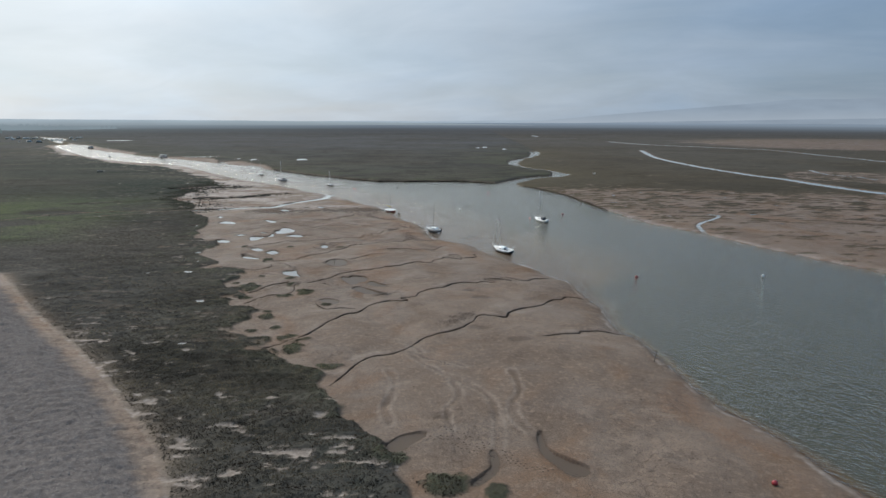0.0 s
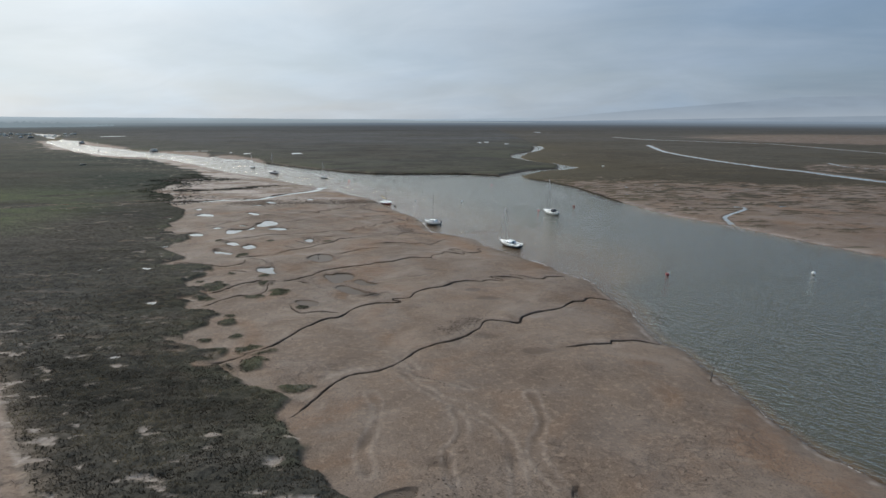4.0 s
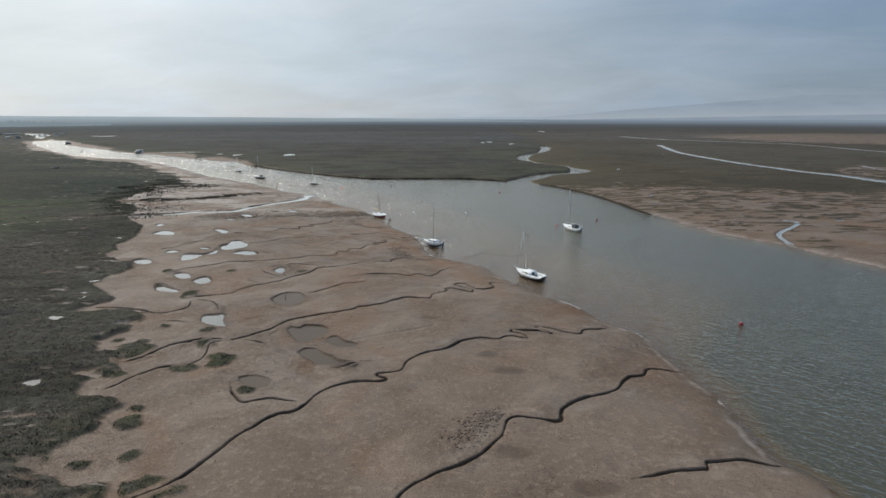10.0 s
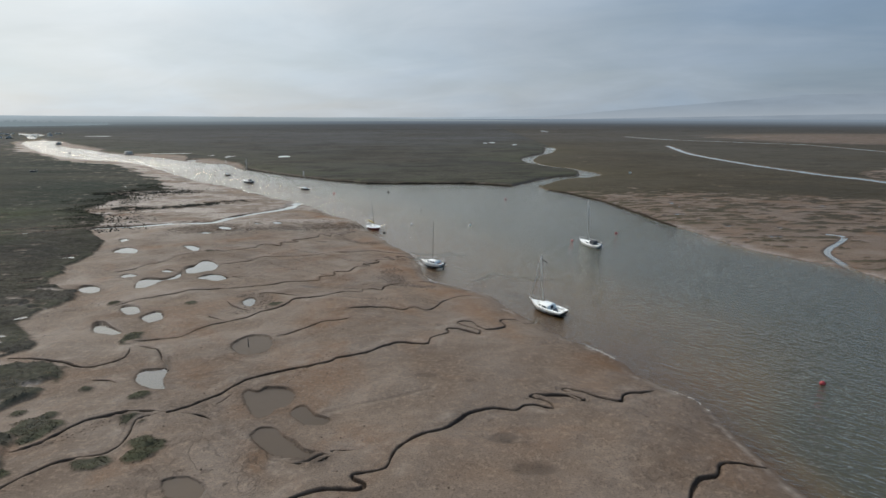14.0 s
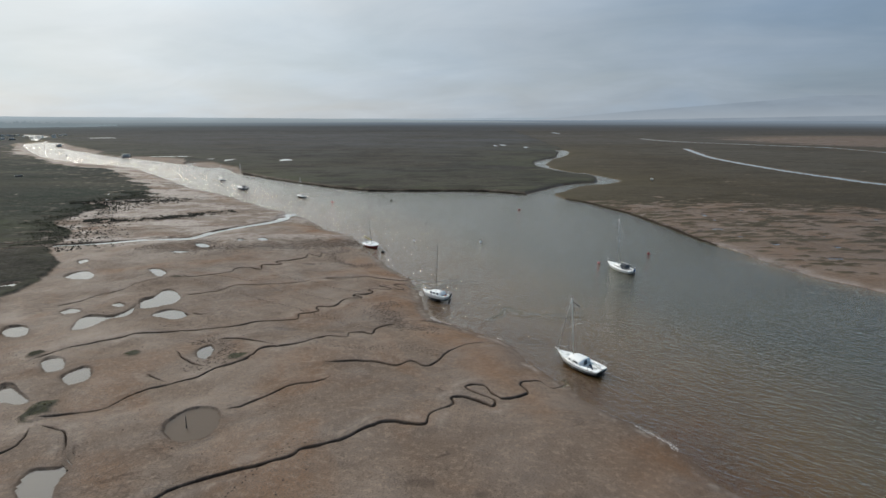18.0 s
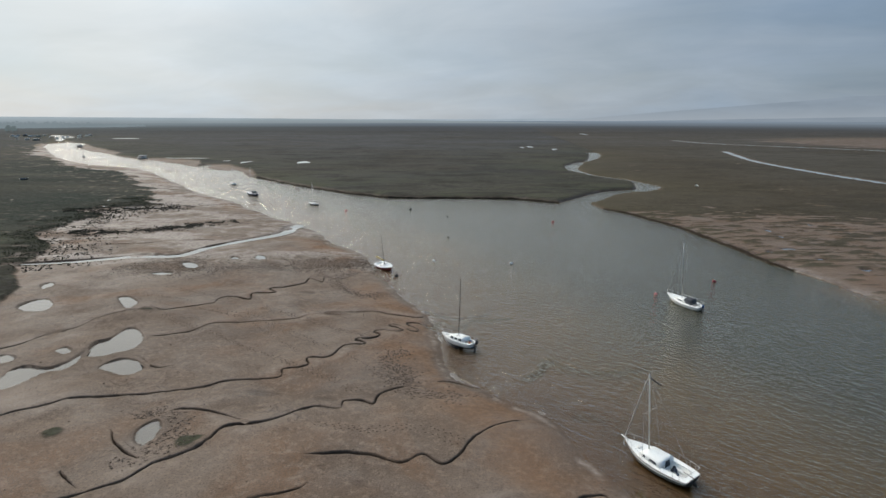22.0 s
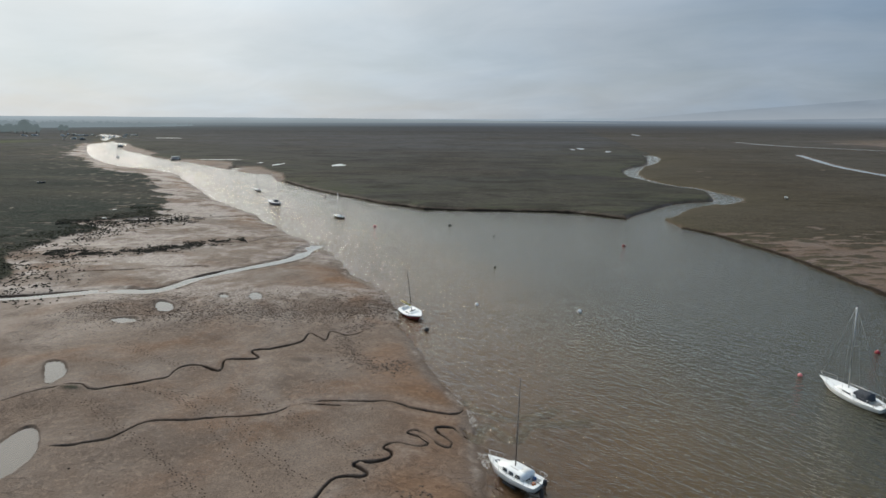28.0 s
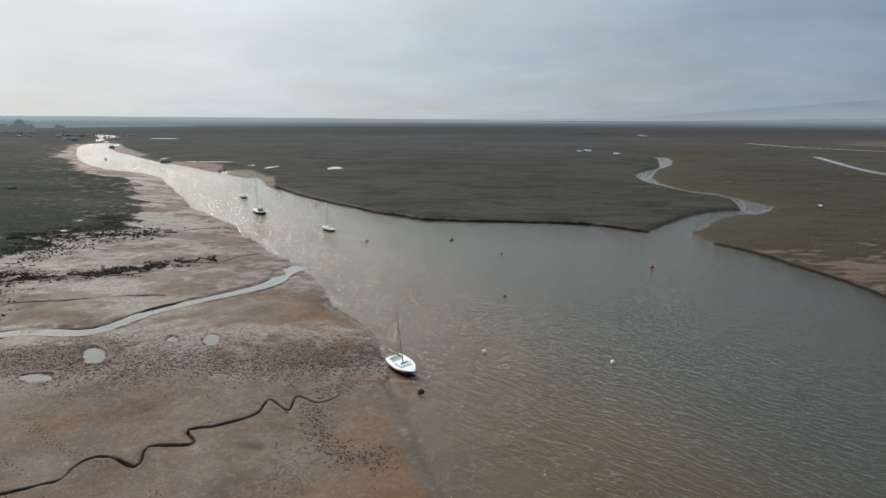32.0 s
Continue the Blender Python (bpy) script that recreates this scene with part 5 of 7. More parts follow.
def pool_water(pool, level, seed):
    """A still sheet of water inside a pool's rim."""
    a = np.linspace(0, 2 * np.pi, 33)[:-1]
    wob = 1 + 0.16 * np.sin(2 * a + seed) + 0.12 * np.sin(3 * a + seed * 2.3) + 0.07 * np.sin(5 * a + seed * 3.1)
    grow = 1.0 + 0.12 / min(pool[2:])
    bm = bmesh.new()
    lay = bm.verts.layers.float.new("depth")
    mid = bm.verts.new((pool[0], pool[1], level))
    mid[lay] = 0.3
    ring = []
    for s, dep in ((0.8, 0.22), (grow, 0.05)):
        ring.append([bm.verts.new((pool[0] + pool[2] * s * w * math.cos(t), pool[1] + pool[3] * s * w * math.sin(t), level)) for t, w in zip(a, wob)])
        for v in ring[-1]:
            v[lay] = dep
    for i in range(32):
        j = (i + 1) % 32
        bm.faces.new((mid, ring[0][i], ring[0][j]))
        bm.faces.new((ring[0][i], ring[1][i], ring[1][j], ring[0][j]))
    me = bpy.data.meshes.new("tide_pool")
    bm.to_mesh(me)
    bm.free()
    me.materials.append(M_POOL)
    ob = new("tide_pool", me)
    ob.visible_shadow = False
    return ob


def outlined_pool(pts, level, seed, film):
    """A pool with its bank: a sharp little scarp on the far side, a soft shelf on the near one."""
    x, y, nx, ny, at = along(rounded(pts + [pts[0]], 6), 0.28)
    x, y = x + 0.07 * cloudy(x, y, 0.9, seed), y + 0.07 * cloudy(x, y, 0.9, seed + 1)
    x[-1], y[-1] = x[0], y[0]
    nx[-1], ny[-1] = nx[0], ny[0]
    ox, oy = -nx, -ny                                  # outwards
    steep = np.clip(0.35 + 0.9 * oy + 0.3 * cloudy(x, y, 2.0, seed + 2), 0, 1)
    rows = []
    for off, low in ((0.6, 0.0), (0.14, 0.0), (0.04, 0.15), (-0.05, 0.8), (-0.22, 1.1)):
        px, py = x + ox * off, y + oy * off
        top = height(px, py, WHOLE)
        ramp = np.where(steep > 0.5, low, np.interp(off, (-0.22, 0.6), (1.1, 0.0)))
        z = top * (1 - np.minimum(ramp, 1)) + (level - 0.03) * np.minimum(ramp, 1) - 0.06 * (ramp > 1)
        rows.append(np.stack([px, py, z + (0.012 if off > 0.5 else 0) + (0.06 * steep if 0 < off < 0.2 else 0)], -1))
    rows = np.stack(rows, 1)
    cover = {k: np.zeros(5) for k in ("veg", "sand", "shingle", "litter", "lush", "meadow", "far_haze")}
    blend = np.array([1, 0.6, 0.2, 0, 0])
    for k in cover:
        cover[k] = (cover_at(k, rows[:, :1, 0], rows[:, :1, 1]) * blend).ravel()
    wet = cover_at("wet", rows[:, :1, 0], rows[:, :1, 1])
    cover["wet"] = (wet * blend + np.array([0, 0.4, 0.75, 1, 1]) * (1 - blend)).ravel()
    bank = strip("pool_bank", rows, M_GROUND, cover)
    bm = bmesh.new()
    lay = bm.verts.layers.float.new("depth")
    ring = [bm.verts.new((x[i] + ox[i] * 0.02, y[i] + oy[i] * 0.02, level)) for i in range(len(x) - 1)]
    edges = [bm.edges.new((a, b)) for a, b in zip(ring, ring[1:] + ring[:1])]
    bmesh.ops.triangle_fill(bm, use_beauty=True, edges=edges)
    for v in bm.verts:
        v[lay] = 0.16
    for f in bm.faces:
        if f.normal.z < 0:
            f.normal_flip()
    me = bpy.data.meshes.new("tide_pool")
    bm.to_mesh(me)
    bm.free()
    me.materials.append(film)
    pool = new("tide_pool", me)
    pool.visible_shadow = False
    return pool, bank


for i, (pts, level) in enumerate(zip(POOLS, POOL_DEPTHS)):
    pool, bank = outlined_pool(pts, level, 700 + i, M_DAMP if any(pts is p for p in (POOL_5, POOL_6, POOL_24, POOL_25, POOL_26, POOL_27, POOL_28, POOL_29)) else M_POOL)
    tagged(pool, "shallow still pool of grey water on the mud flat", "pool", "pools left by the tide", "structure")
    tagged(bank, "dark wet mud bank round a tide pool", "bank", "banks of the tide pools", "structure")
for i, (pool, level) in enumerate(zip(MARSH_POOLS + FLAT_POOLS, [f if p[1] > NEAR_END else n_ for p, n_, f in zip(MARSH_POOLS + FLAT_POOLS, POOL_LEVELS, FAR_LEVELS)])):
    if level is not None:
        where = "salt marsh" if i < len(MARSH_POOLS) else "sandy flat"
        tagged(pool_water(pool, level, i * 1.7), "shallow still pool of grey water on the " + where, "pool", "pools left by the tide", "structure")


def creek_bed(pts, w, seed):
    """A little gully with a sharp lip, steep slumped walls and a wet floor."""
    x, y, nx, ny, at = along(creek_line(pts), 0.2)
    w = w * np.clip(0.85 + 0.85 * cloudy(at, at * 0, 6.0, seed) + 0.3 * cloudy(at, at * 0, 0.8, seed + 3), 0.2, 1.6)
    keen = np.clip(w / w.mean(), 0.35, 1.15)
    ends = step(at, 0, 2.5) * step(at[-1] - at, 0, 3.0)
    brim = w.max() + 0.52
    w = w * (0.35 + 0.65 * ends)
    rows = []
    profile = ((-1, 0.55, 0.0, 0.012), (-1, 0.16, 0.0, 0.03), (-1, 0.03, 0.0, 0.02), (-1, -0.02, -0.35, 0.0), (-1, -0.02, -0.85, 0), (0, 0, -1.0, 0),
               (1, -0.04, -0.85, 0), (1, -0.02, -0.30, 0.0), (1, 0.05, 0.0, 0.02), (1, 0.20, 0.0, 0.03), (1, 0.55, 0.0, 0.012))
    slump = 0.10 * cloudy(at, at * 0, 0.55, seed + 5) + 0.07 * cloudy(at, at * 0, 2.3, seed + 6)
    for i in range(len(at)):
        row = []
        for side, off, drop, lift in profile:
            inner = 1.0 if abs(drop) < 0.5 else 0.75
            soft = max(0.0, -side * ny[i])            # the side facing away from the low light slumps gently
            e = side * (w[i] * inner + off + (slump[i] if 0.01 < abs(drop) < 0.9 else 0))
            if 0 < off < 0.5:
                e += side * soft * (0.25 if off > 0.1 else 0.16) * min(1, w[i] / 0.16)
                drop = drop - soft * (0.05 if off > 0.1 else 0.22)
            elif -0.5 < drop < 0:
                drop = drop - 0.25 * soft
            if off == 0.55:
                e = side * brim
            px, py = x[i] + nx[i] * e, y[i] + ny[i] * e
            row.append((px, py, drop * 0.48 * ends[i] * keen[i] + max(lift * ends[i], 0.012 if abs(e) >= brim - 0.01 else 0.02 if lift else 0)))
        rows.append(row)
    rows = np.array(rows)
    rows[:, :, 2] += height(rows[:, :, 0], rows[:, :, 1], WHOLE)
    blend = np.array([1, 0.85, 0.4, 0, 0, 0, 0, 0, 0.4, 0.85, 1])
    inner = np.outer(0.15 + 0.85 * ends, [0, 0.1, 0.4, 0.9, 1, 0.8, 0.9, 0.9, 0.4, 0.1, 0])
    cover = {k: (cover_at(k, rows[:, :, 0], rows[:, :, 1]) * blend).ravel() for k in ("veg", "sand", "shingle", "litter", "lush", "meadow", "far_haze")}
    cover["wet"] = (cover_at("wet", rows[:, :, 0], rows[:, :, 1]) * blend + inner * (1 - blend)).ravel()
    return strip("creek", rows, M_GROUND, cover)


for i, (pts, w) in enumerate(CREEKS):
    tagged(creek_bed(pts, w * 0.21, 300 + 7 * i), "narrow winding drainage creek cut into the wet mud", "creek", "creeks across the mud flat", "structure")


def ribbon(name, pts, w, label, sink, mouth):
    """The thin run of water in a creek, sloping down to its mouth."""
    x, y, nx, ny, at = along(rounded(pts, 6), 0.8)
    base = height(x, y, WHOLE)
    kernel = np.ones(25) / 25
    base = np.convolve(np.pad(base, 12, mode="edge"), kernel, mode="valid") - sink
    if mouth:
        base = np.minimum.accumulate(np.maximum(base, 0.012))
    w = w * (1 + 0.2 * cloudy(at, at * 0, 6.0, 41)) * (0.6 + 0.6 * step(-y, -420, -220) if name == 'marsh_channel' else 1) if name != "tide_creek" else 0.26 + 0.80 * step(x, -104, -78) + 0.30 * step(y, 180, 201) + 0.20 * cloudy(at, at * 0, 5.0, 41) + 0.12 * cloudy(at, at * 0, 1.6, 44)
    rows = [[(x[i] + nx[i] * s * w[i], y[i] + ny[i] * s * w[i], base[i]) for s in (-1.25, -0.6, 0, 0.6, 1.25)] for i in range(len(at))]
    ob = strip(name, rows, M_CREEK if name == "tide_creek" else M_SILT, dict(depth=np.array([0.05, 0.3, 0.4, 0.3, 0.05])))
    ob.visible_shadow = False
    if name == "tide_creek":
        # the undercut lip along its far side
        lip = 0.18 * cloudy(at, at * 0, 3.0, 47)
        side = np.full(len(at), 1 if ny.mean() > 0 else -1)
        tall = np.clip(0.5 + cloudy(at, at * 0, 7.0, 48), 0.05, 1) * step(at, 12, 25) * step(at[-1] - at, 18, 32)
        rows = [[(x[i] + nx[i] * side[i] * (w[i] * 1.2 + o + lip[i]), y[i] + ny[i] * side[i] * (w[i] * 1.2 + o + lip[i]), base[i] - 0.06 + z * tall[i]) for o, z in ((0.75, 0.10), (0.35, 0.28), (0.12, 0.30), (0.0, 0.20), (0.05, 0.0))] for i in range(len(at))]
        tagged(strip("bank", rows, M_CLOD, {}), "dark undercut lip along the silvery creek", "bank", kind="structure")
    return tagged(ob, label, "creek", kind="structure")


def scarp(line, tall, seed, label):
    """The ragged little cliff where the bank breaks off into the channel, with crumbled blocks at its foot."""
    x, y, nx, ny, at = along(line, 0.5)
    for _ in range(2):
        lx, ly = x.copy(), y.copy()
        if _ == 0:
            x0, y0 = x.copy(), y.copy()
        x = x0 - 0.5 * cloudy(lx, ly, 3.0, 5) - 1.2 * cloudy(lx, ly, 14.0, 15)
        y = y0 - 0.5 * cloudy(lx, ly, 3.0, 6) - 1.2 * cloudy(lx, ly, 14.0, 16)
    inland = np.where(height(x + nx * 2, y + ny * 2) > height(x - nx * 2, y - ny * 2), 1, -1)
    nx, ny = nx * inland, ny * inland
    ragged = 0.35 * cloudy(at, at * 0, 1.7, seed) + 0.25 * cloudy(at, at * 0, 6.0, seed + 1)
    tall = tall * (0.75 + 0.5 * cloudy(at, at * 0, 4.0, seed + 2))
    rows = []
    for off, k, dip in ((0.7, 0.9, -0.06), (0.35, 1, 0.0), (0.0, 1, 0.04), (-0.16, 0.82, 0), (-0.22, 0.35, 0), (-0.5, 0, -0.12)):
        px, py = x + nx * (off + ragged), y + ny * (off + ragged)
        z = np.maximum(tall * k, height(px, py) * (off > 0)) + dip
        rows.append(np.stack([px, py, z], -1))
    rows = np.stack(rows, 1)
    cover = {k: np.zeros(6) for k in ("sand", "shingle", "litter", "meadow", "far_haze")}
    cover["veg"], cover["wet"], cover["lush"] = np.array([0.6, 0.8, 0.5, 0, 0, 0]), np.array([0, 0, 0.3, 1, 1, 1]), np.full(6, 0.6)
    return tagged(strip("bank", rows, M_SCARP, cover), label, "bank", kind="structure")


scarp([p for p in SHORE_RIGHT if p[1] > 152][::-1] + [], 0.55, 811, "low crumbling earth cliff at the edge of the sandy flat")
scarp(SHORE_NORTH[-12:], 0.8, 821, "dark crumbling cliff at the edge of the salt marsh")

ribbon("tide_creek", TIDE_CREEK, 1.5, "shallow silvery creek draining over the mud to the channel", 0.14, True)
ribbon("marsh_channel", EAST_CHANNEL, 3.6, "long grey water channel through the far salt marsh", 0.18, False)
ribbon("marsh_rill", EAST_CHANNEL_THIN, 2.5, "thin far water channel through the salt marsh", 0.12, False)
ribbon("marsh_rill", EAST_RILL, 1.8, "thin far water channel through the salt marsh", 0.12, False)
ribbon("marsh_rill", EAST_GUT, 0.9, "narrow gut of water beside the bare far mud", 0.12, False)
ribbon("sand_inlet", EAST_INLET, 0.6, "shallow winding inlet across the sandy flat", 0.1, False)

# ---- building helpers ----
def mesh_of(name, bm, material, smooth=True):
    me = bpy.data.meshes.new(name)
    bmesh.ops.recalc_face_normals(bm, faces=bm.faces)
    bm.to_mesh(me)
    bm.free()
    me.materials.append(material)
    if smooth:
        me.polygons.foreach_set("use_smooth", np.ones(len(me.polygons), bool))
    return me


def part(name, bm, material, parent, label="", smooth=True):
    ob = new(name, mesh_of(name, bm, material, smooth))
    ob.parent = parent
    return tagged(ob, label)


def thing(name, at, turn=0.0, heel=0.0, trim=0.0):
    ob = new(name)
    ob.matrix_basis = pose(*at, 0, 0, turn) @ pose(0, 0, 0, heel, trim, 0)
    return ob


def tube(bm, a, b, r0, r1=None, n=8):
    """A tapered round bar from a to b."""
    a, b = Vector(a), Vector(b)
    r1 = r0 if r1 is None else r1
    q = (b - a).to_track_quat("Z", "Y")
    rings = []
    for p, r in ((a, r0), (b, r1)):
        rings.append([bm.verts.new(p + q @ Vector((r * math.cos(2 * math.pi * k / n), r * math.sin(2 * math.pi * k / n), 0))) for k in range(n)])
    for k in range(n):
        bm.faces.new((rings[0][k], rings[0][(k + 1) % n], rings[1][(k + 1) % n], rings[1][k]))
    bm.faces.new(rings[0][::-1])
    bm.faces.new(rings[1])
    return bm


def pipe(points, r, n=6):
    bm = bmesh.new()
    for a, b in zip(points, points[1:]):
        tube(bm, a, b, r, r, n)
    return bm


def block(bm, x0, x1, y0, y1, z0, z1, taper=1.0, bevel=0.0):
    """A box, narrower at its top, with softened edges."""
    cx, cy = (x0 + x1) / 2, (y0 + y1) / 2
    low = [(x0, y0, z0), (x1, y0, z0), (x1, y1, z0), (x0, y1, z0)]
    top = [(cx + (x - cx) * taper, cy + (y - cy) * taper, z1) for x, y, _ in low]
    v = [bm.verts.new(p) for p in low + top]
    faces = [bm.faces.new([v[i] for i in f]) for f in ((3, 2, 1, 0), (4, 5, 6, 7), (0, 1, 5, 4), (1, 2, 6, 5), (2, 3, 7, 6), (3, 0, 4, 7))]
    if bevel:
        bmesh.ops.bevel(bm, geom=list({e for f in faces for e in f.edges}), offset=bevel, segments=2, affect="EDGES")
    return bm


def lathe(profile, n=14):
    """A round body turned about z from (radius, height) pairs."""
    bm = bmesh.new()
    rings = [[bm.verts.new((r * math.cos(2 * math.pi * k / n), r * math.sin(2 * math.pi * k / n), z)) for k in range(n)] for r, z in profile]
    for a, b in zip(rings, rings[1:]):
        for k in range(n):
            bm.faces.new((a[k], a[(k + 1) % n], b[(k + 1) % n], b[k]))
    bm.faces.new(rings[0][::-1])
    bm.faces.new(rings[-1])
    return bm


# ---- boats ----
STATION = (0, 0.1, 0.25, 0.42, 0.6, 0.75, 0.87, 0.95, 1.0)


class Hull:
    """The lines of a small yacht: x forward, z up from the waterline."""

    def __init__(self, length, beam, board, draft, stern=0.72):
        self.L, self.B, self.F, self.D = length, beam, board, draft
        self.width = (stern, stern + 0.14, 0.97, 1.0, 0.92, 0.70, 0.42, 0.2, 0.03)

    def half(self, s):
        return self.B / 2 * float(np.interp(s, STATION, self.width))

    def sheer(self, s):
        return self.F * (0.96 + 0.38 * max(0, s - 0.35) ** 1.6 / 0.5 + 0.08 * max(0, 0.35 - s))

    def point(self, s, q, side):
        """q runs from the sheer, 0, down to the keel line, 1."""
        bottom = -self.D * float(np.interp(s, (0, 0.15, 0.5, 0.8, 0.95, 1), (0.15, 0.6, 1, 0.75, 0.1, -0.55)))
        y = self.half(s) * (1 - q ** 2.6) ** 0.75
        z = self.sheer(s) + (bottom - self.sheer(s)) * (q ** 1.15)
        x = self.L * (s - 0.5) - 0.12 * self.L * q * max(0, s - 0.7) / 0.3 + 0.03 * self.L * q * max(0, 0.15 - s) / 0.15
        return Vector((x, y * side, z))

    def skin(self, q0, q1, n=6, out=0.0):
        bm = bmesh.new()
        ss = np.linspace(0, 1, 25)
        grid = []
        for s in ss:
            row = [self.point(s, q, 1) for q in np.linspace(q0, q1, n)]
            row += [self.point(s, q, -1) for q in np.linspace(q1, q0, n)][(1 if q1 == 1 else 0):]
            grid.append([bm.verts.new(p + Vector((0, math.copysign(out, p.y), 0))) for p in row])
        m = len(grid[0])
        for a, b in zip(grid, grid[1:]):
            for k in range(m - 1):
                if q1 < 1 and k == n - 1:
                    continue
                bm.faces.new((a[k], a[k + 1], b[k + 1], b[k]))
        bm.faces.new(grid[0])
        return bm

    def deck(self, well):
        """The deck with side decks round a cockpit well between two stations."""
        bm = bmesh.new()
        w0, w1 = well
        ss = sorted(set(list(np.linspace(0, 1, 21)) + [w0, w1]))

        def row(s, inner):
            h, z = self.half(s), self.sheer(s)
            return [bm.verts.new((self.L * (s - 0.5), h * f, z + 0.05 * self.B / 2.4 * (1 - f * f))) for f in (1, inner, 0, -inner, -1)]

        rows = [row(s, 0.58) for s in ss]
        for a, b, s, t in zip(rows, rows[1:], ss, ss[1:]):
            for k in range(4):
                if k in (1, 2) and s >= w0 - 1e-6 and t <= w1 + 1e-6:
                    continue
                bm.faces.new((a[k], a[k + 1], b[k + 1], b[k]))
        return bm

    def well(self, span, depth, floor=True):
        bm = bmesh.new()
        loops = []
        for z in (0.02, -depth):
            ring = []
            for s, f in ((span[0], 1), (span[1], 1), (span[1], -1), (span[0], -1)):
                y = self.half(s) * 0.58 * f * (1 if z > 0 else 0.8)
                ring.append(bm.verts.new((self.L * (s - 0.5), y, self.sheer(s) + z)))
            loops.append(ring)
        for k in range(4):
            bm.faces.new((loops[0][k], loops[0][(k + 1) % 4], loops[1][(k + 1) % 4], loops[1][k]))
        bm.faces.new(loops[1])
        return bm

    def rail(self, q=0.0, r=0.025, out=0.0):
        pts = [self.point(s, q, 1) for s in np.linspace(0, 1, 19)]
        back = [Vector((p.x, -p.y, p.z)) for p in reversed(pts)]
        return pipe(pts + back + pts[:1], r)


def coachroof(h, s0, s1, tall, wide=0.62, step_at=None):
    """A cabin top with rounded shoulders and a sloping front."""
    bm = bmesh.new()
    rows = []
    for s in np.linspace(s0, s1, 9):
        f = (s - s0) / (s1 - s0)
        top = tall * (1 if f < 0.7 else 1 - ((f - 0.7) / 0.3) ** 1.5 * 0.85)
        if step_at and f > step_at:
            top *= 0.62
        y, z, x = h.half(s) * wide, h.sheer(s) + 0.01, h.L * (s - 0.5)
        rows.append([bm.verts.new((x, y * a, z + top * b)) for a, b in ((1, 0), (0.93, 0.75), (0.8, 0.96), (0, 1.08), (-0.8, 0.96), (-0.93, 0.75), (-1, 0))])
    for a, b in zip(rows, rows[1:]):
        for k in range(6):
            bm.faces.new((a[k], a[k + 1], b[k + 1], b[k]))
    bm.faces.new(rows[0])
    bm.faces.new(rows[-1][::-1])
    return bm


def cabin_window(h, s0, s1, tall, wide, side, z0=0.22, z1=0.68):
    """A dark pane standing just proud of the cabin side."""
    bm = bmesh.new()
    v = []
    for s, f in ((s0, z0), (s1, z0), (s1 - 0.012, z1), (s0 + 0.012, z1)):
        y = h.half(s) * wide * (1 - 0.07 * f / 0.75) + 0.015
        v.append((h.L * (s - 0.5), y * side, h.sheer(s) + 0.01 + tall * f))
    a = [bm.verts.new(p) for p in v]
    b = [bm.verts.new((p[0], p[1] - 0.03 * side, p[2])) for p in v]
    bm.faces.new(a), bm.faces.new(b[::-1])
    for k in range(4):
        bm.faces.new((a[k], a[(k + 1) % 4], b[(k + 1) % 4], b[k]))
    return bm


def rig(boat, h, s, foot, tall, spread, material, wires=True, lean=0.0):
    """Mast with spreaders and standing rigging."""
    x = h.L * (s - 0.5)
    top = Vector((x - lean, 0, tall))
    bm = tube(bmesh.new(), (x, 0, foot - 0.05), top, 0.065, 0.045, 10)
    mast = part("mast", bm, material, boat, "tall slender mast")
    if spread:
        z = foot + (tall - foot) * 0.52
        for side in (1, -1):
            part("spreader", tube(bmesh.new(), (x, 0, z), (x - 0.1, side * spread, z + 0.04), 0.022, 0.016), material, mast)
    part("masthead", block(bmesh.new(), x - lean - 0.1, x - lean + 0.08, -0.04, 0.04, tall, tall + 0.09, 0.7), M_BLACK, mast)
    if wires:
        bow = h.point(1, 0, 1)
        part("forestay", tube(bmesh.new(), (bow.x - 0.1, 0, bow.z + 0.05), top, 0.016, 0.016, 5), M_WIRE, boat)
        part("backstay", tube(bmesh.new(), (-h.L * 0.5 + 0.05, 0, h.sheer(0) + 0.05), top, 0.012, 0.012, 5), M_WIRE, boat)
        for side in (1, -1):
            foot_at = h.point(s - 0.03, 0, side)
            mid = (x - 0.1, side * spread, foot + (tall - foot) * 0.52)
            part("shroud", pipe([foot_at, mid, top], 0.012, 5), M_WIRE, boat)
    return mast


def pulpit(boat, h, tall=0.55):
    """The tubular rail round the bow, and the one at the stern."""
    for name, ss in (("bow_rail", (0.80, 0.9, 0.985)), ("stern_rail", (0.16, 0.08, 0.01))):
        pts = [h.point(s, 0, 1) + Vector((0, 0, tall)) for s in ss]
        pts = pts + [Vector((p.x, -p.y, p.z)) for p in reversed(pts)]
        bm = pipe(pts, 0.02)
        for s in ss[:2]:
            for side in (1, -1):
                p = h.point(s, 0, side)
                tube(bm, p, p + Vector((0, 0, tall)), 0.018, 0.018, 6)
        part(name, bm, M_ALLOY, boat)
    for side in (1, -1):
        for s in (0.32, 0.48, 0.64):
            p = h.point(s, 0, side)
            part("stanchion", tube(bmesh.new(), p, p + Vector((0, 0, tall)), 0.016, 0.016, 6), M_ALLOY, boat)
        line = [h.point(s, 0, side) + Vector((0, 0, tall)) for s in (0.16, 0.32, 0.48, 0.64, 0.80)]
        part("lifeline", pipe(line, 0.009, 4), M_WIRE, boat)


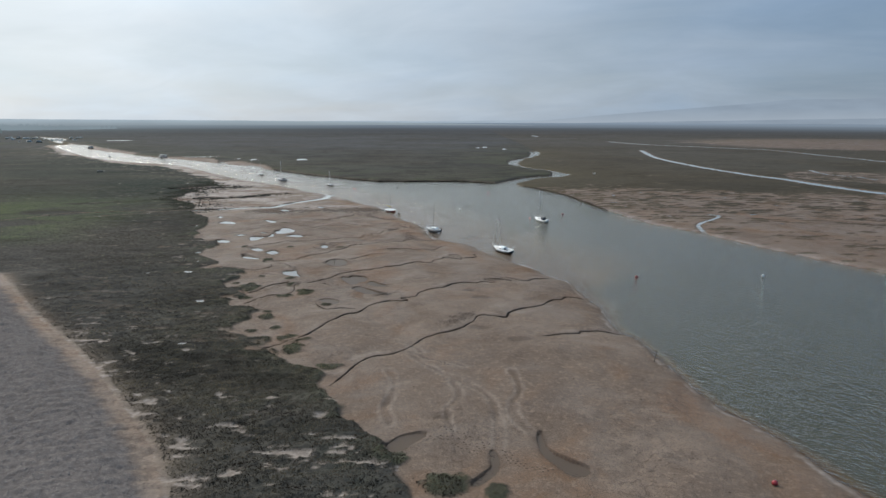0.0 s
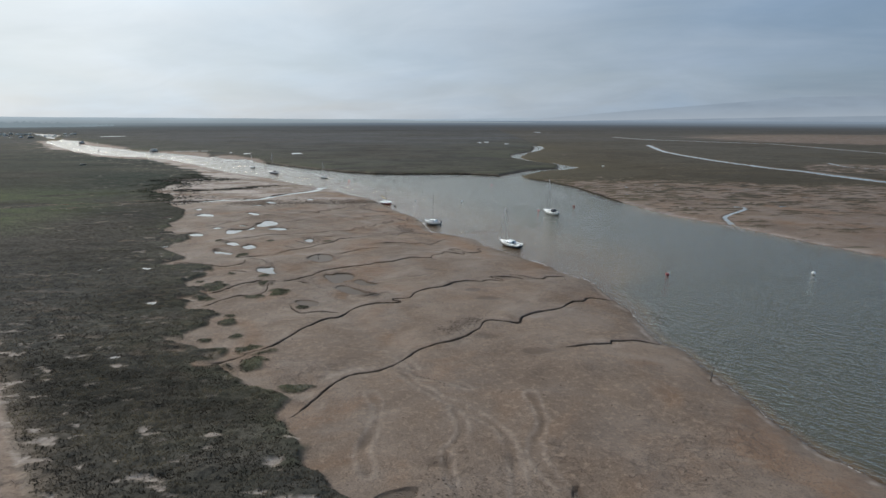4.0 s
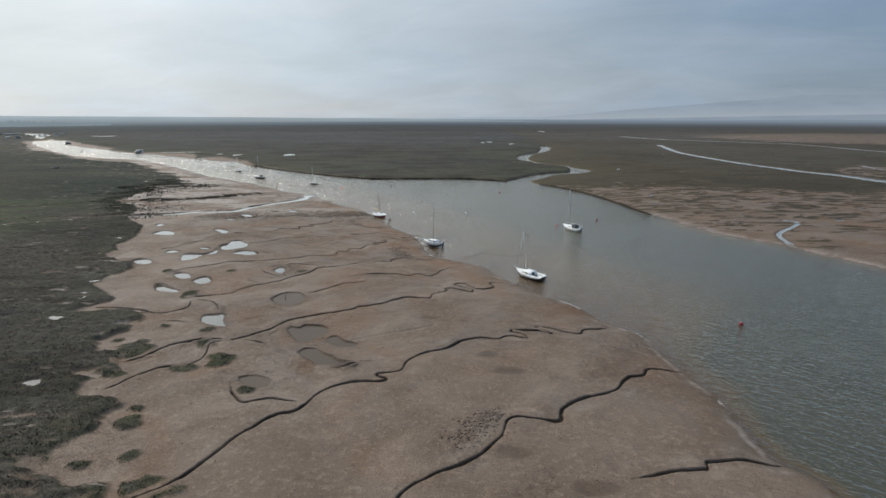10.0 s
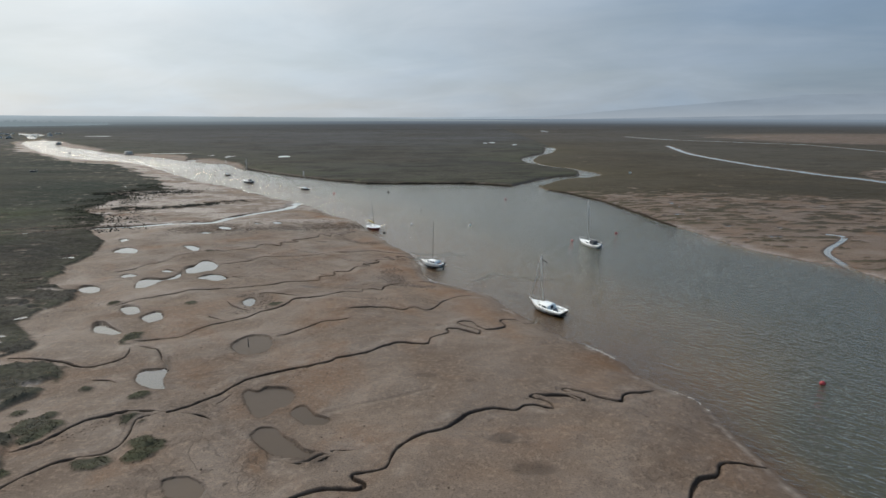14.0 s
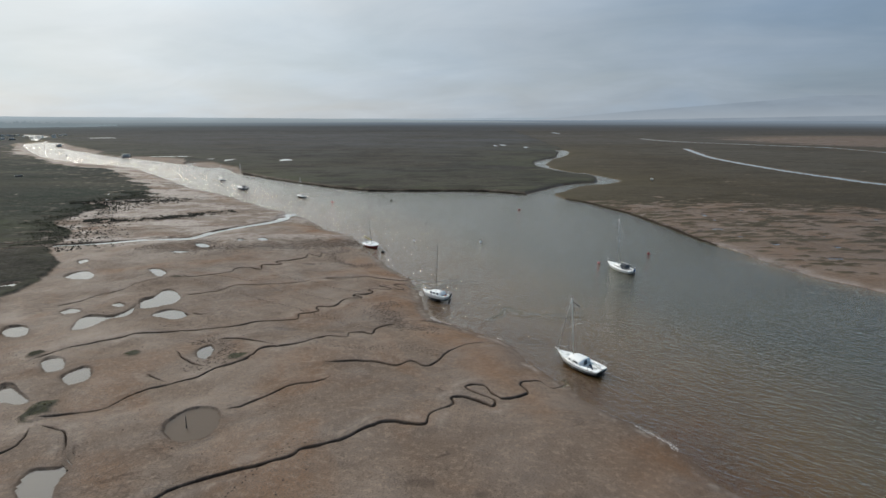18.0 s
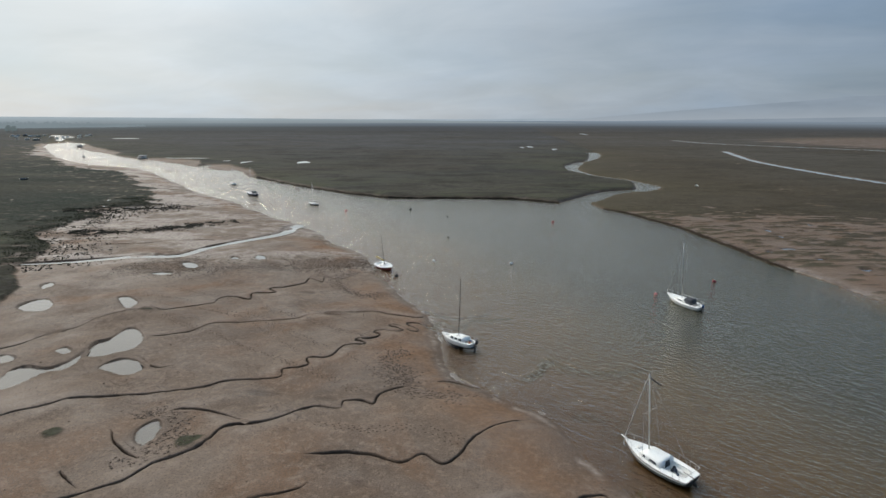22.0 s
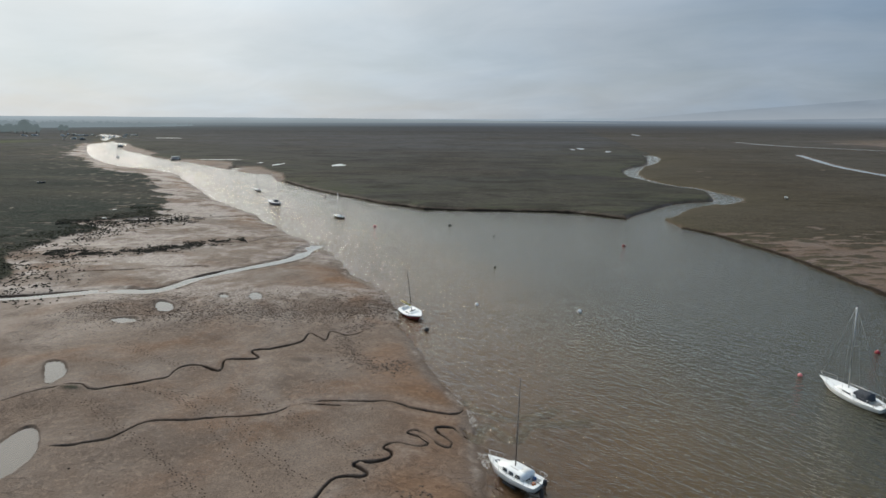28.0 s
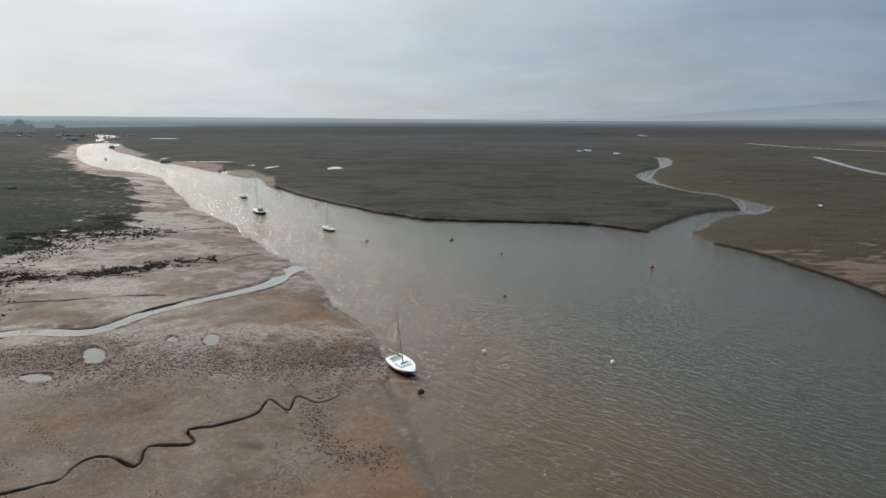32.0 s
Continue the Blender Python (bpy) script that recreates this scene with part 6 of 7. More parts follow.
def outboard(boat, h, cover, y=0.35):
    x, z = -h.L * 0.5 - 0.12, h.sheer(0)
    engine = part("outboard", block(bmesh.new(), x - 0.22, x + 0.16, y - 0.14, y + 0.14, z - 0.05, z + 0.42, 0.8, 0.04), cover, boat, "hooded outboard motor")
    part("leg", tube(bmesh.new(), (x - 0.05, y, z), (x - 0.12, y, z - 0.75), 0.06, 0.045), M_RUBBER, engine)
    part("bracket", block(bmesh.new(), x + 0.02, x + 0.22, y - 0.09, y + 0.09, z - 0.3, z), M_ALLOY, engine)


def rudder(boat, h, deep):
    x = -h.L * 0.5 - 0.06
    bm = block(bmesh.new(), x - 0.34, x + 0.04, -0.025, 0.025, -deep, h.sheer(0) * 0.7, 0.82, 0.01)
    blade = part("rudder", bm, M_FOUL, boat)
    part("tiller", tube(bmesh.new(), (x - 0.05, 0, h.sheer(0) + 0.06), (x + 1.0, 0.05, h.sheer(0) + 0.2), 0.028, 0.02), M_WOOD, blade)


def hull_parts(boat, h, upper, lower, split=0.62, stripe=None, rail=M_WOOD):
    part("topsides", h.skin(0, split), upper, boat)
    part("bottom", h.skin(split, 1.0), lower, boat)
    if stripe:
        part("waterline_stripe", h.skin(split - 0.09, split + 0.02, 3, 0.008), stripe, boat)
    part("toe_rail", h.rail(), rail, boat)


def black_and_white_sloop(at, turn, heel):
    boat = thing("sailboat", at, turn, heel)
    h = Hull(7.5, 2.75, 0.80, 0.7, 0.74)
    hull_parts(boat, h, M_WHITE, M_BLACK, 0.25, None, M_WOOD)
    part("waterline_stripe", h.skin(0.40, 0.44, 3, 0.008), M_WHITE, boat)
    part("deck", h.deck((0.07, 0.36)), M_WHITE, boat)
    well = part("cockpit", h.well((0.07, 0.36), 0.45), M_WHITE, boat, "open cockpit well, cluttered")
    for y in (-0.42, 0.42):
        part("cockpit_seat", block(bmesh.new(), -3.2, -1.3, y - 0.16, y + 0.16, 0.40, 0.56, 1, 0.02), M_WHITE, well)
    roof = part("cabin", coachroof(h, 0.36, 0.70, 0.50, 0.74), M_WHITE, boat)
    for side in (1, -1):
        part("window", cabin_window(h, 0.41, 0.53, 0.50, 0.74, side), M_SMOKE, roof, "long smoked cabin window")
        part("window", cabin_window(h, 0.58, 0.625, 0.50, 0.74, side), M_SMOKE, roof)
    part("companionway", block(bmesh.new(), -1.16, -1.10, -0.32, 0.32, 0.6, 1.2, 0.8), M_TARP, roof, "dark companionway boards")
    part("sliding_hatch", block(bmesh.new(), -1.1, -0.45, -0.36, 0.36, 1.21, 1.29, 0.94, 0.02), M_CREAM, roof)
    part("fore_hatch", block(bmesh.new(), 1.75, 2.25, -0.25, 0.25, 0.92, 1.02, 0.92, 0.02), M_CREAM, boat)
    rig(boat, h, 0.62, 1.2, 9.2, 0.85, M_CREAM)
    part("burgee", pipe([(0.86, -0.02, 8.72), (0.62, -0.25, 8.45), (0.42, -0.45, 8.22), (0.26, -0.60, 8.02), (0.22, -0.72, 7.98)], 0.06), M_BLACK, boat, "limp black flag at the spreader halyard")
    part("furled_jib", tube(bmesh.new(), (3.72, 0, 1.3), (1.0, 0, 8.9), 0.030, 0.022), M_CREAM, boat, "rolled pale headsail on the forestay")
    pulpit(boat, h, 0.6)
    part("bowsprit", tube(bmesh.new(), (3.3, 0, 1.08), (4.15, 0, 1.3), 0.07, 0.05), M_WHITE, boat)
    part("bow_roller", block(bmesh.new(), 3.5, 3.75, -0.07, 0.07, 1.05, 1.18), M_ALLOY, boat)
    part("anchor", pipe([(3.75, 0.05, 1.05), (3.8, 0.05, 0.5), (3.65, 0.2, 0.56)], 0.035), M_ALLOY, boat)
    rudder(boat, h, -0.12)
    part("keel", block(bmesh.new(), -1.4, 1.0, -0.12, 0.12, -1.0, -0.5, 0.9), M_FOUL, boat)
    for x, y in ((-1.75, 0.2), (-1.9, -0.1), (-2.4, 0.3), (-1.6, -0.32)):
        part("cockpit_bag", block(bmesh.new(), x - 0.16, x + 0.16, y - 0.14, y + 0.14, 0.38, 0.74, 0.75, 0.05), M_TARP if x > -1.8 else M_NAVY, boat)
    part("coiled_rope", lathe([(0.12, 0.90), (0.22, 0.91), (0.22, 0.97), (0.12, 0.98)]), M_CREAM, boat).location = (2.9, 0.1, 0)
    return tagged(boat, "white sloop with a black lower hull aground at the mud edge", "sailboat")


def twin_keel_cruiser(at, turn, heel):
    boat = thing("sailboat", at, turn, heel)
    h = Hull(5.9, 2.5, 0.72, 0.45, 0.82)
    hull_parts(boat, h, M_WHITE, M_FOUL, 0.66, M_CREAM, M_CREAM)
    part("deck", h.deck((0.05, 0.24)), M_WHITE, boat)
    part("cockpit", h.well((0.05, 0.24), 0.5), M_CREAM, boat)
    roof = part("cabin", coachroof(h, 0.22, 0.78, 0.55, 0.78, 0.64), M_WHITE, boat)
    for side in (1, -1):
        for s in (0.26, 0.38, 0.50):
            part("window", cabin_window(h, s, s + 0.095, 0.55, 0.78, side, 0.2, 0.74), M_SMOKE, roof, "square smoked cabin window")
    part("companionway", block(bmesh.new(), -1.64, -1.58, -0.3, 0.3, 0.55, 1.18, 0.85), M_SMOKE, roof)
    part("sliding_hatch", block(bmesh.new(), -1.6, -0.9, -0.34, 0.34, 1.22, 1.30, 0.94, 0.02), M_CREAM, roof)
    part("handrail", pipe([(-0.9, 0.42, 1.24), (-0.2, 0.42, 1.3), (0.3, 0.42, 1.24)], 0.02), M_WOOD, roof)
    rig(boat, h, 0.47, 1.2, 9.2, 0.0, M_POST, False, -0.3)
    pulpit(boat, h, 0.5)
    for y in (-0.62, 0.62):
        part("bilge_keel", block(bmesh.new(), -0.9, 0.75, y - 0.06, y + 0.06, -0.75, -0.25, 0.8, 0.02), M_FOUL, boat, "weedy bilge keel standing on the mud")
    rudder(boat, h, 0.65)
    part("anchor_chain", pipe([(1.5, 0.1, 0.86), (1.8, -0.2, 0.88), (2.0, 0.15, 0.90), (1.6, 0.3, 0.86), (1.35, -0.1, 0.86)], 0.05), M_FOUL, boat, "dark heap of chain on the foredeck")
    part("hatch_board", block(bmesh.new(), 0.95, 1.35, -0.3, 0.3, 0.84, 0.90, 0.95, 0.01), M_WOOD, boat)
    outboard(boat, h, M_BLACK, -0.4)
    part("fender", lathe([(0.02, 0.55), (0.16, 0.6), (0.2, 0.75), (0.14, 0.87), (0.02, 0.91)]), M_ORANGE, boat, "orange fender in the cockpit").location = (-2.5, 0.35, 0)
    part("sail_cover", block(bmesh.new(), -2.25, -1.85, -0.5, -0.15, 0.6, 0.95, 0.7, 0.06), M_BLUE, boat, "bundle of blue canvas")
    return tagged(boat, "small white twin-keel cruiser with square windows, standing on its keels", "sailboat")


def red_day_sailer(at, turn, heel):
    boat = thing("sailboat", at, turn, heel)
    h = Hull(6.3, 2.8, 0.66, 0.4, 0.74)
    hull_parts(boat, h, M_WHITE, M_RED, 0.30, M_RED, M_CREAM)
    part("deck", h.deck((0.06, 0.36)), M_WHITE, boat)
    part("cockpit", h.well((0.06, 0.36), 0.4), M_WHITE, boat)
    roof = part("cabin", coachroof(h, 0.38, 0.68, 0.28, 0.66), M_WHITE, boat)
    for side in (1, -1):
        part("window", cabin_window(h, 0.43, 0.50, 0.28, 0.66, side), M_SMOKE, roof)
        part("window", cabin_window(h, 0.55, 0.585, 0.28, 0.66, side), M_SMOKE, roof)
    part("hatch", block(bmesh.new(), 0.25, 0.5, -0.55, 0.55, 0.99, 1.04, 0.95, 0.01), M_BLACK, roof, "long dark hatch cover")
    rig(boat, h, 0.5, 0.9, 7.8, 0.0, M_POST, False, -0.15)
    part("forestay", tube(bmesh.new(), (2.95, 0, 0.85), (0.15, 0, 7.5), 0.012, 0.012, 5), M_WIRE, boat)
    part("boom", tube(bmesh.new(), (-0.05, -0.08, 1.7), (-0.95, -1.25, 2.75), 0.14, 0.13), M_YELLOW, boat, "short yellow boom swung out")
    rudder(boat, h, 0.45)
    part("keel", block(bmesh.new(), -0.8, 0.8, -0.1, 0.1, -0.6, -0.3, 0.85), M_FOUL, boat)
    part("cleat", block(bmesh.new(), 2.55, 2.7, -0.04, 0.04, 0.84, 0.92), M_ALLOY, boat)
    pts = [h.point(s, 0, 1) + Vector((0, 0, 0.35)) for s in (0.16, 0.08, 0.01)]
    part("stern_rail", pipe(pts + [Vector((p.x, -p.y, p.z)) for p in reversed(pts)], 0.02), M_ALLOY, boat)
    return tagged(boat, "white-decked red-hulled day sailer leaning on the shallows", "sailboat")


def white_yacht(at, turn, heel, hull=M_WHITE, low=M_FOUL, length=9.0, tall=11.0, label="", tender=True):
    boat = thing("sailboat", at, turn, heel)
    h = Hull(length, length * 0.32, 0.085 * length, 0.07 * length, 0.6)
    hull_parts(boat, h, hull, low, 0.72, None, M_CREAM)
    part("deck", h.deck((0.08, 0.36)), M_WHITE, boat)
    part("cockpit", h.well((0.08, 0.36), 0.45), M_CREAM, boat)
    roof = part("cabin", coachroof(h, 0.36, 0.70, 0.36, 0.6), M_WHITE, boat)
    for side in (1, -1):
        part("window", cabin_window(h, 0.42, 0.56, 0.36, 0.6, side), M_SMOKE, roof)
    rig(boat, h, 0.54, h.F + 0.3, tall, 0.8, M_ALLOY)
    x, z = length * 0.04, h.F + 1.0
    part("boom", tube(bmesh.new(), (x, 0, z), (-length * 0.40, 0.1, z + 0.25), 0.07, 0.06), M_ALLOY, boat)
    if tender:
        bm = coachroof(h, 0.20, 0.44, 0.85, 0.5)
        part("spray_hood", bm, M_TARP, boat, "collapsed dark canvas cover over the companionway")
        outboard(boat, h, M_BLUE, -0.3)
    pulpit(boat, h, 0.6)
    rudder(boat, h, 0.5)
    part("keel", block(bmesh.new(), -0.12 * length, 0.1 * length, -0.12, 0.12, -0.16 * length, -0.05 * length, 0.85), M_FOUL, boat)
    return tagged(boat, label, "sailboat")


black_and_white_sloop((17.0, 87.9, 0.10), 126.4, -6)
twin_keel_cruiser((-2.5, 116.4, 0.40), 142.0, 5)
red_day_sailer((-19.4, 159.2, 0.10), -52.2, 7)
white_yacht((35.9, 137.9, 0.0), 112, -4, length=8.4, label="white yacht with a dark cockpit cover moored in the channel")
white_yacht((-60.1, 250.3, 0.0), 139, 0, M_BLACK, M_BLACK, 6.2, 8.0, "small dark-hulled sailing boat with a white deck moored up the channel", False)
white_yacht((-93.2, 276.8, 0.0), 137, 0, M_NAVY, M_BLACK, 9.2, 11.2, "larger navy-hulled cruising yacht with a white deck moored far off")
white_yacht((-116.0, 312.6, 0.0), 135, 0, M_BLACK, M_BLACK, 6.6, 7.9, "small black-hulled sailing boat moored far up the channel", False)
white_yacht((-313.8, 496.0, 0.0), 128, 0, M_WHITE, M_NAVY, 7.6, 9.0, "pale sailing boat moored in the far bend of the channel", False)


def work_barge(at, turn, label):
    barge = thing("houseboat", at, turn)
    h = Hull(9.0, 3.2, 1.0, 0.4, 0.9)
    part("hull", h.skin(0, 1), M_STEEL, barge, "grey painted steel hull")
    part("deck", h.deck((0.1, 0.1)), M_CREAM, barge)
    house = part("deckhouse", block(bmesh.new(), -3.2, 1.9, -1.2, 1.2, 0.9, 2.7, 0.95, 0.05), M_WALL, barge)
    part("roof", block(bmesh.new(), -3.5, 2.2, -1.4, 1.4, 2.7, 2.85, 0.97, 0.03), M_CREAM, house)
    for side in (1, -1):
        for x in (-2.4, -1.0, 0.4):
            part("window", block(bmesh.new(), x, x + 0.8, side * 1.17 - 0.03, side * 1.17 + 0.03, 1.6, 2.3), M_SMOKE, house)
    part("stovepipe", tube(bmesh.new(), (-2.0, 0.4, 2.8), (-2.0, 0.4, 3.5), 0.08), M_BLACK, house)
    part("rub_rail", h.rail(0.1, 0.06), M_RUBBER, barge)
    return tagged(barge, label, "houseboat")


work_barge((-254.2, 476.2, 0.0), 172, "weathered houseboat with a long deckhouse moored by the marsh bank")
work_barge((-413.0, 636.5, 0.2), 160, "small weathered barge lying by the far bank")


def open_dinghy(at, turn, material, label):
    boat = thing("dinghy", at, turn, 6)
    h = Hull(3.6, 1.5, 0.5, 0.12, 0.8)
    part("hull", h.skin(0, 1), material, boat)
    part("gunwale", h.rail(0, 0.04), M_CREAM, boat)
    for x in (-0.9, 0.2, 1.0):
        part("thwart", block(bmesh.new(), x - 0.12, x + 0.12, -0.6, 0.6, 0.34, 0.38), M_WOOD, boat)
    return tagged(boat, label, "dinghy")


open_dinghy((-219.1, 312.4, float(height(-219.1, 312.4)) + 0.05), 40, M_NAVY, "small dark dinghy stranded on the salt marsh")
open_dinghy((100.1, 314.6, float(height(100.1, 314.6)) + 0.05), 70, M_WHITE, "small white dinghy stranded by a marsh creek")


# ---- buoys and posts ----
def buoy(at, r, material, label, ring=True):
    b = thing("mooring_buoy", at, 20)
    part("float", lathe([(0.15 * r, -0.75 * r), (0.7 * r, -0.6 * r), (0.98 * r, -0.1 * r), (0.95 * r, 0.3 * r), (0.6 * r, 0.8 * r), (0.18 * r, 0.98 * r)]), material, b)
    if ring:
        part("lifting_eye", pipe([(-0.09, 0, 0.95 * r), (-0.06, 0, 0.95 * r + 0.12), (0.06, 0, 0.95 * r + 0.12), (0.09, 0, 0.95 * r)], 0.018), M_ALLOY, b)
        part("rope", pipe([(0, 0, 0.9 * r), (r * 0.8, 0.1, r * 0.4), (r * 1.5, 0.2, 0.02), (r * 2.6, 0.1, 0.015)], 0.02), M_POST, b)
    return tagged(b, label, "buoy", "mooring buoys in the channel")


for at, r, material, label in (
        ((45.3, 61.0, 0.05), 0.34, M_BUOY_RED, "round red mooring buoy afloat in the channel"),
        ((75.2, 62.0, 0.05), 0.36, M_BUOY_WHITE, "round white mooring buoy with a dark foot"),
        ((7.7, 165.1, 0.05), 0.36, M_BUOY_WHITE, "round white mooring buoy with a dark foot"),
        ((-9.5, 166.4, 0.05), 0.32, M_BUOY_WHITE, "round white mooring buoy with a dark foot"),
        ((-16.1, 153.1, 0.05), 0.40, M_BUOY_DARK, "weed-covered dark mooring buoy beside a red boat"),
        ((32.8, 143.4, 0.05), 0.30, M_BUOY_PINK, "faded pink mooring buoy at a yacht's bow"),
        ((46.7, 152.7, 0.05), 0.36, M_BUOY_RED, "round red mooring buoy afloat in the channel"),
        ((23.4, 218.7, 0.05), 0.40, M_BUOY_RED, "round dark red mooring buoy afloat in the channel"),
        ((-23.1, 240.5, 0.10), 0.45, M_BUOY_DARK, "tall dark mooring buoy afloat in the channel"),
        ((-44.9, 236.5, 0.05), 0.40, M_BUOY_PINK, "faded pink mooring buoy afloat far up the channel"),
        ((-80.1, 296.6, 0.05), 0.45, M_BUOY_DARK, "dark mooring buoy close to the marsh bank"),
        ((-9.5, 226.9, 0.02), 0.28, M_BUOY_DARK, "small dark buoy almost awash"),
        ((-7.6, 192.9, 0.02), 0.28, M_BUOY_DARK, "small dark buoy almost awash"),
        ((32.9, -19.3, float(height(32.9, -19.3)) + 0.22), 0.30, M_BUOY_RED, "red buoy stranded on the mud with its rope")):
    buoy(at, r, material, label)


def stake(at, tall, lean, label, arms=0):
    p = thing("post", at, 0, lean, lean * 0.5)
    part("shaft", tube(bmesh.new(), (0, 0, -0.4), (0.03, 0.02, tall), 0.07, 0.045, 7), M_POST, p)
    for k in range(arms):
        part("twig", tube(bmesh.new(), (0.02, 0, tall * (0.3 + 0.15 * k)), (0.25 * (-1) ** k, 0.1, tall * (0.6 + 0.13 * k)), 0.03, 0.012, 5), M_POST, p)
    return tagged(p, label, "post")


stake((32.0, 11.7, float(height(32.0, 11.7))), 2.0, 6, "forked driftwood stake standing at the water's edge", 3)
stake((-26.1, 69.8, float(height(-26.1, 69.8))), 1.5, 2, "lone thin post standing in a shallow pool")
stake((88.4, 109.2, float(height(88.4, 109.2))), 1.5, 1, "short dark post on the sandy flat")


# ---- detail ----
rng = np.random.default_rng(7)


def joined(name, co, faces, material, label, category, smooth=False):
    """Many small pieces in one mesh."""
    me = bpy.data.meshes.new(name)
    co, faces = np.asarray(co, np.float32), np.asarray(faces, np.int32)
    n = faces.shape[1]
    me.vertices.add(len(co))
    me.vertices.foreach_set("co", co.ravel())
    me.loops.add(faces.size)
    me.loops.foreach_set("vertex_index", faces.ravel())
    me.polygons.add(len(faces))
    me.polygons.foreach_set("loop_start", np.arange(0, faces.size, n, dtype=np.int32))
    if smooth:
        me.polygons.foreach_set("use_smooth", np.ones(len(faces), bool))
    me.update(calc_edges=True)
    me.materials.append(material)
    return tagged(new(name, me), label, category, kind="stuff")


def tufts(name, x, y, tall, wide, blades, material, label, category, sink=0.04):
    """Low leafy cushions: leaning blades round each place."""
    n = len(x)
    z = height(x, y) - sink
    a = rng.uniform(0, 2 * np.pi, (n, blades))
    h = tall * rng.uniform(0.55, 1.15, (n, blades)) * rng.uniform(0.6, 1.2, (n, 1))
    lean = wide * rng.uniform(0.3, 1.1, (n, blades))
    half = wide * rng.uniform(0.28, 0.5, (n, blades))
    cx, cy = x[:, None] + 0.25 * lean * np.cos(a), y[:, None] + 0.25 * lean * np.sin(a)
    left = np.stack([cx - half * np.sin(a), cy + half * np.cos(a), np.broadcast_to(z[:, None], a.shape)], -1)
    right = np.stack([cx + half * np.sin(a), cy - half * np.cos(a), np.broadcast_to(z[:, None], a.shape)], -1)
    tip = np.stack([x[:, None] + lean * np.cos(a), y[:, None] + lean * np.sin(a), z[:, None] + h], -1)
    co = np.stack([left, right, tip], 2).reshape(-1, 3)
    return joined(name, co, np.arange(len(co)).reshape(-1, 3), material, label, category)


def scatter(n, x0, x1, y0, y1, cover, least):
    x, y = rng.uniform(x0, x1, n), rng.uniform(y0, y1, n)
    ok = cover_at(cover, x, y) > least
    return x[ok], y[ok]


x, y = scatter(330000, -88, 2, -27, 80, "veg", 0.55)
ok = (height(x, y) > 0.4) & (rng.uniform(0, 1, len(x)) < 1.15 - (y + 27) / 95) & (cloudy(x * 0.5, y, 1.5, 151) + 0.6 * cloudy(x * 0.7, y, 0.6, 152) > -0.42)
tufts("marsh_scrub", x[ok], y[ok], 0.15, 0.15, 3, M_SCRUB, "low dark grey-green salt marsh scrub with bare gaps", "marsh plants")
ix, iy = [], []
for cx, cy, rx, ry in ISLETS_A + ISLETS_B:
    n = int(rx * ry * 60)
    ix.append(cx + rx * 1.2 * rng.uniform(-1, 1, n)), iy.append(cy + ry * 1.2 * rng.uniform(-1, 1, n))
ix, iy = np.concatenate(ix), np.concatenate(iy)
ok = cover_at("veg", ix, iy) > 0.5
tufts("marsh_grass", ix[ok], iy[ok], 0.10, 0.13, 5, M_ISLET, "olive-green marsh grass on islets in the mud", "marsh plants")
x, y = scatter(110000, -150, -45, 70, 260, "veg", 0.4)
edge_d = line_distance(x, y, MARSH_EDGE)
ok = (edge_d < 16) & (y > 150) & (cloudy(x * 0.5, y, 6.0, 66) + 0.4 > edge_d / 16)
tufts("marsh_fringe", x[ok], y[ok], 0.20, 0.24, 4, M_GREEN, "dark ragged fringe of the salt marsh", "marsh plants")


def lumps(name, x, y, size, flat, material, label, category, lift=0.0):
    """Small rounded clods: squat six-sided domes."""
    n, k = len(x), 6
    z = height(x, y) + lift
    s = size * rng.uniform(0.5, 1.4, n)
    a = np.linspace(0, 2 * np.pi, k + 1)[:-1][None, :] + rng.uniform(0, 6, (n, 1))
    r = s[:, None] * rng.uniform(0.7, 1.25, (n, k))
    low = np.stack([x[:, None] + r * np.cos(a), y[:, None] + r * np.sin(a), np.broadcast_to(z[:, None] - 0.05, a.shape)], -1)
    mid = np.stack([x[:, None] + 0.65 * r * np.cos(a), y[:, None] + 0.65 * r * np.sin(a), z[:, None] + flat * s[:, None] * rng.uniform(0.6, 1, (n, k))], -1)
    top = np.stack([x, y, z + flat * 1.15 * s], -1)[:, None]
    co = np.concatenate([low, mid, top], 1)
    base = (np.arange(n) * (2 * k + 1))[:, None]
    f = []
    for i in range(k):
        j = (i + 1) % k
        f += [(i, j, k + j), (i, k + j, k + i), (k + i, k + j, 2 * k)]
    f = np.array(f).reshape(-1)
    faces = (base + f[None]).reshape(-1, 3)
    return joined(name, co.reshape(-1, 3), faces, material, label, category, True)


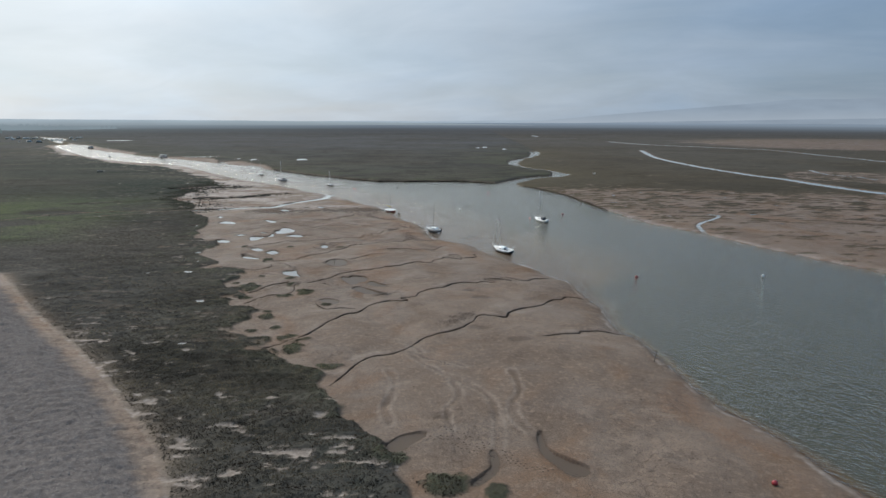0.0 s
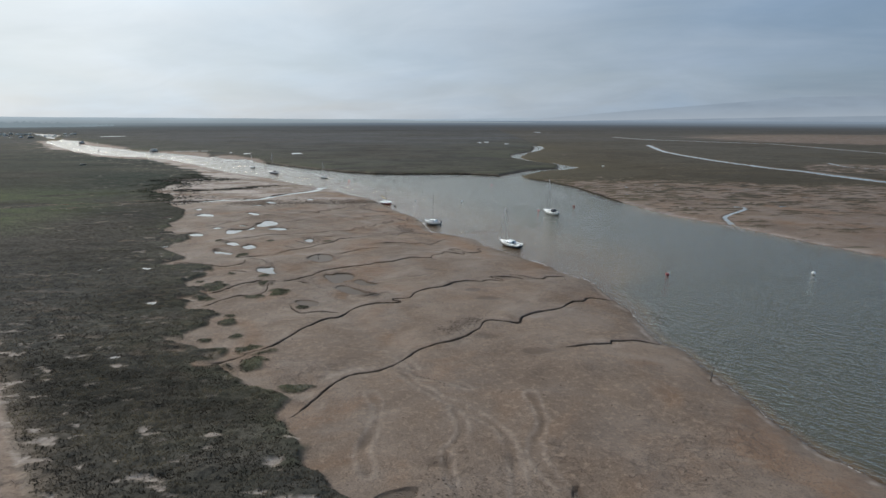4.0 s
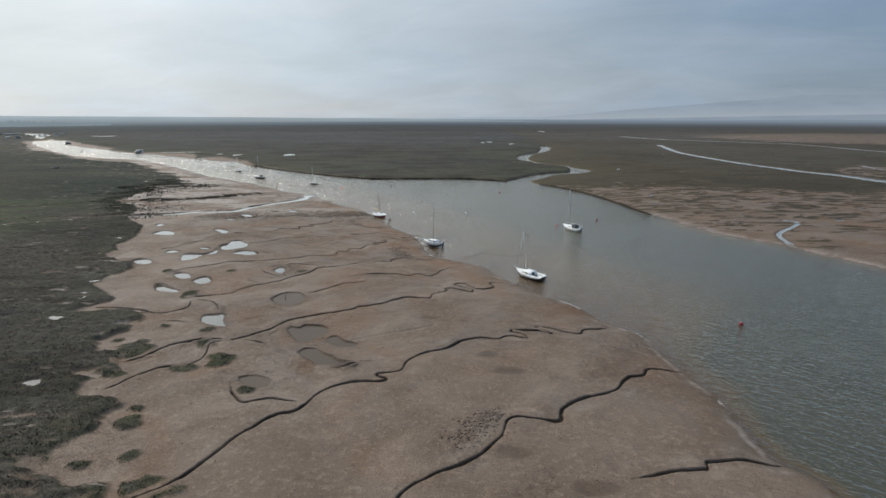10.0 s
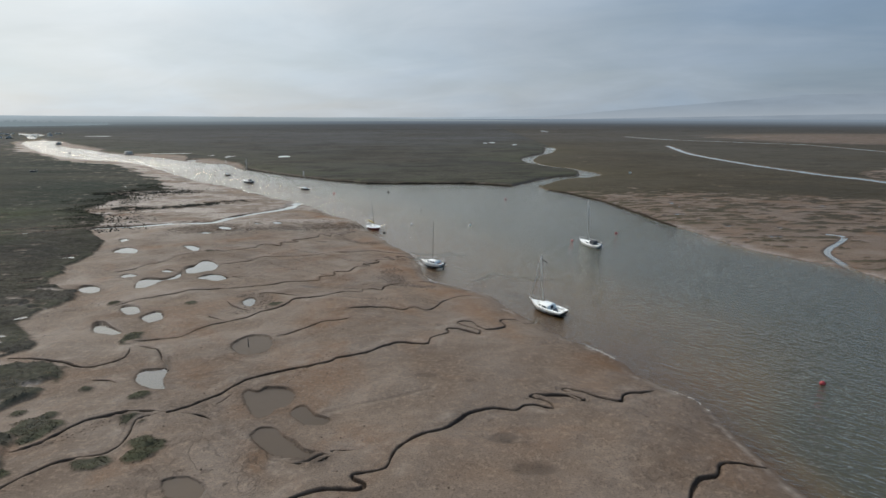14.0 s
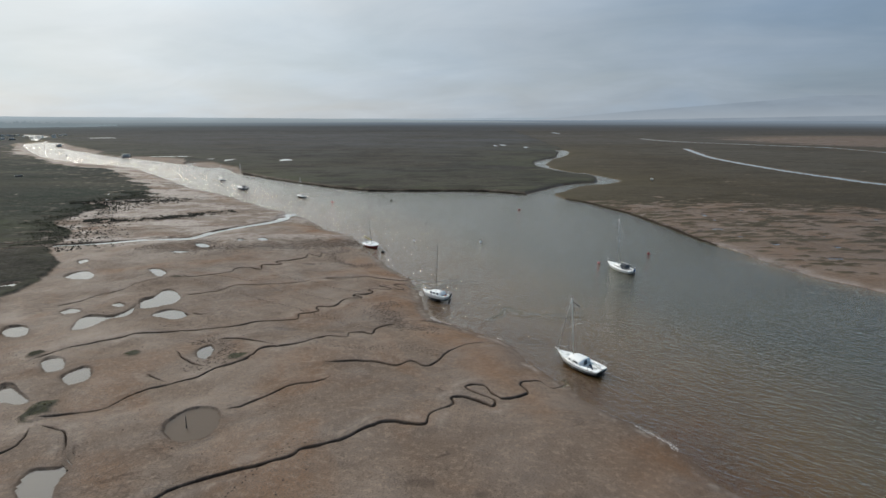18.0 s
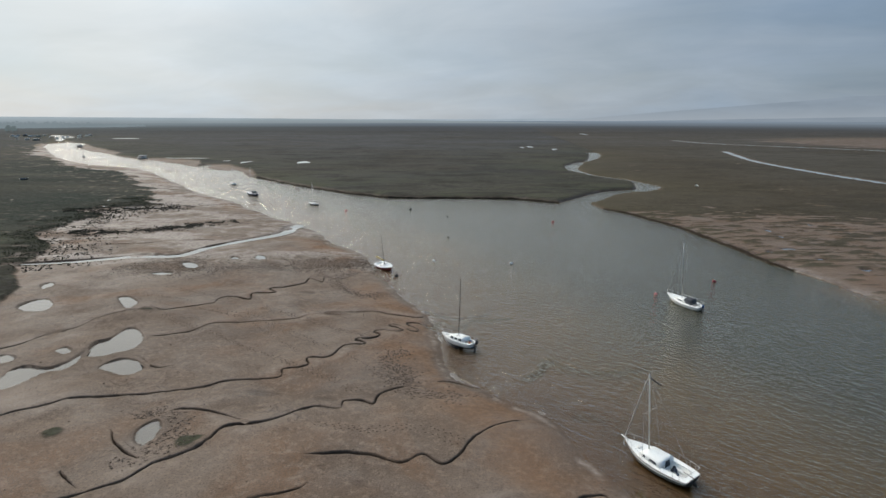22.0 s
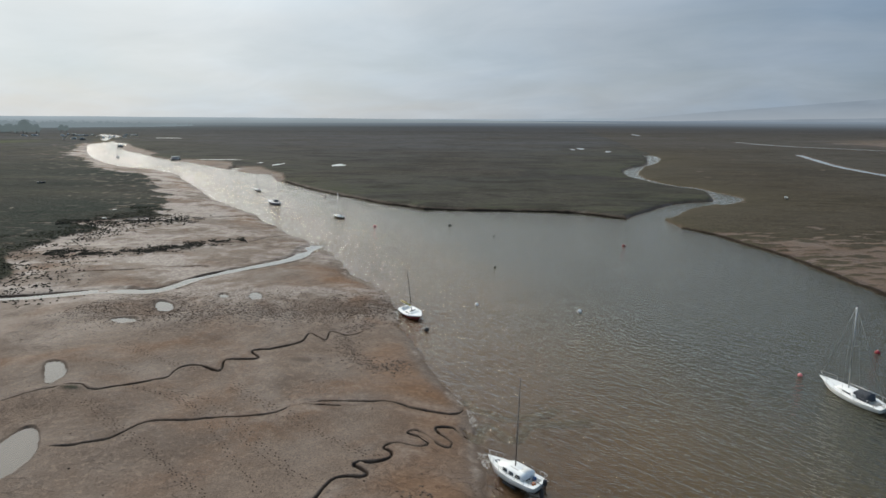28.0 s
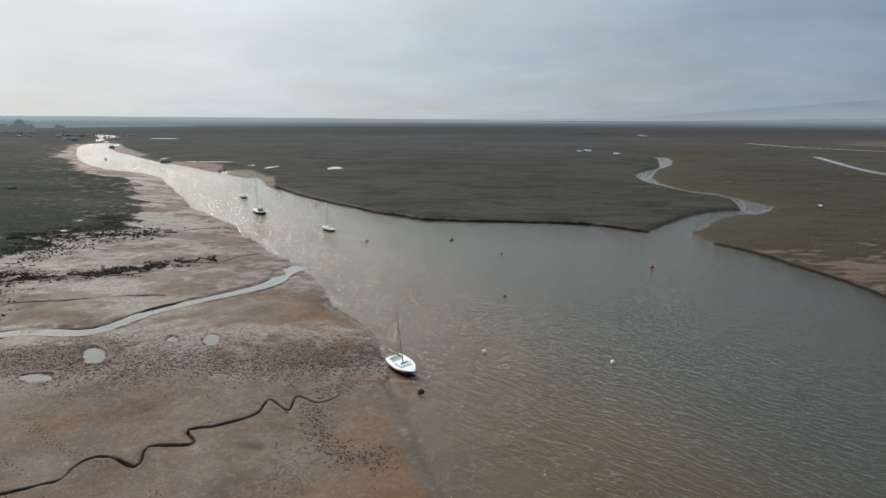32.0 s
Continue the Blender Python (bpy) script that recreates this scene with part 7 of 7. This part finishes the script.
def footprints(name, x, y, ang, label, size=0.085):
    """Trodden prints: wet hollows, the dents' shade painted in dark, inside a squeezed-up rim."""
    n, k = len(x), 8
    z = height(x, y)
    a = np.linspace(0, 2 * np.pi, k + 1)[:-1]
    out = []
    for s, dz in ((1.25, 0.0), (1.08, 0.02), (0.9, 0.008), (0.5, 0.004)):
        u, v = size * 1.25 * s * np.cos(a), size * 0.6 * s * np.sin(a)
        px = x[:, None] + u * np.cos(ang)[:, None] - v * np.sin(ang)[:, None]
        py = y[:, None] + u * np.sin(ang)[:, None] + v * np.cos(ang)[:, None]
        out.append(np.stack([px, py, np.broadcast_to(z[:, None] + dz + 0.006, px.shape)], -1))
    co = np.concatenate(out, 1)
    f = []
    for r in range(3):
        for i in range(k):
            j = (i + 1) % k
            f.append((r * k + i, r * k + j, (r + 1) * k + j, (r + 1) * k + i))
    for i in range(0, k - 2, 2):
        f.append((3 * k, 3 * k + i + 1, 3 * k + i + 2, 3 * k + (i + 3) % k) if i + 3 <= k else (3 * k, 3 * k + i + 1, 3 * k + i + 2, 3 * k))
    f = np.array([q for q in f if len(set(q)) == 4])
    faces = ((np.arange(n) * 4 * k)[:, None, None] + f[None]).reshape(-1, 4)
    return joined(name, co.reshape(-1, 3), faces, M_PRINT, label, "footprints", True)


px, py, pa = [], [], []
for k, trail in enumerate(TRAILS):
    for lane in range(1 if k % 3 else 2):
        x, y, nx, ny, at = along(rounded(trail, 4), 0.40)
        side = 0.16 * np.where(np.arange(len(at)) % 2, 1, -1) + lane * 0.7 * (1 if k % 2 else -1) + 0.5 * cloudy(at, at * 0 + lane * 9, 9.0, 400 + k)
        keep = rng.uniform(0, 1, len(at)) < 0.8
        side = side + rng.normal(0, 0.09, len(at))
        px.append((x + nx * side)[keep]), py.append((y + ny * side)[keep]), pa.append(np.arctan2(-nx, ny)[keep])
footprints("footprints", np.concatenate(px), np.concatenate(py), np.concatenate(pa), "trails of dark footprints crossing the soft mud")
x, y, nx, ny, at = along(rounded(TRAMPLED, 4), 0.0085)
off = rng.normal(0, 3.0, len(at)) + rng.choice([0, 0, 0, 7.5], len(at))
footprints("trampled_mud", x + nx * off, y + ny * off, np.arctan2(-nx, ny) + rng.normal(0, 0.4, len(at)), "broad band of mud trampled with prints", 0.085)

sx, sy = [], []
for k, line in enumerate(SCOURS):
    x, y, nx, ny, at = along(rounded(line, 4), 0.03)
    off = rng.normal(0, 1.0, len(at)) + 0.8 * cloudy(at, at * 0, 3.0, 500 + k)
    sx.append(x + nx * off), sy.append(y + ny * off)
sx, sy = np.concatenate(sx), np.concatenate(sy)
ok = height(sx, sy) > 0.01
lumps("churned_mud", sx[ok], sy[ok], 0.11, 0.30, M_CHURN, "churned ridges of mud scoured by moored boats", "mud")
footprints("trodden_hollows", sx[ok][::3] + 0.12, sy[ok][::3], rng.uniform(0, 6.3, len(sx[ok][::3])), "dark wet hollows between churned ridges of mud", 0.10)
wx2, wy2 = [], []
for line, n, wide in ((WEED_BAND, 0.014, 2.0), (WEED_BAND_FAR, 0.02, 3.5), ([(x_ + 5, y_) for x_, y_ in MARSH_EDGE_FAR[4:13]], 0.05, 4.5)):
    x, y, nx, ny, at = along(rounded(line, 4), n)
    off = rng.normal(0, wide, len(at))
    keep = cloudy(at, off, 3.0, 61) > -0.15
    wx2.append((x + nx * off)[keep]), wy2.append((y + ny * off)[keep])
lumps("seaweed_stones", np.concatenate(wx2), np.concatenate(wy2), 0.22, 0.6, M_WEED, "dark weed-covered stones strewn in bands on the mud", "seaweed")
x, y = rng.uniform(-95, 30, 2600), rng.uniform(-24, 225, 2600)
ok = (cover_at("veg", x, y) < 0.05) & (height(x, y) > 0.35) & (cover_at("shingle", x, y) < 0.1) & (cloudy(x, y, 12.0, 88) > 0.05) & (x > -0.2 * y - 45)
lumps("mud_clods", x[ok], y[ok], 0.10, 0.5, M_CLOD, "scattered small dark clods on the mud flat", "mud")
x, y = rng.uniform(-110, -14, 26000), rng.uniform(-27, 70, 26000)
ok = cover_at("shingle", x, y) > 0.5
lumps("shingle", x[ok], y[ok], 0.075, 0.6, plain("grey_shingle", (0.17, 0.147, 0.132), 0.85, 0, 0.55, 6.0, 0.3), "loose grey shingle on the shore track", "shingle")

# dried foam and scum along the water's edge
near_edge = np.argwhere((np.abs(GZ) < 0.014) & (GX < 60) & (GX > -75) & (GY > -27) & (GY < 215))
pick = near_edge[rng.integers(0, len(near_edge), 5000)]
x, y = GX[pick[:, 0], pick[:, 1]] + rng.normal(0, 0.12, 5000), GY[pick[:, 0], pick[:, 1]] + rng.normal(0, 0.12, 5000)
ok = (line_distance(x, y, LEFT_BANK) < 3.5) & (cloudy(x, y, 7.0, 91) + 0.3 * cloudy(x, y, 1.5, 92) > 0.30)
lumps("foam", x[ok], y[ok], 0.055, 0.10, M_FOAM, "thin broken line of pale foam at the water's edge", "foam", 0.03)


# ---- the distance ----
def ridge(name, a0, a1, tops, far, material, label):
    """A long hazy rise on the skyline, as a solid bank facing the estuary."""
    bm = bmesh.new()
    n = 120
    rows = []
    for i in range(n + 1):
        a = radians(a0 + (a1 - a0) * i / n)
        top = float(np.interp(i / n, np.linspace(0, 1, len(tops)), tops)) * (1 + 0.05 * noise.noise((i * 0.13, far * 0.01, 0)) + 0.025 * noise.noise((i * 0.5, 3, 0)))
        rows.append([bm.verts.new((math.sin(a) * r, math.cos(a) * r, z)) for r, z in ((far, -2), (far + 40, top * 0.7), (far + 90, top), (far + 130, -2))])
    for p, q in zip(rows, rows[1:]):
        for k in range(3):
            bm.faces.new((p[k], p[k + 1], q[k + 1], q[k]))
    ob = new(name, mesh_of(name, bm, material))
    return tagged(ob, label, "hills", kind="structure")


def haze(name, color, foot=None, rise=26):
    """Distant land, with the haze of miles of air painted in as a glow."""
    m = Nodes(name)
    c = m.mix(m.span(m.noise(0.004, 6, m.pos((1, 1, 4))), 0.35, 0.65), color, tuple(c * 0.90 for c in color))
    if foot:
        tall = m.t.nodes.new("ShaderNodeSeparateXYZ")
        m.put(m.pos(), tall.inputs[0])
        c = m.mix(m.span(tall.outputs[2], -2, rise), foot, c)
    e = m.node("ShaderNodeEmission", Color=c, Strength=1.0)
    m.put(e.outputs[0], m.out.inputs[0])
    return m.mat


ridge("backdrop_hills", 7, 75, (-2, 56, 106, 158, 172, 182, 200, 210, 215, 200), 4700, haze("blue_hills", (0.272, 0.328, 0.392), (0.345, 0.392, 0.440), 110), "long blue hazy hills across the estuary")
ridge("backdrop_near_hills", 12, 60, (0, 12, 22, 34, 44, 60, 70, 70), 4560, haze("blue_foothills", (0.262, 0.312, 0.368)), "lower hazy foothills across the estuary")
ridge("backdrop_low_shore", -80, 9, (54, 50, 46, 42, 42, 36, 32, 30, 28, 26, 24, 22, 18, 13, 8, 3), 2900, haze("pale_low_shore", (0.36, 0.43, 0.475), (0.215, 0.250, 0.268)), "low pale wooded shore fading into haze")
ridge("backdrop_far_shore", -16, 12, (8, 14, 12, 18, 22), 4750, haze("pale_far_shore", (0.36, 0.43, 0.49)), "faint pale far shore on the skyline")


def haze_sheet():
    """An added glowing sheet above the outermost flats: painted haze, thicker towards the skyline."""
    m = Nodes("haze_over_flats")
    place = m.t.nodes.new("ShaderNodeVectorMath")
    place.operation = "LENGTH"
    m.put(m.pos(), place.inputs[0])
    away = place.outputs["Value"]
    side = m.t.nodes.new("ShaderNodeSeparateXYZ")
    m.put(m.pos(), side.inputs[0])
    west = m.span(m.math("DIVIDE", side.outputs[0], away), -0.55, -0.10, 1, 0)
    # haze colours painted by distance, paler to the west
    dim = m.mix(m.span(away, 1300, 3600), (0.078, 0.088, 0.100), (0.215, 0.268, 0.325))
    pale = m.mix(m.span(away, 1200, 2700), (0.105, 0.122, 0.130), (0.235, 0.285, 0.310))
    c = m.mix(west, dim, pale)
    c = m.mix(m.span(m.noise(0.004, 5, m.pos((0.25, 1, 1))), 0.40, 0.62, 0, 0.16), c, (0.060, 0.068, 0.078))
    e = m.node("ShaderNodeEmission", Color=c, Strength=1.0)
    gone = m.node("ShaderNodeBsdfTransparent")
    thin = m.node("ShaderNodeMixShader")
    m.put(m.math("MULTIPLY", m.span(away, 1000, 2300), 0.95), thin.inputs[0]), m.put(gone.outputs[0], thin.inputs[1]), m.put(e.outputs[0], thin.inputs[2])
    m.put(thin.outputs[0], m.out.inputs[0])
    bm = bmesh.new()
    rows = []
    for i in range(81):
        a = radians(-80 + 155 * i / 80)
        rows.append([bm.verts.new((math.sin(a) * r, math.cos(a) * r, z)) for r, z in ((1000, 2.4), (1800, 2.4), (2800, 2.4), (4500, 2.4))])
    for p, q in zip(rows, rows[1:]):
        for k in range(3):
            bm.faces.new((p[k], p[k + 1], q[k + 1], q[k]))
    ob = new("backdrop_haze", mesh_of("backdrop_haze", bm, m.mat))
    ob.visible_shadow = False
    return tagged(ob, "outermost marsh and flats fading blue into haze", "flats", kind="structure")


haze_sheet()


def leaf_clumps(centre, size, n, squash=0.8):
    """Leaf sprays filling an uneven crown."""
    c = rng.normal(0, 0.42, (n, 3)) * np.array([1, 1, squash]) * size + np.array(centre)
    d = rng.normal(0, 1, (n, 3, 3)) * size * 0.22
    return (c[:, None] + d).reshape(-1, 3)


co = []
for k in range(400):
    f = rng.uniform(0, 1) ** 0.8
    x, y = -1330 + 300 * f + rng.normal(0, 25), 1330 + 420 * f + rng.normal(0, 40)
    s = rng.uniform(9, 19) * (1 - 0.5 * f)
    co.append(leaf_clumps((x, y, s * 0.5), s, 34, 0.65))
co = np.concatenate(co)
# the wood glows in a haze colour painted for its distance
joined("backdrop_wood", co, np.arange(len(co)).reshape(-1, 3), haze("haze_glow_wood", (0.215, 0.265, 0.290)), "belt of hazy grey-green woodland behind the far marsh", "woodland")

# tree crowns glow in a painted haze colour instead of catching the sun
M_HAZY_LEAF = haze("haze_glow_leaves", (0.125, 0.158, 0.165))


def far_tree(at, tall, seed):
    """A full tree with a broken crown of leaf sprays on a forked trunk."""
    tree = thing("tree", at)
    bm = tube(bmesh.new(), (0, 0, -0.5), (0, 0, tall * 0.45), tall * 0.030, tall * 0.018)
    for k in range(5):
        a = k * 1.3 + seed
        tube(bm, (0, 0, tall * (0.25 + 0.05 * k)), (tall * 0.22 * math.cos(a), tall * 0.22 * math.sin(a), tall * (0.5 + 0.07 * k)), tall * 0.013, tall * 0.006, 6)
    part("trunk", bm, M_POST, tree)
    pts = []
    for k in range(9):
        a = k * 2.4 + seed
        r = tall * (0.24 - 0.012 * k) if k < 8 else 0
        pts.append(leaf_clumps((r * math.cos(a), r * math.sin(a), tall * (0.32 + 0.065 * k)), tall * (0.23 - 0.008 * k), 150, 0.85))
    pts = np.concatenate(pts)
    me = bpy.data.meshes.new("crown")
    me.from_pydata(pts.tolist(), [], np.arange(len(pts)).reshape(-1, 3).tolist())
    me.materials.append(M_HAZY_LEAF)
    crown = new("crown", me)
    crown.parent = tree
    return tagged(tree, "hazy dark green tree on the shore behind the marsh", "tree", "trees on the far shore")


for k, (x, y, tall) in enumerate(((-849, 1003, 25), (-862, 1010, 21), (-838, 1012, 17), (-880, 1016, 15), (-905, 1030, 17), (-925, 1044, 16), (-940, 1050, 12), (-955, 1062, 15), (-985, 1075, 18), (-1010, 1098, 20), (-870, 1120, 13), (-905, 1150, 14))):
    far_tree((x, y, float(height(x, y)) - 0.2), tall, k * 0.9)

# craft laid up round the far bend
def cabin_cruiser(at, turn, label):
    boat = thing("cabin_cruiser", at, turn, 3)
    h = Hull(6.4, 2.4, 1.3, 0.2, 0.85)
    part("hull", h.skin(0, 1), M_WHITE, boat)
    part("deck", h.deck((0.1, 0.1)), M_CREAM, boat)
    cabin = part("cabin", block(bmesh.new(), -0.9, 1.7, -0.85, 0.85, 1.3, 2.3, 0.82, 0.06), M_WHITE, boat)
    for side in (1, -1):
        part("window", block(bmesh.new(), -0.5, 1.1, side * 0.80 - 0.03, side * 0.80 + 0.03, 1.65, 2.0), M_SMOKE, cabin)
    part("windscreen", block(bmesh.new(), 1.56, 1.66, -0.6, 0.6, 1.65, 2.05), M_SMOKE, cabin)
    return tagged(boat, label, "boat", "boats laid up at the far bend")


open_dinghy((-601, 788, float(height(-601, 788)) + 0.1), 30, M_WHITE, "small pale open boat laid up by the far bend")
cruiser = cabin_cruiser((-588, 790, float(height(-588, 790)) + 0.1), 30, "small white cabin cruiser laid up by the far bend")
for k in range(24):
    x, y = -760 + 190 * rng.uniform(0, 1), 850 + 110 * rng.uniform(0, 1)
    copy_thing(cruiser, pose(x, y, float(height(x, y)) + 0.1, 0, 0, rng.uniform(0, 360)))
for x, y, a in ((-660, 905, 40), (-700, 930, 80), (-560, 770, 20)):
    work_barge((x, y, float(height(x, y)) + 0.2), a, "old work barge laid up on the far mud")
